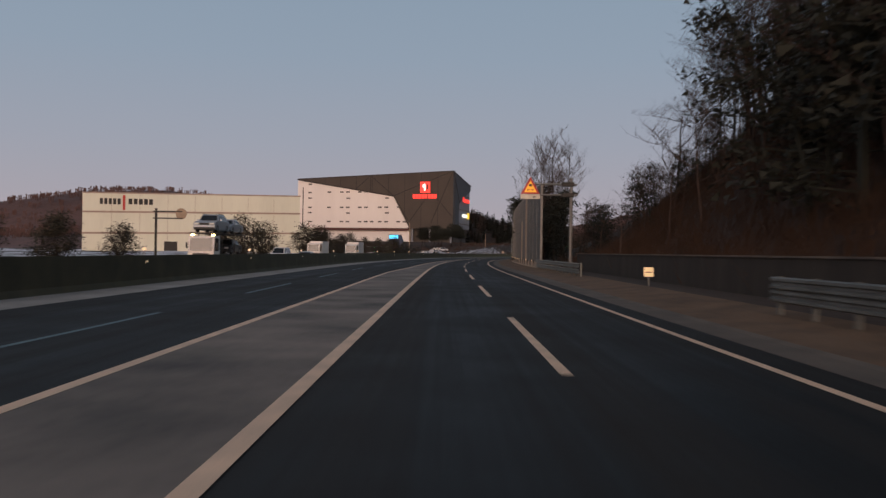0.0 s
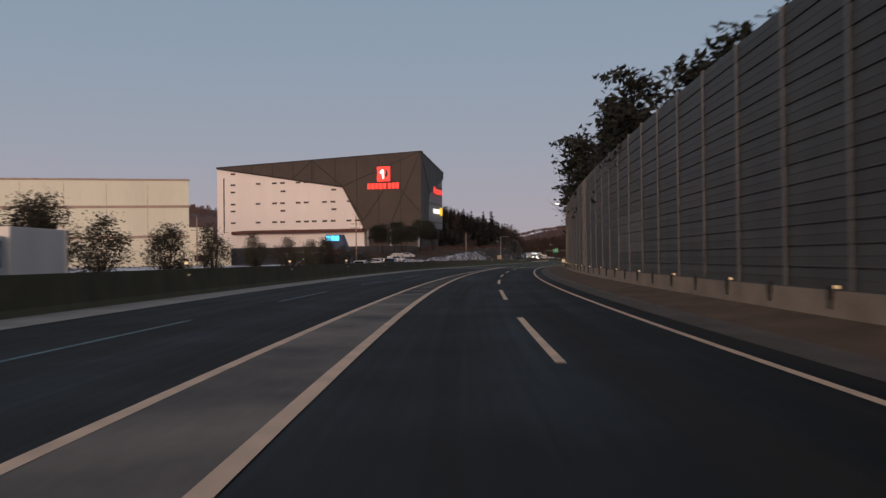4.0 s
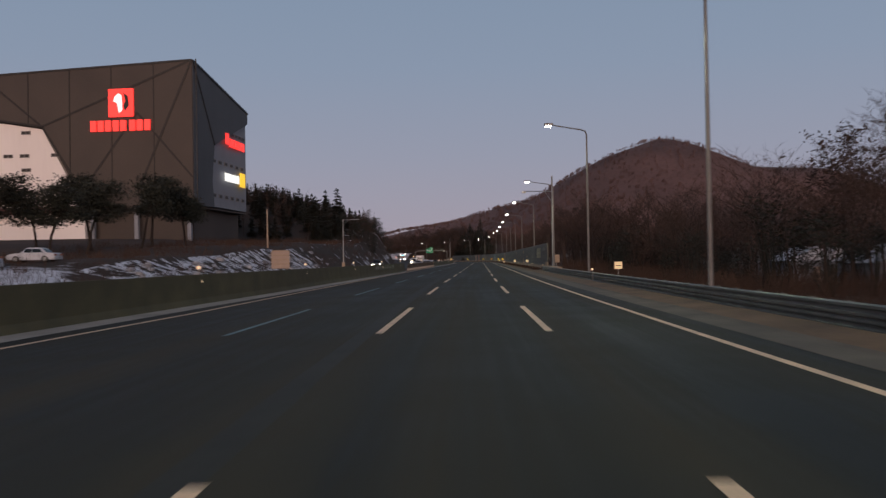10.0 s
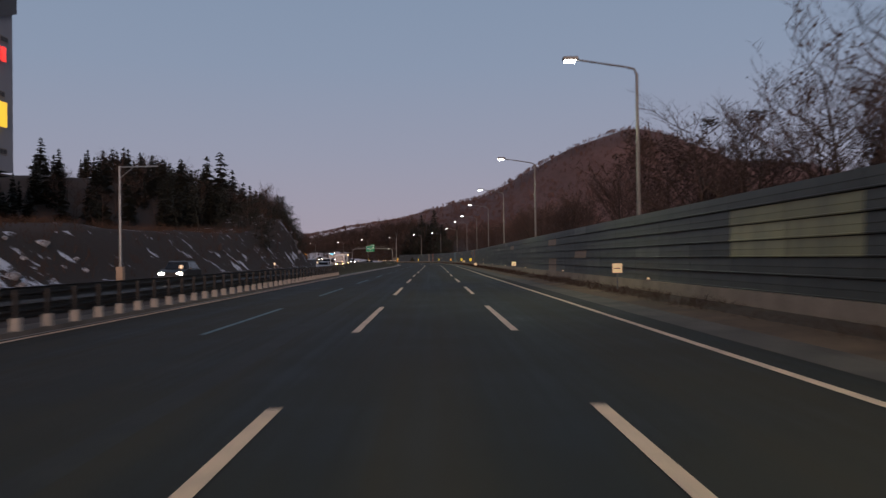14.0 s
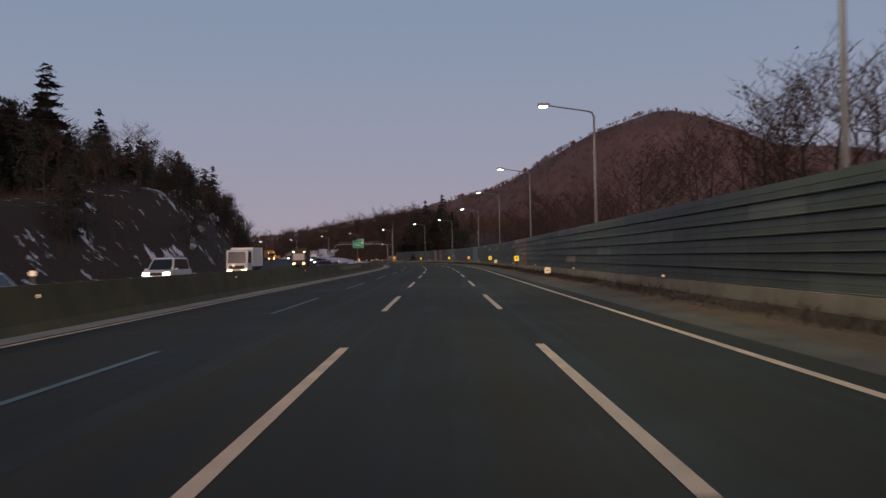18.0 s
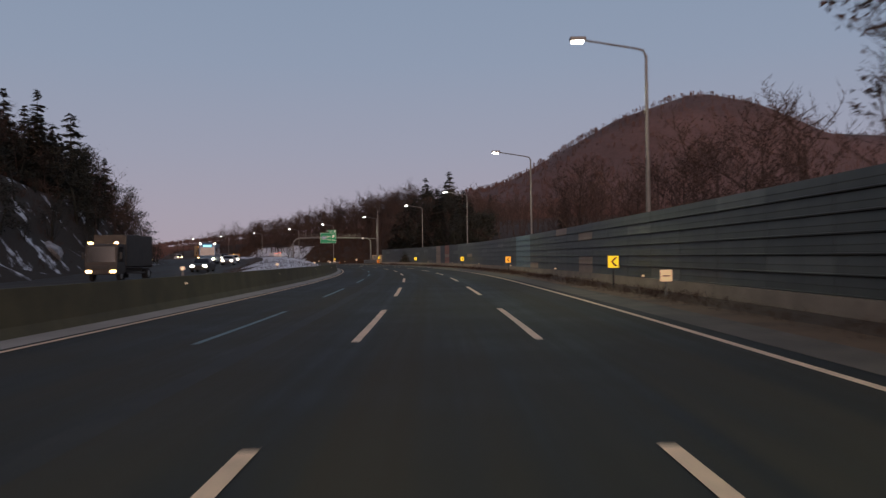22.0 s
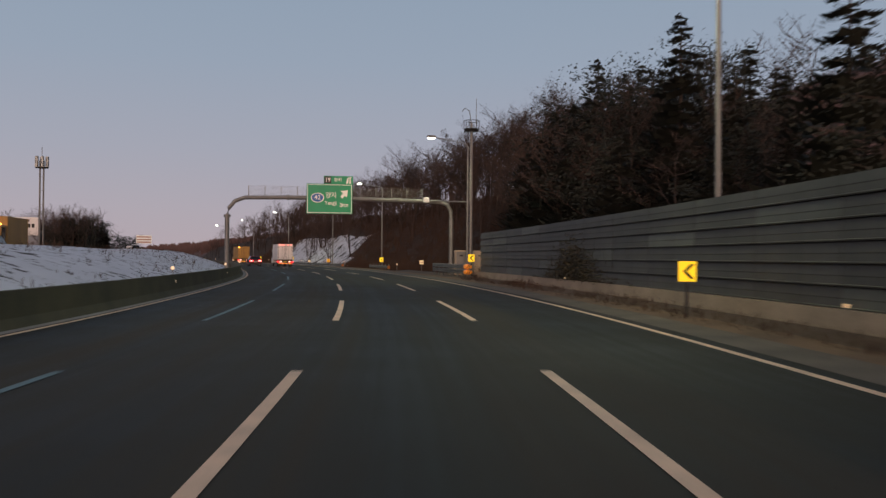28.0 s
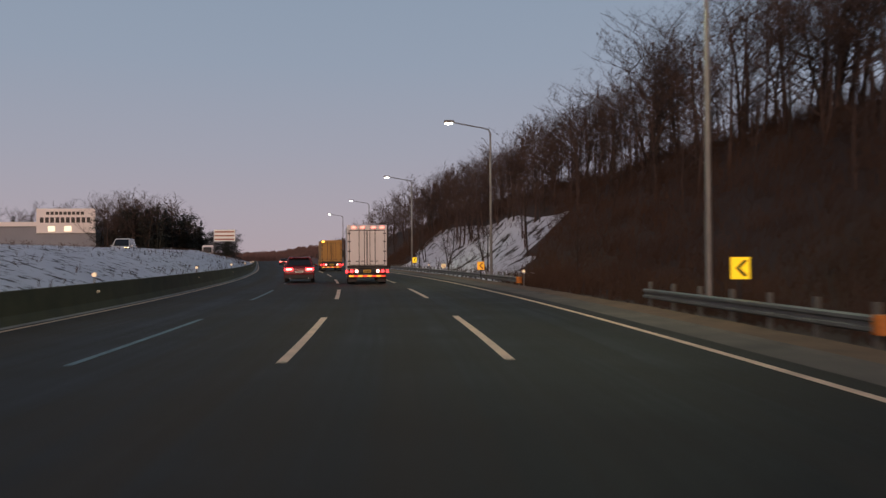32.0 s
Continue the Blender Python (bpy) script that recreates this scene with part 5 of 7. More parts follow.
# ---- trees ----
class Sticks:
    """Collects tapered three- or five-sided sticks into one mesh."""

    def __init__(self):
        self.v, self.f = [], []

    def stick(self, a, b, ra, rb, sides=3):
        d = (b - a).normalized()
        u = d.cross(Vector((0.31, 0.17, 0.93))).normalized()
        w = d.cross(u)
        n = len(self.v)
        for p, r in ((a, ra), (b, rb)):
            for k in range(sides):
                t = 2 * math.pi * k / sides
                self.v.append(p + (u * math.cos(t) + w * math.sin(t)) * r)
        for k in range(sides):
            self.f.append((n + k, n + (k + 1) % sides, n + sides + (k + 1) % sides, n + sides + k))

    def blade(self, a, b, r):
        """A twig or grass blade too thin to show its roundness."""
        n = len(self.v)
        u = (b - a).cross(Vector((0.43, -0.77, 0.21))).normalized() * r
        self.v += [a - u, a + u, b]
        self.f.append((n, n + 1, n + 2))

    def leaf(self, p, size, rg):
        n = len(self.v)
        for _ in range(3):
            self.v.append(p + Vector((rg.uniform(-1, 1), rg.uniform(-1, 1), rg.uniform(-0.7, 0.7))) * size)
        self.f.append((n, n + 1, n + 2))

    def mesh(self, name, material):
        return mesh_of(name, self.v, self.f, material)


def bare_tree(seed, h, spread=0.5, limbs=9, twigs=7, leaves=0, leaf=0.16, low=0.3, multi=1, top_level=4, fat=1.0, flat=3):
    """A leafless tree: stem, limbs that bend upwards, branches and fine twigs. Returns the two meshes."""
    rg = random.Random(seed)
    wood, fine = Sticks(), Sticks()

    def grow(p, d, length, r, level):
        segs = (5, 4, 3, 2, 1)[level]
        pts = [p]
        bend = (0.13, 0.30, 0.34, 0.3, 0.2)[level]
        for i in range(segs):
            d = (d + Vector((rg.uniform(-1, 1), rg.uniform(-1, 1), rg.uniform(-0.35, 0.75))) * bend).normalized()
            pts.append(pts[-1] + d * length / segs)
        for i in range(segs):
            ra, rb = r * (1 - 0.8 * i / segs), r * (1 - 0.8 * (i + 1) / segs)
            if level < flat:
                (wood if level < 2 else fine).stick(pts[i], pts[i + 1], ra, rb, 5 if level == 0 else 3)
            else:
                fine.blade(pts[i], pts[i + 1], ra)
        if level == top_level:
            if leaves and rg.random() < leaves:
                fine.leaf(pts[-1], leaf, rg)
                if leaf > 0.17:
                    fine.leaf(pts[-1] + Vector((rg.uniform(-1, 1), rg.uniform(-1, 1), rg.uniform(-1, 1))) * leaf, leaf, rg)
            return
        count = (limbs, 7, twigs, 4)[level]
        for i in range(count):
            t = (low if level == 0 else 0.2) + (1 - (low if level == 0 else 0.2)) * (i + rg.random()) / count
            k = min(segs - 1, int(t * segs))
            q = pts[k].lerp(pts[k + 1], t * segs - k)
            a = rg.uniform(0, 2 * math.pi)
            side = Vector((math.cos(a), math.sin(a), rg.uniform(0.05, 0.7)))
            side = (side.normalized() * 0.85 + d * (0.3 if level == 0 else 0.5)).normalized()
            ln = length * ((spread * (1.2 - 0.65 * t)) if level == 0 else (0.52, 0.5, 0.6)[level - 1] * rg.uniform(0.6, 1.25))
            grow(q, side, ln, max((0.02, 0.016, 0.012)[level - 1] * fat if level else 0.04, r * (0.45 if level == 0 else 0.5) * (1 - 0.5 * t)), level + 1)

    for k in range(multi):
        lean = Vector((rg.uniform(-0.25, 0.25), rg.uniform(-0.25, 0.25), 1)) if multi > 1 else Vector((rg.uniform(-0.08, 0.08), rg.uniform(-0.08, 0.08), 1))
        grow(Vector((rg.uniform(-0.3, 0.3) * (multi > 1), rg.uniform(-0.3, 0.3) * (multi > 1), -0.4)), lean.normalized(), h * rg.uniform(0.74, 0.84), h * 0.0125, 0)
    return wood.mesh("trunk", BARK), fine.mesh("crown", TWIG)


def conifer(seed, h, width=0.24, whorls=22, gaps=0.08):
    rg = random.Random(seed)
    wood, crown = Sticks(), Sticks()
    wood.stick(Vector((0, 0, -0.4)), Vector((0, 0, h * 0.97)), h * 0.016, 0.02, 5)
    for i in range(whorls):
        t = 0.12 + 0.88 * i / whorls
        z = h * t
        ln = h * width * (1.08 - t) * rg.uniform(0.75, 1.2) + 0.15
        for k in range(9):
            if rg.random() < gaps:
                continue
            a = 2 * math.pi * (k + rg.random() * 0.7) / 9
            out = Vector((math.cos(a), math.sin(a), 0))
            l2 = ln * rg.uniform(0.6, 1.15)
            tip = Vector((0, 0, z - 0.25 * l2)) + out * l2
            z += rg.uniform(-0.5, 0.5) * h / whorls
            root = Vector((0, 0, z))
            side = Vector((-out.y, out.x, 0))
            for j in range(5):
                f = 0.25 + 0.75 * j / 4
                q = root.lerp(tip, f)
                wd = 0.34 * l2 * (1.15 - f) + 0.14
                n = len(crown.v)
                dz = -0.18 * l2 * rg.uniform(0.4, 1.2)
                crown.v += [q - side * wd + Vector((0, 0, dz)), q + side * wd + Vector((0, 0, dz * rg.uniform(0.5, 1.3))), q + out * 0.32 * l2 + Vector((0, 0, 0.05 * l2))]
                crown.f.append((n, n + 1, n + 2))
    return wood.mesh("trunk", BARK), crown.mesh("crown", NEEDLE)


def pine(seed, h, clumps=16, low=0.5, dens=150, leaf=1.0, wide=1.0):
    """A crooked pine with flat clumps of needles."""
    rg = random.Random(seed)
    wood, crown = Sticks(), Sticks()
    p, d = Vector((0, 0, -0.4)), Vector((rg.uniform(-0.12, 0.12), rg.uniform(-0.12, 0.12), 1))
    pts = [p]
    for i in range(6):
        d = (d + Vector((rg.uniform(-0.25, 0.25), rg.uniform(-0.25, 0.25), 0.2))).normalized()
        pts.append(pts[-1] + d * h * 0.165)
    for i in range(6):
        wood.stick(pts[i], pts[i + 1], h * 0.022 * (1 - 0.13 * i), h * 0.022 * (1 - 0.13 * (i + 1)), 5)
    for i in range(clumps):
        t = low + (1 - low) * i / (clumps - 1)
        k = min(5, int(t * 6))
        q = pts[k].lerp(pts[k + 1], min(1.0, t * 6 - k))
        a = rg.uniform(0, 2 * math.pi)
        c = q + Vector((math.cos(a), math.sin(a), 0.15)) * h * 0.26 * wide * (1.15 - 0.55 * t) * rg.uniform(0.4, 1.2)
        wood.stick(q, c, 0.05, 0.02)
        r = h * 0.16 * (0.4 + 0.6 * wide) * rg.uniform(0.75, 1.2)
        for _ in range(dens):
            v = Vector((rg.gauss(0, 0.5), rg.gauss(0, 0.5), rg.gauss(0, 0.22)))
            crown.leaf(c + v * r, (0.14 + 0.012 * h) * leaf, rg)
    return wood.mesh("trunk", BARK), crown.mesh("crown", NEEDLE)


BARE = [bare_tree(11, 12, 0.52, 9, 6), bare_tree(12, 12, 0.6, 9, 6), bare_tree(13, 12, 0.46, 8, 5, multi=2, low=0.35), bare_tree(14, 12, 0.58, 9, 6, leaves=0.3),
        bare_tree(15, 12, 0.42, 11, 6, low=0.45), bare_tree(16, 12, 0.52, 7, 4, multi=3, leaves=0.15)]
LEAFY = [bare_tree(17, 12, 0.6, 9, 6, leaves=0.85, leaf=0.2), bare_tree(18, 12, 0.66, 8, 6, leaves=0.75, leaf=0.22, multi=2), bare_tree(19, 12, 0.55, 10, 6, leaves=0.9, leaf=0.18)]
LIGHT = [bare_tree(21, 12, 0.5, 8, 7, top_level=3), bare_tree(22, 12, 0.5, 8, 6, multi=2, top_level=3), bare_tree(23, 12, 0.46, 9, 7, top_level=3)]
CONIFERS = [conifer(31, 12), conifer(32, 12, 0.20, 24), conifer(33, 12, 0.28, 20, 0.16)]
PINES = [pine(41, 10, 20, 0.5, 280, 0.95), pine(42, 10, 22, 0.48, 260, 0.95), pine(43, 10, 18, 0.55, 280, 0.95)]
DARK_SLIM = [pine(48, 10, 24, 0.25, 90, 1.0, 0.42), pine(49, 10, 22, 0.3, 90, 1.0, 0.36), pine(50, 10, 24, 0.3, 90, 1.0, 0.5)]
DARK_FAR = [pine(46, 10, 16, 0.15, 70, 1.1), pine(47, 10, 14, 0.12, 76, 1.1)]
DARK_FINE = [pine(51, 10, 18, 0.15, 150, 0.62), pine(52, 10, 16, 0.12, 150, 0.62)]
DARK_EVER = [pine(44, 10, 22, 0.2, 180, 0.68), pine(45, 10, 20, 0.15, 185, 0.68)]
TRG = random.Random(77)


def plant(pair, s, lat, h, unit, label, category="tree", group="", name="tree", z=None, names=("trunk", "crown")):
    p = plan(s, lat)
    p.z = (height(s, lat) if z is None else z) - 0.05
    k = h / unit
    root = thing(name, Matrix.Translation(p) @ pose(0, 0, 0, 0, 0, TRG.uniform(0, 360)) @ Matrix.Diagonal((k * TRG.uniform(0.9, 1.15), k * TRG.uniform(0.9, 1.15), k, 1)), label, category, group)
    part(names[0], pair[0], None, root)
    part(names[1], pair[1], None, root)
    return root


def wood_of(kind, unit, n, s0, s1, l0, l1, h0, h1, label, group, name="tree"):
    for i in range(n):
        s = s0 + (s1 - s0) * (i + TRG.random()) / n
        plant(kind[i % len(kind)], s, TRG.uniform(l0, l1), TRG.uniform(h0, h1), unit, label, group=group, name=name)


FAR_TREES = Sticks()
DARK_WOOD = Sticks()


def thicket(kind, unit, n, s0, s1, l0, l1, h0, h1, into=FAR_TREES):
    """Trees that stand too far and too close together to be told apart: stems and twigs joined into one mesh."""
    for i in range(n):
        s, lat, k = s0 + (s1 - s0) * (i + TRG.random()) / n, TRG.uniform(l0, l1), TRG.uniform(h0, h1) / unit
        p = plan(s, lat)
        m = Matrix.Translation((p.x, p.y, height(s, lat) - 0.05)) @ pose(0, 0, 0, 0, 0, TRG.uniform(0, 360)) @ Matrix.Diagonal((k, k, k, 1))
        for me in kind[i % len(kind)]:
            b = len(into.v)
            co = np.empty(len(me.vertices) * 3)
            me.vertices.foreach_get("co", co)
            co = co.reshape(-1, 3) @ np.array(m.to_3x3()).T + np.array(m.translation)
            into.v.extend(co.tolist())
            into.f.extend([tuple(b + v for v in f.vertices) for f in me.polygons])


THIN = [bare_tree(60 + k, 12, (0.52, 0.46, 0.56, 0.5)[k], 7, 5, top_level=3, fat=2.0, low=(0.3, 0.4, 0.2, 0.3)[k], flat=2) for k in range(4)]


def bush(seed, h, clumps=36, dens=95):
    """A round bush with dry leaves: stems from the ground and many clumps of leaves, loose at the edge."""
    rg = random.Random(seed)
    wood, crown = Sticks(), Sticks()
    for i in range(clumps):
        a, e = rg.uniform(0, 2 * math.pi), rg.uniform(0, 1)
        q = Vector((math.cos(a) * h * 0.42 * (1 - e * e * 0.6) * rg.uniform(0.3, 1), math.sin(a) * h * 0.42 * (1 - e * e * 0.6) * rg.uniform(0.3, 1), h * (0.15 + 0.75 * e) * rg.uniform(0.85, 1.1)))
        wood.stick(Vector((q.x * 0.15, q.y * 0.15, -0.2)), q, 0.05, 0.012)
        for _ in range(dens):
            crown.leaf(q + Vector((rg.gauss(0, 1), rg.gauss(0, 1), rg.gauss(0, 0.8))) * h * 0.085, 0.15, rg)
        for _ in range(4):
            crown.blade(q, q + Vector((rg.uniform(-1, 1), rg.uniform(-1, 1), rg.uniform(0, 1))) * h * 0.2, 0.012)
    return wood.mesh("stem", BARK), crown.mesh("crown", BUSH_LEAF)


BUSHES = [bush(81, 5.0, 40, 130), bush(82, 5.0, 34, 120), bush(83, 5.0, 44, 90)]
BUSH_FAR = [bush(84, 5.0, 22, 30), bush(85, 5.0, 18, 36)]

# slope beside the slip road
wood_of(BARE, 12, 20, 14, 78, 20, 32, 11, 15, "tall bare tree on top of the brown slope", "bare trees on the slope")
thicket(THIN, 12, 36, 10, 110, 28, 56, 9, 14)
wood_of(BARE, 12, 5, 84, 100, 20, 30, 4, 6, "bare tree behind the tall barrier", "bare trees behind the barrier")
for s, lat, h in ((128, 12.6, 20), (132, 15.0, 20.5), (137, 16.8, 19.5), (150, 17, 17)):
    slim = plant(BARE[4 if s != 128 else 0], s, lat, h, 12, "tall slim bare tree behind the tall barrier", group="bare trees behind the barrier")
    slim.matrix_world = slim.matrix_world @ Matrix.Diagonal((0.62, 0.62, 1, 1))
wood_of(DARK_SLIM, 10, 34, 172, 244, 12.5, 13.7, 10.4, 13.2, "dark evergreen leaning over the tall barrier", "evergreens behind the barrier", "evergreen_tree")
for s, lat, h in ((246, 13.8, 14.5), (250, 14.6, 13), (241, 13.6, 14), (236, 14.5, 13), (230, 15, 13)):
    plant(BARE[3 if s != 250 else 1], s, lat, h, 12, "bare tree with dry leaves behind the barrier", group="bare trees behind the barrier")
plant(DARK_EVER[0], 243, 15.2, 11.5, 10, "dark evergreen leaning over the tall barrier", group="evergreens behind the barrier", name="evergreen_tree")
wood_of(DARK_SLIM, 10, 26, 128, 176, 12.5, 13.8, 10.4, 13.2, "dark evergreen leaning over the tall barrier", "evergreens behind the barrier", "evergreen_tree")
wood_of(DARK_SLIM, 10, 24, 184, 243, 12.8, 13.8, 11.6, 14.2, "dark evergreen leaning over the tall barrier", "evergreens behind the barrier", "evergreen_tree")
thicket(DARK_FAR, 10, 26, 180, 246, 14.6, 17.0, 10.5, 13.5, DARK_WOOD)
thicket(THIN, 12, 18, 185, 246, 12.4, 15.0, 11.5, 14.0)
# open stretch between the barriers
thicket(THIN, 12, 60, 285, 420, 22, 70, 7, 12)
wood_of(BARE, 12, 10, 300, 410, 16, 30, 7, 11, "bare tree beyond the guard rail", "bare trees beyond the guard rail")
for s, lat, h in ((372, 24, 14.5), (361, 26, 15.5), (380, 27, 13.5), (352, 30, 14), (392, 22, 12.5), (400, 24, 12), (386, 33, 14), (424, 26, 11.5), (414, 28, 11), (405, 30, 12)):
    plant(LEAFY[int(s) % 3] if s in (352, 424, 414) else BARE[int(s) % 2], s, lat, h * (0.74 if s in (361, 380, 372) else 0.86), 12, "round-crowned tree with dry leaves beyond the guard rail", group="bare trees beyond the guard rail")
plant(BARE[1], 343, 20, 10.5, 12, "round-crowned bare tree beyond the guard rail", group="bare trees beyond the guard rail")
# behind the low barrier
for s, lat, h in ((439, 18, 11.5), (431, 18, 11), (449, 19, 11), (456, 16, 10.5), (470, 15, 9), (479, 15, 9.5), (488, 17, 10), (500, 16, 9.5), (512, 15, 10.5), (520, 17, 11), (532, 16, 10), (546, 17, 11.5),
                  (556, 15, 9), (574, 18, 10.5), (590, 15, 9.5), (612, 17, 9), (622, 17, 9.5), (642, 20, 9), (655, 17, 12.5), (664, 19, 12), (415, 17, 11), (405, 18, 9.5), (422, 19, 11.5), (428, 22, 11)):
    t = plant(LEAFY[int(s) % 3] if s in (590, 449) else BARE[(3, 0, 5, 1, 3, 2)[int(s) % 6]], s, lat, h * (1.12 if s < 458 else 1.15 if s == 590 else 0.95 if s < 522 else 1.0), 12, "bare tree rising behind the low barrier", group="bare trees behind the low barrier")
    if s in (439, 431):
        nest = Sticks()
        rg = random.Random(int(s))
        for _ in range(70):
            a = Vector((rg.uniform(-1, 1), rg.uniform(-1, 1), rg.uniform(-0.8, 0.8))) * 0.42
            nest.stick(a, a + Vector((rg.uniform(-1, 1), rg.uniform(-1, 1), rg.uniform(-0.4, 0.4))) * 0.45, 0.035, 0.02)
        p = plan(s, lat)
        ne = tagged(new("bird_nest", nest.mesh("bird_nest", BARK)), "round twig nest high in a bare tree", "nest")
        ne.location = (p.x, p.y, 10.2 if s == 439 else 9.3)
thicket(THIN, 12, 70, 400, 720, 26, 75, 7, 11)
thicket(THIN, 12, 46, 422, 530, 14.5, 24, 8.5, 11.5)
thicket(THIN, 12, 40, 560, 690, 15, 24, 9, 12)
# conifers near the gantry, and the wooded slope beyond
for s, lat, h in ((786, 27.5, 14), (800, 40, 16), (772, 24, 11), (764, 21, 10), (757, 21, 9), (751, 19, 14.5), (781, 31, 12), (795, 28, 12), (742, 17, 8), (734.5, 19, 12.5), (752, 15.5, 9)):
    plant(CONIFERS[int(s) % 3] if s < 790 or s > 796 else DARK_EVER[0], s, lat, h, 12, "dark conifer above the end of the low barrier", group="conifers above the barrier", name="conifer")
for s, lat, h in ((705, 14.5, 8.8), (702, 13.2, 8.4), (707, 16, 9.0), (703.5, 12.6, 6.2), (706.5, 13.4, 6.0), (710, 14.5, 6.0), (715, 15, 5.4), (721, 16, 5.2)):
    plant(PINES[int(s) % 3], s, lat, h * 0.92, 10, "broad dark evergreen looming over the low barrier", group="evergreens over the low barrier", name="evergreen_tree")
wood_of(DARK_EVER, 10, 6, 730, 762, 16, 24, 7, 9.5, "dark evergreen behind the low barrier", "conifers above the barrier", "evergreen_tree")
wood_of(BARE, 12, 32, 790, 862, 21, 32, 10, 14.5, "bare tree on the wooded slope", "bare trees on the wooded slope")
wood_of(BARE, 12, 26, 862, 960, 20, 30, 8, 12, "bare tree on the wooded slope", "bare trees on the wooded slope")
thicket(THIN, 12, 60, 862, 960, 18, 34, 8, 11)
thicket(THIN, 12, 150, 782, 1100, 21, 60, 7, 10.5)
wood_of(LIGHT, 12, 34, 842, 1080, 12, 21, 5, 9, "slim bare tree on the snowy cutting", "bare trees on the cutting")
# far side: garden trees before the warehouse and the shop
for s, lat, h in ((62, -34, 4.2), (78, -36, 4.6), (95, -37, 4.0), (128, -36, 6.0), (146, -38, 7.2), (152, -36, 6.4), (172, -34, 7.0), (180, -33, 6.6), (196, -36, 6), (210, -36, 5.6), (226, -37, 6.2), (244, -38, 5.2), (262, -40, 5.6), (280, -42, 5.2), (300, -45, 6), (316, -46, 5)):
    plant(BUSHES[int(s) % 3], s, lat, h * 1.05, 5, "bushy garden tree with dry leaves beside the far carriageway", group="garden trees", names=("stem", "crown"))
wood_of(LIGHT, 12, 10, 290, 380, -85, -60, 5, 8, "bare tree in front of the large buildings", "garden trees")
for s, lat, h in ((383, -57, 10.6), (388, -53, 9.5), (394, -51, 10), (400, -53, 11), (407, -49, 10.5), (414, -50, 11.2), (421, -47, 10.2), (397, -59, 9), (428, -48, 9)):
    plant(PINES[int(s) % 3], s, lat, h, 10, "crooked garden pine with flat dark clumps", group="garden pines", name="pine_tree")
# the wooded hill
for s, lat, h in ((587.5, -50, 15), (728.0, -52.6, 19.5), (600, -56, 14), (612, -52, 13), (670, -70, 14), (640, -60, 13), (576, -56, 13), (655, -50, 12), (690, -60, 12)):
    plant(CONIFERS[int(s) % 3], s, lat, h, 12, "tall dark conifer on the wooded hill", group="trees on the wooded hill", name="conifer")
wood_of(CONIFERS, 12, 44, 540, 715, -95, -50, 7.5, 11, "dark conifer on the wooded hill", "trees on the wooded hill", "conifer")
thicket(THIN, 12, 90, 540, 745, -95, -44, 8, 12)
wood_of(BARE, 12, 10, 560, 735, -46, -38, 6, 9, "bare tree at the foot of the wooded hill", "trees on the wooded hill")
# far clumps on the plain
thicket(THIN, 12, 60, 980, 1030, -46, -28, 12, 17)
thicket(THIN, 12, 60, 1005, 1070, -120, -45, 12, 17)
wood_of(DARK_EVER, 10, 12, 985, 1040, -44, -26, 8, 13, "dark tree in a far clump", "far clump of trees", "evergreen_tree")
wood_of(CONIFERS, 12, 10, 1015, 1060, -120, -60, 8, 12, "dark conifer in a far clump", "far clump of trees", "conifer")
thicket(THIN, 12, 22, 800, 930, -95, -52, 6, 10)
thicket(THIN, 12, 60, 1030, 1300, -70, -22, 8, 12)
wood_of(DARK_EVER, 10, 14, 150, 260, -330, -215, 10, 16, "dark tree on the snowy plain", "trees on the plain", "evergreen_tree")

thicket(CONIFERS, 12, 150, 535, 720, -100, -47, 6.5, 10.5, DARK_WOOD)
thicket(DARK_FAR, 10, 36, 540, 735, -70, -44, 6, 9.5, DARK_WOOD)
thicket(CONIFERS, 12, 26, 300, 420, 34, 80, 8, 12, DARK_WOOD)
thicket(BUSH_FAR, 5, 46, 300, 410, 15, 40, 3.5, 6.5, DARK_WOOD)
thicket(THIN, 12, 60, 330, 420, 20, 50, 8, 10.5)
thicket(THIN, 12, 70, 385, 480, 20, 48, 7, 9.5)
thicket(BUSH_FAR, 5, 40, 385, 470, 18, 34, 4, 6.5)
thicket(BUSH_FAR, 5, 14, 292, 322, -56, -38, 2.0, 3.2, DARK_WOOD)
thicket(CONIFERS, 12, 8, 728, 800, 24, 46, 7, 9, DARK_WOOD)
thicket(THIN, 12, 90, 728, 800, 16, 44, 6.5, 9.5)
thicket(DARK_FAR, 10, 14, 85, 112, 13.5, 24, 3.8, 5.8, DARK_WOOD)
thicket(CONIFERS, 12, 40, 985, 1080, -41, -25, 9, 13, DARK_WOOD)
thicket(BUSH_FAR, 5, 16, 980, 1030, -42, -28, 9, 13, DARK_WOOD)
thicket(DARK_FAR, 10, 20, 20, 80, 30, 44, 8, 13, DARK_WOOD)
thicket(DARK_FAR, 10, 34, 16, 56, 21, 34, 10, 15, DARK_WOOD)
thicket(DARK_FAR, 10, 44, 8, 44, 17, 30, 7, 14, DARK_WOOD)
thicket(THIN, 12, 60, 10, 60, 16.5, 34, 8, 14)
thicket(DARK_FAR, 10, 22, 20, 80, 17, 26, 3, 5.5, DARK_WOOD)
thicket(THIN, 12, 40, 60, 100, 14, 26, 4, 8)
thicket(THIN, 12, 36, 798, 850, 22, 36, 8, 13)
thicket(THIN, 12, 170, 790, 1000, 19, 40, 3.5, 7.5)
thicket(THIN, 12, 50, 815, 900, 20, 34, 8, 13)
thicket(THIN, 12, 40, 900, 1010, 18, 30, 9, 13)
thicket(DARK_FINE, 10, 20, 752, 776, 16, 26, 8, 12, DARK_WOOD)
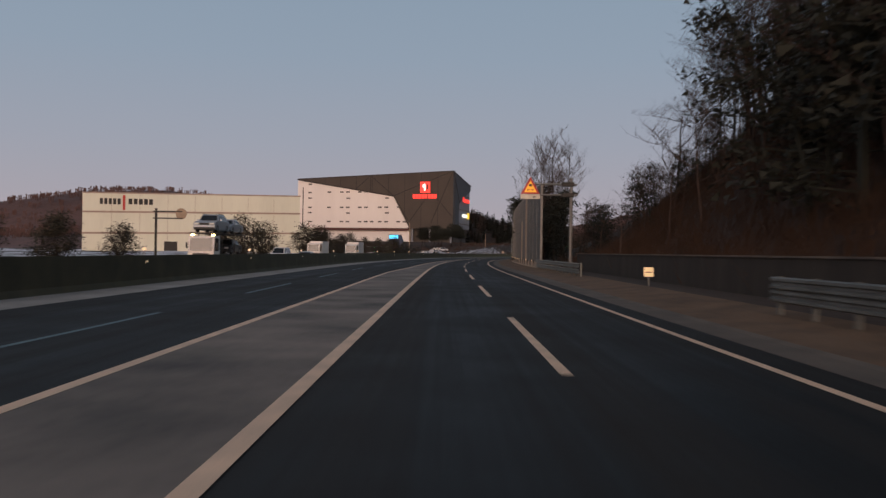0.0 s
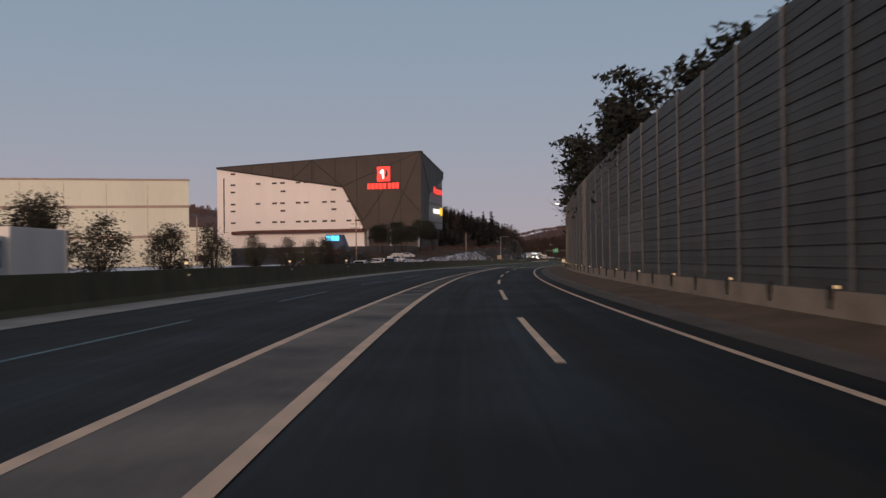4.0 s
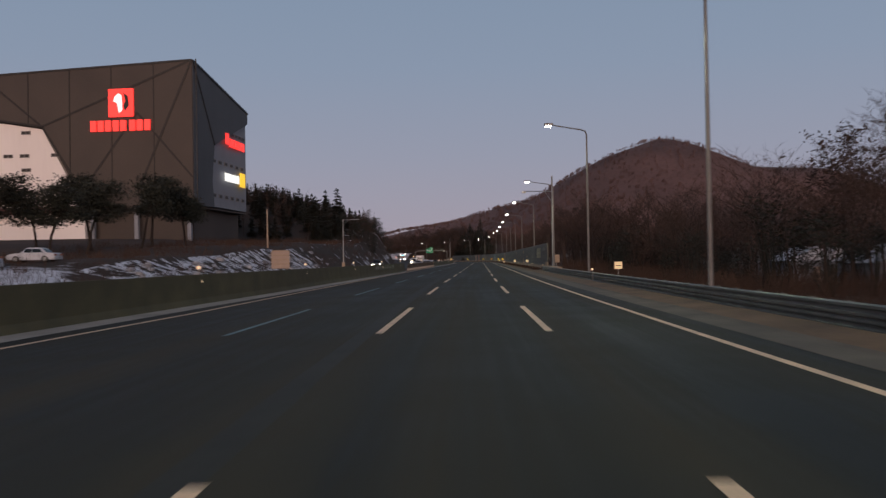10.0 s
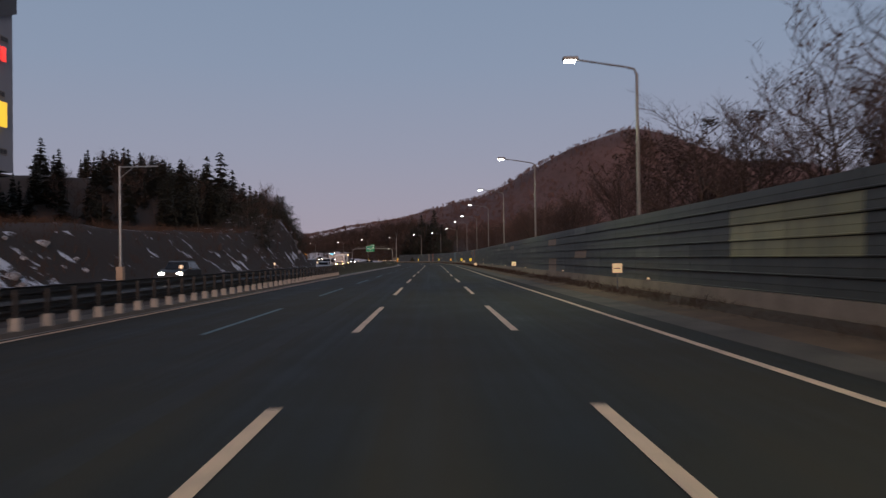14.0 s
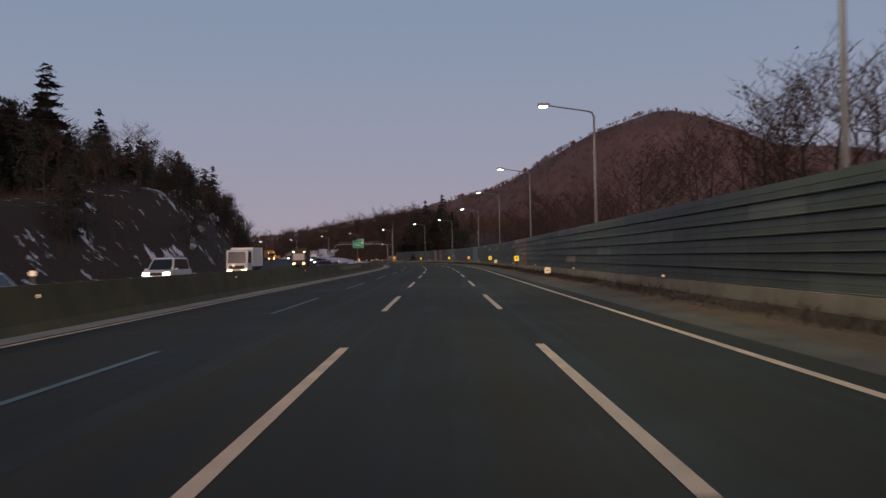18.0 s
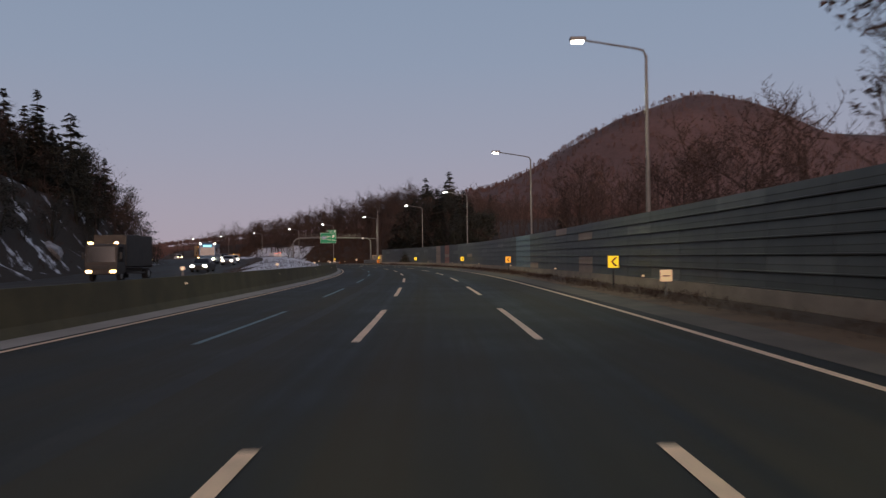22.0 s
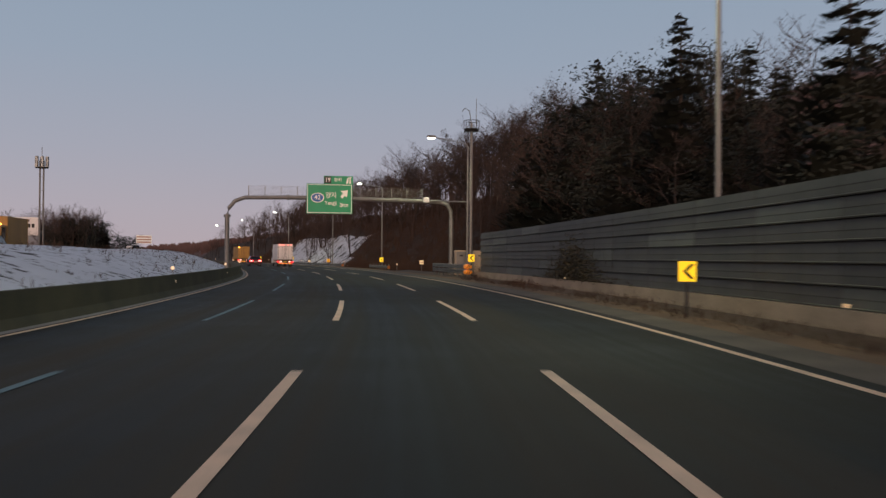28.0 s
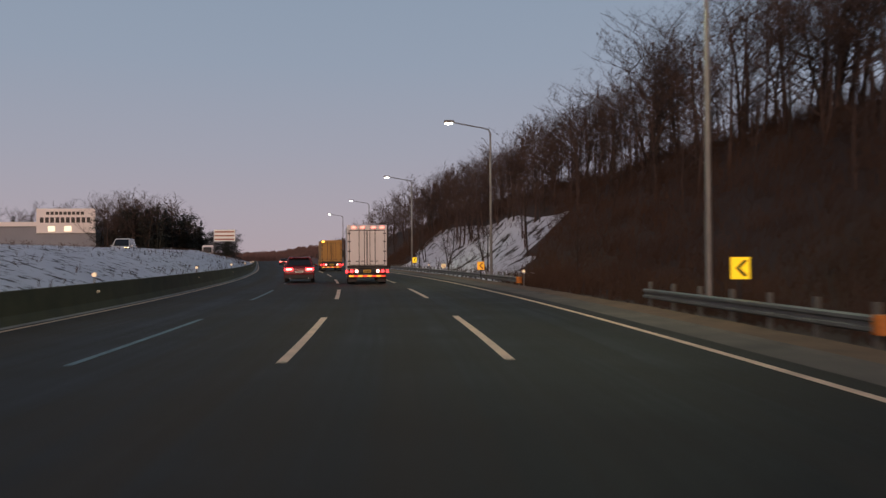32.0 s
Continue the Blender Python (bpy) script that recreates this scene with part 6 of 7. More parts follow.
thicket(CONIFERS, 12, 12, 750, 792, 16, 30, 7.5, 10, DARK_WOOD)
thicket(CONIFERS, 12, 12, 762, 778, 14.5, 19, 10, 12.5, DARK_WOOD)
thicket(THIN, 12, 40, 755, 800, 15, 30, 9, 12)
thicket(THIN, 12, 26, 16, 70, 19, 34, 10, 14)
thicket(DARK_FAR, 10, 14, 284, 316, -48, -39, 2.6, 4.2, DARK_WOOD)
thicket(THIN, 12, 20, 296, 350, -60, -42, 3.5, 5.5)
thicket(DARK_FAR, 10, 30, 676, 742, -60, -42, 7, 11, DARK_WOOD)
thicket(CONIFERS, 12, 30, 640, 735, -75, -46, 9, 14, DARK_WOOD)
thicket(THIN, 12, 30, 690, 750, -60, -41, 7, 10)
thicket(BUSH_FAR, 5, 60, 556, 742, -56, -38, 2.5, 4.5, DARK_WOOD)
for a, b, near in ((552, 600, -31), (600, 650, -35), (650, 742, -39)):
    thicket(DARK_FAR, 10, 16, a, b, near - 12, near, 4, 7, DARK_WOOD)
    thicket(THIN, 12, 16, a, b, near - 12, near - 1, 5, 8)
thicket(DARK_FAR, 10, 16, 1000, 1090, -32, -16, 6, 9, DARK_WOOD)
tagged(new("evergreen_wood", DARK_WOOD.mesh("evergreen_wood", NEEDLE)), "dark evergreen wood on the hills beside the road", "woods", kind="stuff")
tagged(new("thicket", FAR_TREES.mesh("thicket", TWIG)), "dense leafless brown thicket behind barriers and on slopes", "woods", kind="stuff")

# ---- brush and far woods, too many to count ----
rg = random.Random(8)
brush = Sticks()


def tuft(s, lat, h, n):
    p = plan(s, lat)
    p.z = height(s, lat)
    for _ in range(n):
        a = p + Vector((rg.uniform(-0.7, 0.7), rg.uniform(-0.7, 0.7), -0.1))
        b = a + Vector((rg.uniform(-0.45, 0.45), rg.uniform(-0.45, 0.45), rg.uniform(0.5, 1.1))) * h
        brush.blade(a, b, 0.02)
        if rg.random() < 0.6:
            c = a.lerp(b, 0.6)
            brush.blade(c, c + Vector((rg.uniform(-0.5, 0.5), rg.uniform(-0.5, 0.5), 0.4)) * h * 0.7, 0.012)


for _ in range(6000):
    s = rg.uniform(-10, 90)
    tuft(s, rg.uniform(12.6, 34), rg.uniform(0.8, 2.2), 9)
for _ in range(8000):
    s, lat = rg.uniform(770, 960), rg.uniform(10.5, 32)
    if 848 + (lat - 9) * 2.0 < s < 930 and lat < 23 and rg.random() < 0.96:
        continue
    tuft(s, lat, rg.uniform(0.7, 1.9), 9)
for _ in range(2600):
    tuft(rg.uniform(285, 400), rg.uniform(10.5, 34), rg.uniform(0.8, 2.2), 8)
for _ in range(4200):
    s = rg.uniform(392, 762)
    k = 0.5 + 0.5 * noise.noise(Vector((s * 0.12, 3, 3)))
    tuft(s, 8.38 + rg.uniform(-0.5, 0.22), rg.uniform(0.15, 0.25 + 0.55 * k), 8)
for _ in range(3000):
    s = rg.uniform(300, 740)
    tuft(s, opp_near(s) - rg.uniform(17, 45), rg.uniform(0.6, 1.6), 7)
for _ in range(900):
    s = rg.uniform(630, 960)
    tuft(s, rg.uniform(opp_near(s) + 1, foot(s) - 1.8), rg.uniform(0.15, 0.5), 5)
tagged(new("brush", brush.mesh("brush", BRUSH)), "dry brown brush and grass on verges and slopes", "brush", kind="stuff")

woods_mesh = Sticks()
for n_th in range(48000):
    s, la = rg.uniform(350, 1700), rg.choice((-1, 1, 1)) * rg.uniform(85, 900)
    if n_th > 40000:
        s, la = rg.uniform(1100, 1600), rg.uniform(-160, 120)
        if abs(la + 8) < 26 and s < 1260:
            continue
    if la > 0 and rg.random() < 0.3:
        s, la = rg.uniform(780, 1500), rg.uniform(60, 320)
    if n_th <= 40000 and s < 1090 and la < 0 and (la > -140 or (s < 560 and la > -260)):
        continue
    p = plan(s, la)
    p.z = height(s, la)
    if p.z < 5.0 and n_th <= 40000:
        continue
    h = rg.uniform(2.2, 4.6)
    for _ in range(6):
        mid = p + Vector((rg.uniform(-1.6, 1.6), rg.uniform(-1.6, 1.6), -0.2))
        tip = mid + Vector((rg.uniform(-0.6, 0.6), rg.uniform(-0.6, 0.6), h * rg.uniform(0.55, 1.05)))
        woods_mesh.blade(tip, mid.lerp(tip, rg.uniform(0.0, 0.3)), h * rg.uniform(0.05, 0.13))
        woods_mesh.blade(mid, tip, h * rg.uniform(0.03, 0.08))
tagged(new("far_woods", woods_mesh.mesh("far_woods", WOODS)), "leafless reddish-brown woods covering the far hills, with haze in their tint", "woods", kind="stuff")

# snow-capped rocks of the bank
ROCK = mat("snowy_rock", (0.42, 0.44, 0.48), (0.07, 0.065, 0.065), 0.85, scale=0.9, fine=5, bump=0.6, vary=0.2)
rock_shapes = []
for k in range(4):
    bm = bmesh.new()
    bmesh.ops.create_icosphere(bm, subdivisions=2, radius=1.0)
    for v in bm.verts:
        n = noise.noise(v.co * 1.3 + Vector((k * 7.0, 0, 0))) + 0.5 * noise.noise(v.co * 3.1 + Vector((0, k * 5.0, 0)))
        v.co *= 1 + 0.5 * n
        v.co.z *= 0.7
    me = bpy.data.meshes.new("rock")
    bm.to_mesh(me)
    bm.free()
    me.materials.append(ROCK)
    rock_shapes.append(me)
for i in range(76):
    if i < 60:
        s = 364 + 100 * rg.random() ** 1.6
        lat = opp_near(s) - rg.uniform(16.5, 22)
    else:
        s = rg.uniform(560, 715)
        lat = opp_near(s) - rg.uniform(18, 34)
    p = plan(s, lat)
    k = rg.uniform(0.2, 0.6) if i < 60 else rg.uniform(0.5, 1.35)
    ro = tagged(new("rock", rock_shapes[i % 4]), "dark rock with patches of snow on the bank", "rock", "rocks on the bank")
    ro.matrix_basis = Matrix.Translation((p.x, p.y, height(s, lat) + 0.1 * k)) @ pose(0, 0, 0, rg.uniform(-15, 15), rg.uniform(-15, 15), rg.uniform(0, 360)) @ Matrix.Diagonal((k * 1.3, k, k * 1.1, 1))

# dry creeper on the low barrier
creep = Sticks()
for _ in range(2600):
    s = rg.gauss(740, 2.2)
    z = 0.55 + abs(rg.gauss(0, 0.95)) * max(0.15, 1 - abs(s - 740) / 7)
    if z < 2.9:
        creep.leaf(at(s, 8.88 - rg.uniform(0, 0.12), z), 0.085, rg)
for _ in range(150):
    s, z = rg.gauss(740, 2.4), rg.uniform(0.5, 2.0)
    creep.blade(at(s, 8.9, z), at(s + rg.uniform(-0.8, 0.8), 8.87, z + rg.uniform(0.2, 0.9)), 0.012)
tagged(new("creeper", creep.mesh("creeper", BUSH_LEAF)), "dark dry creeper climbing the low noise barrier", "creeper")

# ---- vehicles ----
def shell(outline, x0, x1, bevel=0.05, top_in=0.0, z_in=0.0):
    """A body with that side outline in y and z; above z_in it leans inwards by top_in in all."""
    bm = bmesh.new()
    n = len(outline)
    z_top = max(z for y, z in outline)

    def lean(z):
        return top_in * max(0.0, (z - z_in) / max(0.01, z_top - z_in)) if top_in else 0.0
    a = [bm.verts.new((x0 + lean(z), y, z)) for y, z in outline]
    b = [bm.verts.new((x1 - lean(z), y, z)) for y, z in outline]
    bm.faces.new(a)
    bm.faces.new(b[::-1])
    for i in range(n):
        bm.faces.new((a[i], b[i], b[(i + 1) % n], a[(i + 1) % n]))
    bmesh.ops.recalc_face_normals(bm, faces=bm.faces)
    if bevel:
        bmesh.ops.bevel(bm, geom=bm.edges[:], offset=bevel, segments=2, affect="EDGES", profile=0.5)
    return bm


def slab(corners, thick=0.012):
    """A thin pane over four corners."""
    bm = bmesh.new()
    c = [Vector(p) for p in corners]
    nrm = (c[1] - c[0]).cross(c[3] - c[0]).normalized() * thick
    f = [bm.verts.new(p + nrm) for p in c]
    k = [bm.verts.new(p - nrm) for p in c]
    bm.faces.new(f)
    bm.faces.new(k[::-1])
    for i in range(4):
        bm.faces.new((f[i], k[i], k[(i + 1) % 4], f[(i + 1) % 4]))
    return bm


TYRE = mat("tyre_rubber", (0.014, 0.014, 0.014), (0.022, 0.021, 0.020), 0.9, scale=6, fine=40)
GLASS_DARK = mat("dark_car_glass", (0.010, 0.011, 0.013), (0.014, 0.015, 0.017), 0.12, spec=0.6, bump=0)
TRIM = mat("black_plastic_trim", (0.018, 0.018, 0.018), (0.028, 0.027, 0.026), 0.6, scale=4, fine=30)
CAR_RED = mat("maroon_car_paint", (0.17, 0.012, 0.016), (0.14, 0.010, 0.014), 0.25, 0.2, scale=1, fine=20, bump=0.0, spec=0.6)
CAR_SILVER = mat("silver_car_paint", (0.34, 0.36, 0.39), (0.30, 0.32, 0.35), 0.3, 0.4, scale=1, fine=20, bump=0.0)
CAR_DARK = mat("dark_grey_car_paint", (0.030, 0.032, 0.037), (0.025, 0.027, 0.031), 0.3, 0.3, scale=1, fine=20, bump=0.0)
CAR_WHITE = mat("white_car_paint", (0.62, 0.61, 0.60), (0.54, 0.53, 0.52), 0.35, scale=1, fine=20, bump=0.0)
CAR_SNOW = mat("snow_covered_paint", (0.66, 0.67, 0.71), (0.32, 0.33, 0.36), 0.8, scale=1.2, fine=8, bump=0.4)
TRUCK_BODY = mat("white_truck_body", (0.80, 0.74, 0.70), (0.68, 0.63, 0.59), 0.5, scale=0.8, fine=12, bump=0.03, streak=True)
TRUCK_YELLOW = mat("ochre_truck_body", (0.44, 0.23, 0.05), (0.34, 0.17, 0.04), 0.5, scale=0.8, fine=12, bump=0.03, streak=True)
ROOF_DARK = mat("dirty_steel", (0.055, 0.05, 0.046), (0.035, 0.032, 0.03), 0.6, 0.4, scale=2, fine=14)
PLATE = mat("number_plate", (0.66, 0.66, 0.62), (0.60, 0.60, 0.56), 0.5, bump=0)
PLATE_YELLOW = mat("yellow_plate", (0.72, 0.42, 0.05), None, 0.5, bump=0)
TAIL = lit("tail_light", (1.0, 0.030, 0.035), 5.0)
TAIL_CORE = lit("tail_light_core", (1.0, 0.42, 0.36), 4.5)
MARKER = lit("red_marker_light", (1.0, 0.16, 0.12), 4.0)
HEAD = lit("headlight", (1.0, 0.86, 0.62), 30.0)
HEAD_WARM = lit("warm_headlight", (1.0, 0.58, 0.22), 14.0)
AMBER_LAMP = lit("amber_lamp", (1.0, 0.40, 0.05), 5.0)
CYAN_BOARD = lit("cyan_bus_board", (0.25, 0.80, 1.0), 1.6)
# hazard tape is no lamp: its emission imitates headlights on reflective tape
HAZARD = lit("reflex_glow_yellow_tape", (1.0, 0.52, 0.05), 0.7)
HAZARD_RED = lit("reflex_glow_red_tape", (1.0, 0.08, 0.04), 0.5)


def wheel(root, x, y, r, w):
    wh = part("wheel", tube(bmesh.new(), [(-w / 2, 0, 0), (-w / 2 + 0.03, 0, 0), (w / 2 - 0.03, 0, 0), (w / 2, 0, 0)], [r * 0.93, r, r, r * 0.93], 20), TYRE, root)
    wh.location = (x, y, r)
    sg = 1 if x > 0 else -1
    part("rim", tube(bmesh.new(), [(sg * (w / 2 - 0.04), 0, 0), (sg * (w / 2 + 0.006), 0, 0)], [r * 0.66, r * 0.6], 14), STEEL, wh, "steel rim")
    return wh


def car(m, paint, label, category="car", kind="sedan", tail=False, head=None, group="cars on the expressway", plate=True):
    """A car that points along y; its rear end lies at y = -half its length."""
    L, W, H, belt, bonnet = {"sedan": (4.7, 1.84, 1.45, 0.92, 0.86), "suv": (4.85, 1.95, 1.70, 1.08, 1.02), "van": (4.9, 1.92, 1.95, 1.10, 1.12)}[kind]
    h, w, r = L / 2, W / 2, 0.33 if kind == "sedan" else 0.37
    root = thing("car", m, label, category, group)
    fw, rw = h - 0.92, -h + 0.95

    def arch(c):
        return [(c + (r + 0.07) * math.cos(a), 0.22 + (r + 0.1) * math.sin(a)) for a in (0.15, 0.8, 1.57, 2.34, 3.0)]
    low = [(h - 0.05, 0.30), (h, 0.55), (h - 0.1, bonnet - 0.14), (h - 0.5, bonnet), (h - 1.25, belt), (-h + 0.25, belt), (-h + 0.03, belt - 0.12),
           (-h, 0.62), (-h + 0.06, 0.28)] + [(rw - r - 0.09, 0.24)] + arch(rw)[::-1] + [(rw + r + 0.09, 0.22), (fw - r - 0.09, 0.22)] + arch(fw)[::-1] + [(fw + r + 0.09, 0.24)]
    part("body", shell(low, -w, w, 0.035), paint, root)
    rt, ft = {"sedan": (-0.95, 0.45), "suv": (-1.55, 0.55), "van": (-2.2, 0.75)}[kind]
    rb, fb = -h + (0.75 if kind == "sedan" else 0.22), h - (1.3 if kind != "van" else 0.75)
    cabin = [(fb, belt - 0.03), (ft, H - 0.03), (ft - 0.35, H), (rt + 0.2, H - 0.01), (rt, H - 0.06), (rb, belt - 0.03)]
    part("cabin", shell(cabin, -w + 0.07, w - 0.07, 0.03, 0.2, belt), paint, root)

    def pt(y, z, off):
        return Vector(((w - 0.07 - 0.2 * (z - belt) / (H - belt)) * off, y, z))
    zl, zh = belt + 0.04, H - 0.12

    def mix(a, b, z):
        return a + (b - a) * (z - belt + 0.03) / (H - 0.03 - belt + 0.03)
    part("windscreen", slab([pt(mix(fb, ft, zl) + 0.012, zl, -0.88), pt(mix(fb, ft, zl) + 0.012, zl, 0.88), pt(mix(fb, ft, zh) + 0.012, zh, 0.88), pt(mix(fb, ft, zh) + 0.012, zh, -0.88)]), GLASS_DARK, root)
    zr = H - 0.14
    rear = lambda z: rb + (rt - rb) * (z - belt + 0.03) / (H - 0.06 - belt + 0.03) - 0.03
    part("rear_window", slab([pt(rear(zl), zl, -0.86), pt(rear(zr), zr, -0.86), pt(rear(zr), zr, 0.86), pt(rear(zl), zl, 0.86)]), GLASS_DARK, root)
    for sg in (-1, 1):
        ya, yb, ym = mix(fb, ft, zl) - 0.25, rear(zl) + 0.3, -0.1
        yc, yd = mix(fb, ft, zh) - 0.12, rear(zh) + 0.22
        o = Vector((0.012 * sg, 0, 0))
        part("side_window", slab([pt(ya, zl, sg) + o, pt(ym + 0.03, zl, sg) + o, pt(ym + 0.03, zh, sg) + o, pt(yc, zh, sg) + o]), GLASS_DARK, root)
        part("side_window", slab([pt(ym - 0.03, zl, sg) + o, pt(yb, zl, sg) + o, pt(yd, zh, sg) + o, pt(ym - 0.03, zh, sg) + o]), GLASS_DARK, root)
        part("mirror", boxes((sg * (w + 0.07) - 0.09, sg * (w + 0.07) + 0.09, ya - 0.12, ya + 0.02, belt - 0.02, belt + 0.14), bevel=0.03), paint, root)
        for y in (fw, rw):
            wheel(root, sg * (w - 0.12), y, r, 0.23)
        zt = belt - 0.2 if kind != "van" else belt
        tl = part("tail_light", boxes((sg * (w - 0.3) - 0.28, sg * (w - 0.3) + 0.28, -h - 0.012, -h + 0.2, zt - 0.09, zt + 0.1), bevel=0.03), TAIL if tail else PANEL_RED, root, "lit red tail light" if tail else "")
        if tail:
            part("lamp_core", boxes((sg * (w - 0.32) - 0.17, sg * (w - 0.32) + 0.17, -h - 0.022, -h - 0.008, zt - 0.045, zt + 0.05), bevel=0.006), TAIL_CORE, tl)
        part("headlight", boxes((sg * (w - 0.3) - 0.2, sg * (w - 0.3) + 0.2, h - 0.2, h + 0.012, bonnet - 0.32, bonnet - 0.14), bevel=0.03), head or PLATE, root, "lit headlight" if head else "")
        part("reflector", boxes((sg * (w - 0.25) - 0.12, sg * (w - 0.25) + 0.12, -h - 0.005, -h + 0.1, 0.42, 0.48)), PANEL_RED, root)
    part("bumper", boxes((-w + 0.04, w - 0.04, -h - 0.05, -h + 0.25, 0.26, 0.54), bevel=0.05), TRIM if kind == "suv" else paint, root)
    part("bumper", boxes((-w + 0.06, w - 0.06, h - 0.25, h + 0.04, 0.24, 0.46), bevel=0.05), TRIM, root)
    part("grille", boxes((-0.45, 0.45, h - 0.12, h + 0.01, bonnet - 0.34, bonnet - 0.16), bevel=0.02), TRIM, root)
    if plate:
        np_ = part("plate", boxes((-0.26, 0.26, -h - 0.035, -h + 0.02, 0.66, 0.78), bevel=0.006), PLATE, root)
        part("plate_bar", boxes((-0.2, 0.2, -h - 0.04, -h - 0.034, 0.70, 0.74)), TRIM, np_)
    if kind == "suv":
        part("spoiler", boxes((-w + 0.32, w - 0.32, rt - 0.22, rt + 0.1, H - 0.09, H - 0.03), bevel=0.02), paint, root)
        for sg in (-1, 1):
            part("roof_rail", boxes((sg * 0.68 - 0.02, sg * 0.68 + 0.02, -1.4, 0.4, H, H + 0.05), bevel=0.01), TRIM, root)
            part("exhaust", tube(bmesh.new(), [(sg * 0.6, -h - 0.06, 0.3), (sg * 0.6, -h + 0.1, 0.3)], 0.045, 10), STEEL, root)
    return root


def truck(m, box_paint, cab_paint, label, length=8.5, width=2.42, top=3.62, head=None, tail=False, beacon=None, group="trucks on the expressway", doors=True, load=True, markers=True):
    """A box truck that points along y; the rear of the box lies at y = 0."""
    root = thing("truck", m, label, "truck", group)
    w, f, cab_y = width / 2, 1.08, length - 1.95
    if load:
        part("cargo_box", boxes((-w + 0.03, w - 0.03, 0.06, cab_y - 0.15, f, top - 0.03), bevel=0.02), box_paint, root)
        for x in (-w, w - 0.1):
            part("corner_post", boxes((x, x + 0.1, 0, 0.12, f, top), bevel=0.012), box_paint, root)
        part("header", boxes((-w + 0.1, w - 0.1, 0, 0.12, top - 0.3, top), bevel=0.012), box_paint, root)
        part("sill", boxes((-w, w, -0.02, 0.14, f - 0.12, f + 0.05), bevel=0.015), ROOF_DARK, root)
    if doors and load:
        for sg in (-1, 1):
            x0, x1 = (-w + 0.12, -0.012) if sg < 0 else (0.012, w - 0.12)
            d = part("door", boxes((x0, x1, 0.0, 0.055, f + 0.07, top - 0.32), bevel=0.012), box_paint, root)
            part("door_seal", boxes((x0, x1, -0.004, 0.0, f + 0.07, f + 0.1), (x0, x1, -0.004, 0.0, top - 0.35, top - 0.32), (x0, x0 + 0.025, -0.004, 0.0, f + 0.1, top - 0.35), (x1 - 0.025, x1, -0.004, 0.0, f + 0.1, top - 0.35)), ROOF_DARK, d)
            for fx in (0.14, 0.46):
                x = sg * (0.03 + fx)
                part("lock_rod", tube(bmesh.new(), [(x, -0.03, f + 0.02), (x, -0.03, top - 0.2)], 0.018, 6), ROOF_DARK, d)
                part("handle", boxes((x - 0.02, x + 0.2 * sg if sg > 0 else x + 0.02, -0.05, -0.02, f + 0.3, f + 0.34) if sg > 0 else (x - 0.2, x + 0.02, -0.05, -0.02, f + 0.3, f + 0.34)), ROOF_DARK, d)
            for z in (f + 0.3, f + 0.9, f + 1.5, f + 2.0):
                part("hinge", boxes((sg * (w - 0.12) - 0.09, sg * (w - 0.12) + 0.09, -0.015, 0.0, z, z + 0.06)), ROOF_DARK, d)
    part("chassis", boxes((-0.45, 0.45, 0.1, length - 0.3, 0.62, 0.92), bevel=0.02), ROOF_DARK, root)
    part("underrun_bar", boxes((-w + 0.05, w - 0.05, -0.06, 0.06, 0.42, 0.56), bevel=0.02), ROOF_DARK, root)
    if tail:
        for k in range(8):
            x = -w + 0.1 + k * (2 * w - 0.2) / 8
            part("tape", boxes((x, x + (2 * w - 0.2) / 8, -0.068, -0.06, 0.44, 0.545)), HAZARD if k % 2 == 0 else HAZARD_RED, root)
        for x in (-0.93, -0.4, 0.28, 0.8) if markers else ():
            part("marker_light", boxes((x, x + 0.24, -0.03, 0.02, top - 0.2, top - 0.09), bevel=0.012), MARKER, root, "lit red marker light")
        for sg in (-1, 1):
            for k in range(2):
                x = sg * (w - 0.26 - 0.3 * k)
                part("tail_light", tube(bmesh.new(), [(x, -0.05, 0.79), (x, 0.06, 0.79)], 0.105, 14), TAIL_CORE if k else TAIL, root, "lit red tail light")
            part("side_light", boxes((sg * (w + 0.03) - 0.07, sg * (w + 0.03) + 0.07, -0.03, 0.1, 0.68, 0.86), bevel=0.02), TAIL, root)
        pl = part("plate", boxes((-0.24, 0.24, -0.05, 0.0, 0.7, 0.88), bevel=0.01), PLATE_YELLOW, root, "yellow plate")
        part("plate_bar", boxes((-0.18, 0.18, -0.055, -0.05, 0.76, 0.82)), TRIM, pl)
        part("light_bar", boxes((-w + 0.08, w - 0.08, 0.0, 0.05, 0.66, 0.94), bevel=0.01), ROOF_DARK, root)
    for sg in (-1, 1):
        part("mudflap", boxes((sg * (w - 0.32) - 0.26, sg * (w - 0.32) + 0.26, 0.32, 0.345, 0.12, 0.66)), TRIM, root)
        for y in (1.1, cab_y + 0.75):
            wheel(root, sg * (w - 0.24), y, 0.44, 0.46 if y < 2 else 0.26)
        part("side_guard", boxes((sg * (w - 0.06) - 0.02, sg * (w - 0.06) + 0.02, 2.0, cab_y - 0.3, 0.5, 0.62)), ROOF_DARK, root)
        part("headlight", boxes((sg * (w - 0.36) - 0.2, sg * (w - 0.36) + 0.2, length - 0.06, length + 0.02, 0.64, 0.84), bevel=0.03), head or PLATE, root, "lit headlight" if head else "")
        part("mirror", boxes((sg * (w + 0.12) - 0.08, sg * (w + 0.12) + 0.08, length - 0.35, length - 0.25, 1.65, 2.15), bevel=0.02), TRIM, root)
    hc = min(top - 0.25, 2.75)
    part("cab", shell([(cab_y, 0.55), (length - 0.05, 0.5), (length, 1.35), (length - 0.22, hc - 0.1), (length - 0.45, hc), (cab_y, hc)], -w + 0.06, w - 0.06, 0.06), cab_paint, root)
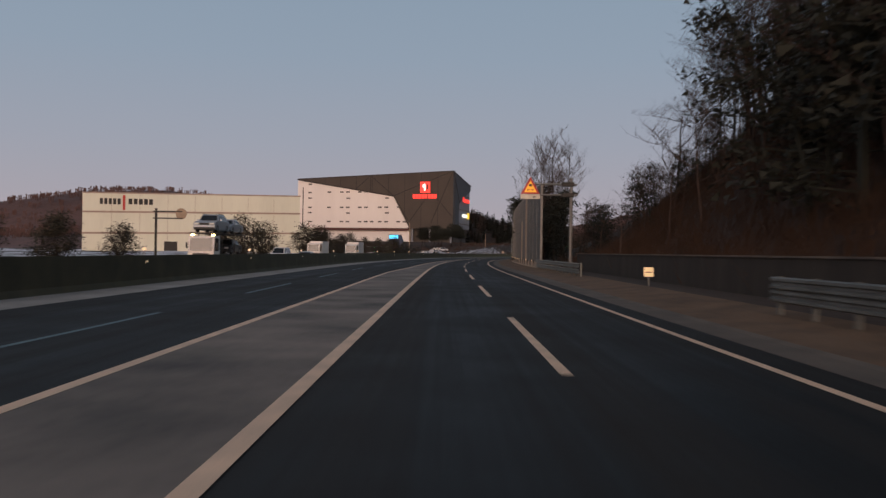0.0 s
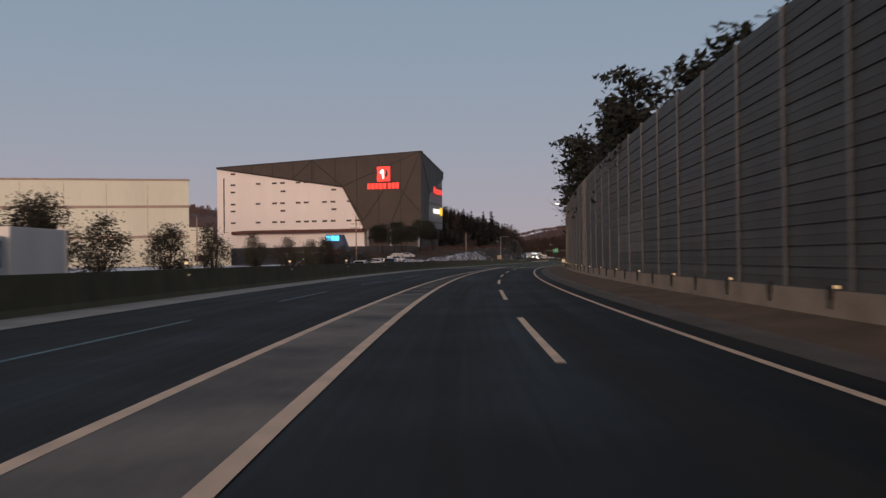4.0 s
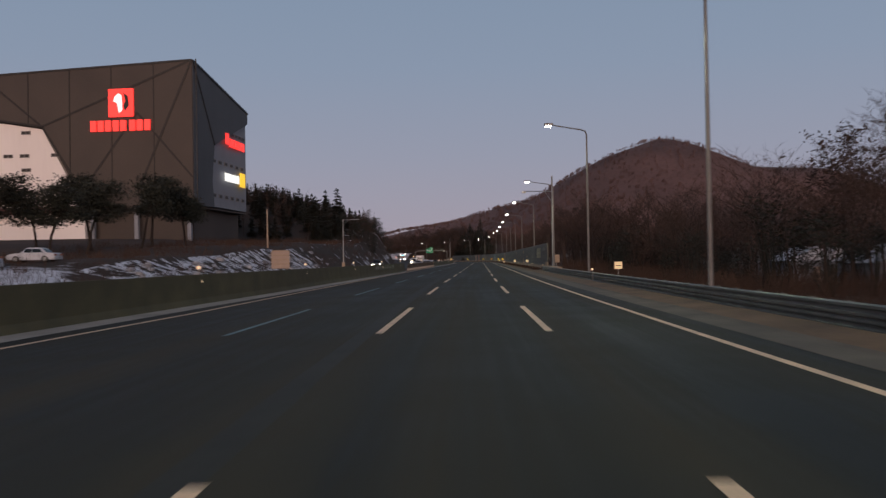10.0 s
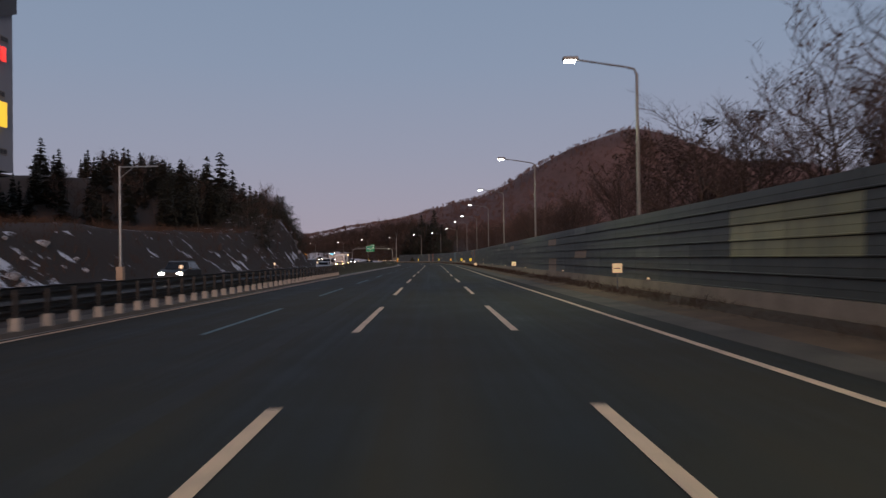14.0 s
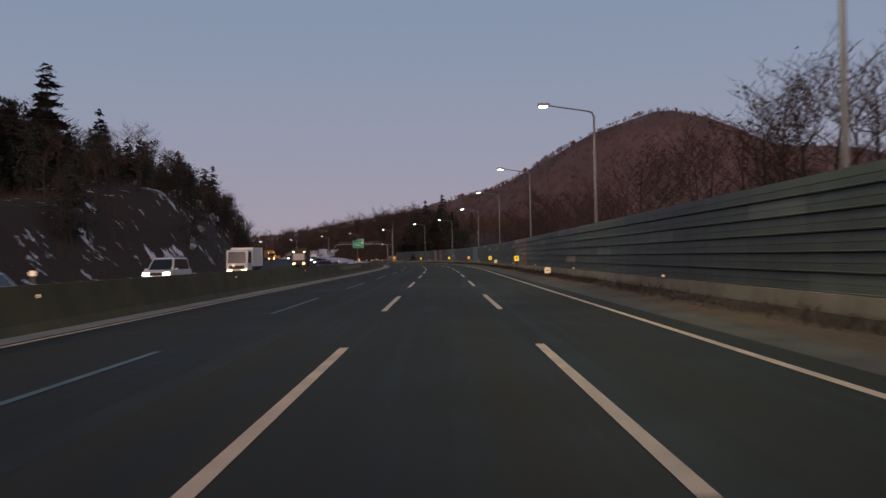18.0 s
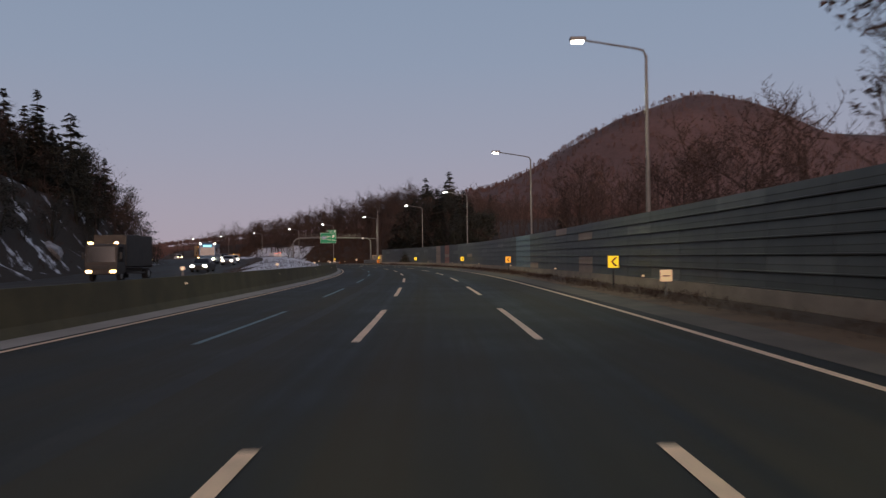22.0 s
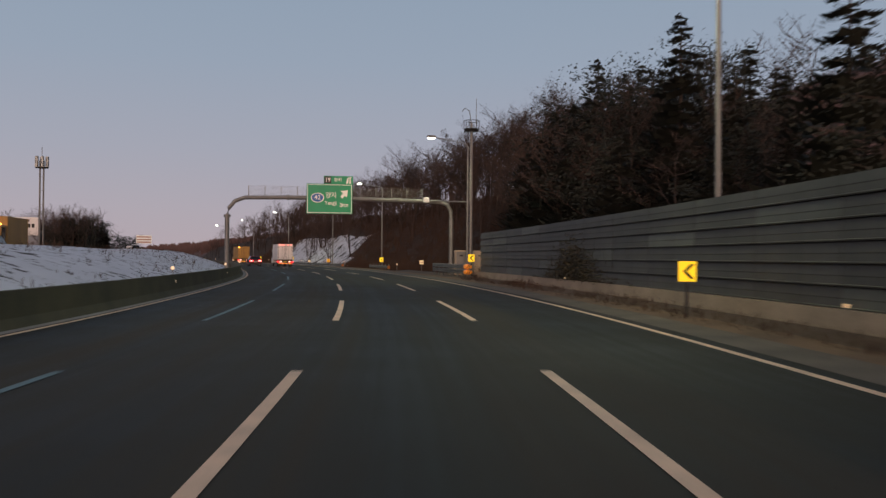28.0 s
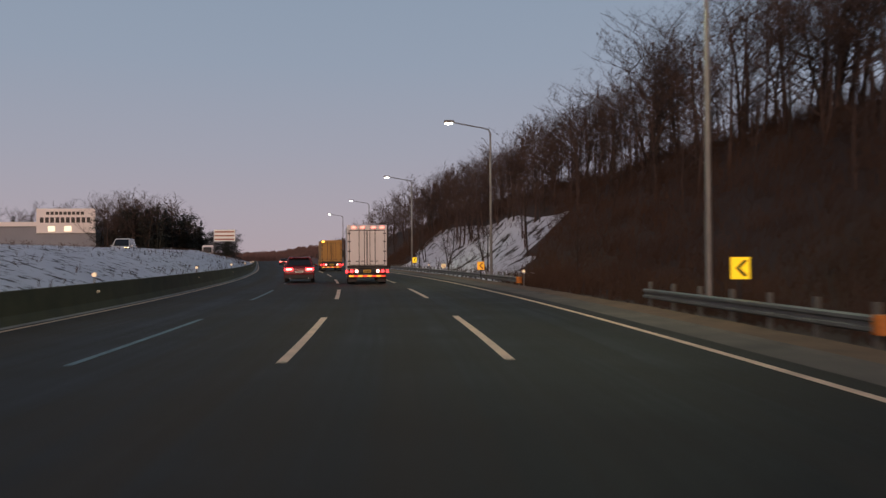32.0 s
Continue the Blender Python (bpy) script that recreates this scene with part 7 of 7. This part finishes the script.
    z0, z1 = 1.42, hc - 0.2
    part("windscreen", slab([(-w + 0.2, length + 0.004, z0), (w - 0.2, length + 0.004, z0), (w - 0.26, length - 0.18, z1), (-w + 0.26, length - 0.18, z1)]), GLASS_DARK, root)
    for sg in (-1, 1):
        part("side_window", slab([(sg * (w - 0.05), cab_y + 0.5, z0), (sg * (w - 0.05), length - 0.2, z0), (sg * (w - 0.05), length - 0.38, z1), (sg * (w - 0.05), cab_y + 0.5, z1)]), GLASS_DARK, root)
    part("grille", boxes((-0.7, 0.7, length - 0.05, length + 0.015, 0.9, 1.2), bevel=0.02), TRIM, root)
    if beacon:
        for sg in (-1, 1):
            part("beacon", boxes((sg * (w - 0.3) - 0.13, sg * (w - 0.3) + 0.13, length - 0.75, length - 0.55, hc, hc + 0.16), bevel=0.03), beacon, root, "lit roof lamp")
    return root


def lane(s, lat, z=0.0, back=False):
    return Matrix.Translation(at(s, lat, z)) @ pose(0, 0, 0, 0, 0, turn(s) + (180 if back else 0))


def oncoming(s, k, z=None):
    """A place in the far carriageway, facing back; k is the lane from the median."""
    return lane(s, opp_near(s) - 2.6 - 3.55 * k, opp_z(s) + 0.01, True)


car(lane(845.5 + 2.42, -4.25), CAR_RED, "dark maroon sport-utility car with lit tail lights in its lane", kind="suv", tail=True)
truck(lane(841.5, 0.0), TRUCK_BODY, CAR_WHITE, "white box truck with closed rear doors and red marker lights", tail=True)
yl = truck(lane(891.7, -0.3), TRUCK_YELLOW, TRUCK_YELLOW, "ochre yellow box truck with lit tail lights farther along", 9.5, 2.45, 3.7, tail=True, markers=False)
part("beacon", boxes((-1.15, -0.85, -0.02, 0.1, 3.45, 3.65), bevel=0.03), AMBER_LAMP, yl, "lit amber lamp")
car(lane(996, -3.4), CAR_DARK, "dark saloon car with lit tail lights far ahead", tail=True)
car(lane(1040, -0.2), CAR_DARK, "dark saloon car with lit tail lights far ahead", tail=True)

# the far carriageway, by the warehouse
carrier = truck(lane(86, -21.5, 0.01, True), ROOF_DARK, TRUCK_BODY, "car carrier truck with lit headlights and roof lamps", 11.5, 2.45, 3.0, head=HEAD_WARM, beacon=HEAD_WARM, load=False)
part("lower_deck", boxes((-1.15, 1.15, 0.2, 9.0, 0.95, 1.1), bevel=0.02), ROOF_DARK, carrier)
part("upper_deck", boxes((-1.15, 1.15, 0.2, 11.0, 2.95, 3.06), bevel=0.02), ROOF_DARK, carrier)
for x in (-1.12, 1.02):
    for y in (0.4, 4.4, 8.6):
        part("deck_post", boxes((x, x + 0.1, y, y + 0.1, 1.1, 2.95)), ROOF_DARK, carrier)
car(lane(86, -21.5, 0.01, True) @ Matrix.Translation((0, 8.2, 3.06)), CAR_SILVER, "silver car carried on the upper deck of a carrier", kind="suv", group="cars on the carrier")
car(lane(86, -21.5, 0.01, True) @ Matrix.Translation((0, 2.9, 3.06)), CAR_SILVER, "silver car carried on the upper deck of a carrier", group="cars on the carrier")
car(lane(86, -21.5, 0.01, True) @ Matrix.Translation((0, 3.2, 1.1)), CAR_DARK, "dark car carried on the lower deck of a carrier", group="cars on the carrier")
car(oncoming(98, 0), CAR_SILVER, "silver saloon car beside the median, headlights lit", head=HEAD)
car(oncoming(40, 2), CAR_DARK, "dark van with unlit lamps beside the warehouse", kind="van")
car(oncoming(116, 2), CAR_WHITE, "pale van with warm lit headlights", kind="van", head=HEAD_WARM)
truck(oncoming(144, 2), TRUCK_BODY, TRUCK_BODY, "white box truck coming with warm lit headlights", 7.0, 2.2, 3.1, head=HEAD_WARM, group="oncoming trucks")
truck(oncoming(158, 1), TRUCK_BODY, CAR_WHITE, "white refrigerated truck coming with lit headlights", 7.0, 2.2, 3.2, head=HEAD, group="oncoming trucks")
car(oncoming(236, 1), CAR_WHITE, "white saloon car coming with lit headlights", head=HEAD_WARM)
car(oncoming(256, 1), CAR_DARK, "dark sport-utility car coming with lit headlights", kind="suv", head=HEAD)
car(oncoming(449, 1), CAR_DARK, "dark sport-utility car coming with lit headlights", kind="suv", head=HEAD)
car(oncoming(505, 0), CAR_SILVER, "silver saloon car coming with lit headlights", head=HEAD)
truck(oncoming(562, 1), TRUCK_BODY, CAR_WHITE, "white box truck coming beside the dark hill", 6.5, 2.1, 2.9, head=HEAD_WARM, group="oncoming trucks")
car(oncoming(536, 1), CAR_WHITE, "white van coming beside the dark hill", kind="van", head=HEAD)
car(oncoming(590, 0), CAR_DARK, "dark saloon car coming with lit headlights", head=HEAD)
# the bunch of traffic round the bend
truck(oncoming(639, 1), ROOF_DARK, ROOF_DARK, "dark truck coming with warm headlights and roof lamps", 9.0, 2.45, 3.5, head=HEAD_WARM, beacon=HEAD_WARM, group="oncoming trucks")
car(oncoming(658, 0), CAR_DARK, "dark saloon car coming with bright headlights", head=HEAD)
car(oncoming(695, 0), CAR_SILVER, "silver saloon car coming with bright headlights", head=HEAD)
car(oncoming(728, 0), CAR_WHITE, "white saloon car coming with bright headlights", head=HEAD)
car(oncoming(766, 0), CAR_DARK, "dark sport-utility car coming with bright headlights", kind="suv", head=HEAD)
truck(oncoming(790, 1), TRUCK_YELLOW, TRUCK_YELLOW, "ochre truck coming with amber roof lamps", 9.0, 2.45, 3.6, head=HEAD_WARM, beacon=AMBER_LAMP, group="oncoming trucks")


def bus(m, label, board=True):
    root = thing("bus", m, label, "bus", "oncoming buses")
    BUS = mat("blue_bus_paint", (0.09, 0.15, 0.24), (0.07, 0.12, 0.2), 0.35, 0.1, scale=0.5, fine=10, bump=0) if board else CAR_WHITE
    part("body", shell([(0, 0.4), (11.0, 0.4), (11.15, 1.4), (10.95, 3.05), (10.6, 3.3), (0.1, 3.3)], -1.23, 1.23, 0.08), BUS, root)
    part("windscreen", slab([(-1.08, 11.16, 1.35), (1.08, 11.16, 1.35), (1.05, 11.0, 2.62), (-1.05, 11.0, 2.62)]), GLASS_DARK, root)
    part("board", slab([(-0.62, 11.01, 2.7), (0.62, 11.01, 2.7), (0.62, 10.98, 2.98), (-0.62, 10.98, 2.98)]), CYAN_BOARD if board else GLASS_DARK, root, "lit cyan destination board" if board else "")
    for sg in (-1, 1):
        for k in range(6):
            part("side_window", slab([(sg * 1.235, 0.7 + 1.6 * k, 1.55), (sg * 1.235, 2.15 + 1.6 * k, 1.55), (sg * 1.235, 2.15 + 1.6 * k, 2.6), (sg * 1.235, 0.7 + 1.6 * k, 2.6)]), GLASS_DARK, root)
        part("headlight", boxes((sg * 0.9 - 0.2, sg * 0.9 + 0.2, 11.02, 11.14, 0.7, 0.9), bevel=0.03), HEAD, root, "lit headlight")
        part("marker_light", boxes((sg * 1.05 - 0.1, sg * 1.05 + 0.1, 10.85, 10.98, 3.08, 3.26), bevel=0.02), HEAD, root)
        part("mirror", boxes((sg * 1.35 - 0.1, sg * 1.35 + 0.1, 11.1, 11.3, 1.9, 2.5), bevel=0.03), TRIM, root)
        for y in (2.6, 8.6):
            wheel(root, sg * 1.05, y, 0.48, 0.3)
    part("bumper", boxes((-1.2, 1.2, 10.95, 11.2, 0.35, 0.62), bevel=0.05), TRIM, root)
    return root


bus(oncoming(716, 1), "blue city bus with a lit cyan destination board")
car(oncoming(884, 0), CAR_WHITE, "white van coming along the far carriageway", kind="van", head=HEAD_WARM)
car(oncoming(936, 1), CAR_DARK, "dark sport-utility car coming with lit headlights", kind="suv", head=HEAD)
car(oncoming(947, 0), CAR_SILVER, "silver saloon car coming with glaring headlights", head=HEAD_WARM)
truck(oncoming(980, 0), TRUCK_BODY, CAR_WHITE, "small white truck coming with lit headlights", 7.0, 2.2, 3.0, head=HEAD, group="oncoming trucks")
car(oncoming(1000, 1), CAR_DARK, "dark saloon car coming with lit headlights", head=HEAD_WARM)
# parked cars under snow by the shop
for k, (s, lat, a) in enumerate(((323, -40, 80), (329, -41, 75), (335, -43.5, 80), (342, -43, 95), (350, -42, 70), (357, -44, 90), (366, -43, 85))):
    p = plan(s, lat)
    car(Matrix.Translation((p.x, p.y, height(s, lat))) @ pose(0, 0, 0, 0, 0, a), CAR_SNOW, "parked car covered with old snow near the shop", kind=("sedan", "suv", "van")[k % 3], group="parked cars", plate=False)

# orange striped hoods over the near end of the short double rail
for z in (0.59, 0.98):
    hood = thing("hazard_hood", lane(762.0, 7.85, z), "orange hood with dark stripes on the rail's end", "hazard hood", "hoods on the rail's end")
    bm = bmesh.new()
    tube(bm, [(0.0, 0.55, 0), (0.02, 0.2, 0), (0.06, 0.0, 0), (0.16, -0.08, 0), (0.28, 0.02, 0)], [0.17, 0.175, 0.17, 0.16, 0.12], 12)
    # the shell glows faintly to imitate its retroreflection
    part("shell", bm, lit("reflex_glow_orange_hood", (0.9, 0.27, 0.02), 0.2), hood)
    for k in range(2):
        part("stripe", prism(bmesh.new(), [(-0.1 + 0.14 * k, -0.14), (0.05 + 0.14 * k, 0.14), (0.11 + 0.14 * k, 0.14), (-0.04 + 0.14 * k, -0.14)], -0.262, -0.25), BLACK, hood)

# ---- noise barriers ----
def noise_wall(name, s0, s1, lat, z0, top, bay, rows, tones, label, posts=True, single=99, gap_h=0.028, lip=0.04):
    """Posts with stacked sheet panels between them; top may change along the wall; tones picks a material by bay and row."""
    root = tagged(new(name), label, "noise barrier", kind="structure")
    n = int(round((s1 - s0) / bay))
    bay = (s1 - s0) / n
    # dark sheet added behind the louvres so that their gaps read as shade
    vs = [at(s0 + bay * k + (0.01, 0, -0.01)[(k > 0) + (k == n)], lat + 0.055, z) for k in range(n + 1) for z in (z0 - 0.02, top(s0 + bay * min(n - 0.5, k + 0.5)) - 0.02)]
    backing = (vs, [(2 * k, 2 * k + 2, 2 * k + 3, 2 * k + 1) for k in range(n)])
    shapes, rest = {}, {}

    def louvre(w, h):
        """A sheet panel that leans out to a lip at its foot, over a dark gap; with two pressed ribs."""
        g = gap_h
        prof = [(0.06 + lip, g), (0.065 + lip, g + 0.03), (0.062 + 0.3 * lip, g + 0.045), (0.06, h * 0.5), (0.066, h * 0.5 + 0.02), (0.04, h), (-0.05, h), (-0.05, g)]
        v = [(x, y, z) for x in (0.015, w - 0.015) for y, z in prof]
        k = len(prof)
        f = [(i, (i + 1) % k, k + (i + 1) % k, k + i) for i in range(k)] + [tuple(range(k))[::-1], tuple(range(k, 2 * k))]
        return v, f

    def panel(w, h, m):
        key = (round(w, 2), round(h, 3), m.name)
        if key not in shapes:
            v, f = louvre(w, h)
            shapes[key] = mesh_of("panel", v, f, m)
        return shapes[key]

    post_me = {}
    for i in range(n + 1):
        s = s0 + i * bay
        t_here = max(top(s - 0.3), top(s + 0.3))
        a = at(s, lat)
        if posts:
            key = round(t_here, 1)
            if key not in post_me:
                me = bpy.data.meshes.new("post")
                bm = boxes((-0.075, 0.075, 0.11, 0.125, 0.8, key + 0.03), (-0.075, 0.075, -0.10, -0.085, 0.8, key + 0.03), (-0.008, 0.008, -0.085, 0.11, 0.8, key + 0.03))
                bm.to_mesh(me)
                bm.free()
                me.materials.append(POLE)
                post_me[key] = me
            ob = part("post", post_me[key], None, root)
            ob.matrix_world = Matrix.Translation(a) @ pose(0, 0, 0, 0, 0, turn(s) + 90)
        if i == n:
            break
        b = at(s + bay, lat)
        t_here = top(s + bay / 2)
        ang = math.degrees(math.atan2(b.y - a.y, b.x - a.x))
        h = (t_here - z0) / rows
        w = (b - a).length
        for r in range(rows):
            m = tones(i, r, s)
            place = Matrix.Translation((a.x, a.y, z0 + r * h)) @ pose(0, 0, 0, 0, 0, ang)
            if r < single:
                ob = part("panel", panel(w, h, m), None, root)
                ob.matrix_world = place
            else:
                v, f = louvre(w, h)
                vs, fs = rest.setdefault(m, ([], []))
                o = len(vs)
                vs.extend(place @ Vector(q) for q in v)
                fs.extend(tuple(o + q for q in g) for g in f)
        if i == 0:
            part("backing", mesh_of("backing", *backing, FRAME_DARK), None, root, "dark sheet added behind the panels to darken their gaps")
    for m, (vs, fs) in rest.items():
        part("upper_panels", mesh_of("upper_panels", vs, fs, m), None, root)
    return root


PANEL_SAND = mat("sand_panel", (0.48, 0.34, 0.24), (0.38, 0.265, 0.18), 0.6, scale=1.0, fine=9, bump=0.1, vary=0.06, streak=True)
PANEL_DARK = mat("dark_panel", (0.022, 0.024, 0.023), (0.014, 0.015, 0.015), 0.45, 0.2, scale=0.8, fine=8, bump=0.1, vary=0.15, streak=True)
# olive tone with the yellowish lamp light on the panels painted in
PANEL_LAMPLIT = mat("lamplit_olive_panel", (0.42, 0.38, 0.19), (0.26, 0.24, 0.14), 0.55, scale=0.9, fine=6, bump=0.1, vary=0.2, streak=True)


def tall_tones(i, r, s):
    """Plain bays with a few tan ones, in part patched."""
    if i in (4, 6, 27):
        return PANEL_TAN if r < 9 or i != 6 else PANEL_TALL
    if i in (20, 21) and 2 <= r < 6 or i == 11 and r in (3, 5):
        return PANEL
    return PANEL_TALL


# columns of the patchwork from its near end: d dark, t tan, g grey; the digits are the rows painted olive for lamp
# light
PATCHES = ["d", "d", "g", "g4", "d5", "d", "t1234", "t23", "d45", "d2", "t345678", "t34567", "d", "g5678", "d", "g", "g", "g", "g"]


def patch_tones(i, r, s):
    kind = PATCHES[min(i, len(PATCHES) - 1)]
    if str(r) in kind[1:]:
        return PANEL_LAMPLIT
    if kind[0] == "d" and (i + 2 * r) % 7 == 0 or kind[0] == "g" and (3 * i + r) % 8 == 0 and i < 15:
        return PANEL_TALL if kind[0] == "d" else PANEL_DARK
    return {"d": PANEL_DARK, "t": PANEL_SAND, "g": PANEL}[kind[0]]


noise_wall("wall_noise_barrier_tall", 81.4, 241.4, 9.0, 0.78, knots([(0, 8.2), (140, 8.3), (241.3, 8.15)]), 4.0, 14, tall_tones, "tall grey-brown sheet-panel noise barrier with tan bays beside the slip road", single=8, gap_h=0.010, lip=0.018)
noise_wall("wall_noise_barrier_patchwork", 241.5, 281.0, 9.0, 0.74, lambda s: 6.45, 2.08, 11, patch_tones, "noise barrier patched with dark and tan panels, some painted with olive lamp light", gap_h=0.012, lip=0.02)
# the olive stretch is lamp light painted on grey panels
COLOURED = [(403, 410.5, PANEL_LAMPLIT), (446, 450, PANEL_TAN), (568.0, 571.9, PANEL_RED), (571.9, 575.9, PANEL_BLUE), (575.9, 579.2, PANEL_RED),
            (579.2, 583, PANEL_TAN), (615.5, 619, PANEL_TAN), (639, 646.6, PANEL_BLUE), (699.8, 703.6, PANEL_RED), (706.8, 710.9, PANEL_TAN)]


def low_tones(i, r, s):
    for a, b, m in COLOURED:
        if a <= s + 2.0 < b:
            if m is PANEL_RED:
                return PANEL_TAN if r == 2 else PANEL_LAMPLIT if r == 5 and 573 < s < 580 else m
            if m in (PANEL_LAMPLIT, PANEL_TAN) and 420 < s < 690 and r not in (0, 1, 4):
                return PANEL
            return PANEL if m is PANEL_LAMPLIT and not 2 <= r <= 4 else m
    if s > 690:
        return PANEL_TALL if (i * 7 + r * 5) % 9 else PANEL
    return PANEL_TAN if (i * 5 + r * 3) % 61 == 0 else PANEL_PALE if (i * 11 + r * 7) % 13 == 0 else PANEL


PANEL_PALE = mat("pale_grey_panel", (0.165, 0.16, 0.13), (0.11, 0.107, 0.088), 0.55, 0.2, scale=0.8, fine=10, bump=0.1, vary=0.12, streak=True)
noise_wall("wall_noise_barrier_low", 389.6, 762.5, 9.0, 0.6, lambda s: 3.42, 4.0, 6, low_tones, "low grey sheet-panel noise barrier along the shoulder", posts=False, single=4)
structure("wall_footing_tall", sweep("footing", 74, 281.5, 4, [(8.72, 0.0), (8.76, 0.8), (9.25, 0.8), (9.25, 0.0)], FOOTING), "stained concrete footing of the tall noise barrier")
structure("wall_footing_low", sweep("footing", 374, 762.7, 4, [(8.72, 0.0), (8.76, 0.62), (9.25, 0.62), (9.25, 0.0)], FOOTING), "stained concrete footing of the low noise barrier")
structure("wall_retaining", sweep("footing", -120, 78, 4, [(11.9, 0.0), (11.95, 1.6), (12.35, 1.6), (12.35, 0.0)], RETAIN), "dark low retaining wall at the foot of the slope")
structure("trim_retaining_cap", sweep("footing", -120, 78, 4, [(11.88, 1.6), (11.88, 1.67), (12.4, 1.67), (12.4, 1.6)], CONCRETE), "thin pale coping on the retaining wall")

# dark post brackets on the footings, and small pale reflectors between them
bracket_me = shared("post_bracket", boxes((-0.075, 0.075, -0.05, 0.05, -0.22, 0.12), (-0.04, 0.04, -0.04, 0.05, -0.42, -0.22), bevel=0.0), FRAME_DARK)
for tag, s0, s1, gap_s, z in (("tall", 86.5, 241, 3.97, 0.8), ("patched", 243.5, 280, 2.08, 0.8)):
    br = tagged(new("post_brackets"), "dark steel post brackets bolted to the barrier's footing", "bracket", "brackets on the footings")
    for k in range(int((s1 - s0) / gap_s)):
        s = s0 + gap_s * k
        ob = part("post_bracket", bracket_me, None, br)
        ob.matrix_basis = Matrix.Translation(at(s, 8.72, z)) @ pose(0, 0, 0, 0, 0, turn(s) - 90)
del0 = None
for k in range(40):
    s = 90 + 8.0 * k if k < 24 else 396 + 23.0 * (k - 24)
    m = Matrix.Translation(at(s, 8.82, 0.8 if s < 290 else 0.62)) @ pose(0, 0, 0, 0, 0, turn(s))
    if del0 is None:
        del0 = thing("delineator", m, "small pale reflector on top of the barrier's footing", "reflector", "reflectors on the footing")
        part("stem", boxes((-0.02, 0.02, -0.02, 0.02, 0, 0.06)), POLE, del0)
        part("reflector", boxes((-0.06, 0.06, -0.025, 0.0, 0.05, 0.13), bevel=0.01), CREAM_SHEET, del0)
    else:
        copy_thing(del0, m)

# ---- median barrier ----
for tag, b0, b1 in (("a", -150, 402.5), ("b", 470.5, 1100)):
    structure("wall_median_barrier_" + tag, sweep("barrier", b0, b1, 5,
              [(lambda s: foot(s) - 0.65, 0), (lambda s: foot(s) - 0.5, 0.25), (lambda s: foot(s) - 0.43, barrier_top),
               (lambda s: foot(s) - 0.23, barrier_top), (lambda s: foot(s) - 0.16, 0.25), (foot, 0.0)], BARRIER),
              "weathered concrete median barrier, its olive tint standing in for lamp light")
structure("pavement_median_kerb", sweep("barrier", 402.5, 470.5, 5, [(lambda s: foot(s) - 0.6, 0), (lambda s: foot(s) - 0.6, 0.12), (lambda s: foot(s) + 0.3, 0.12), (lambda s: foot(s) + 0.35, 0.0)], CONCRETE), "low pale kerb under the open median rail")
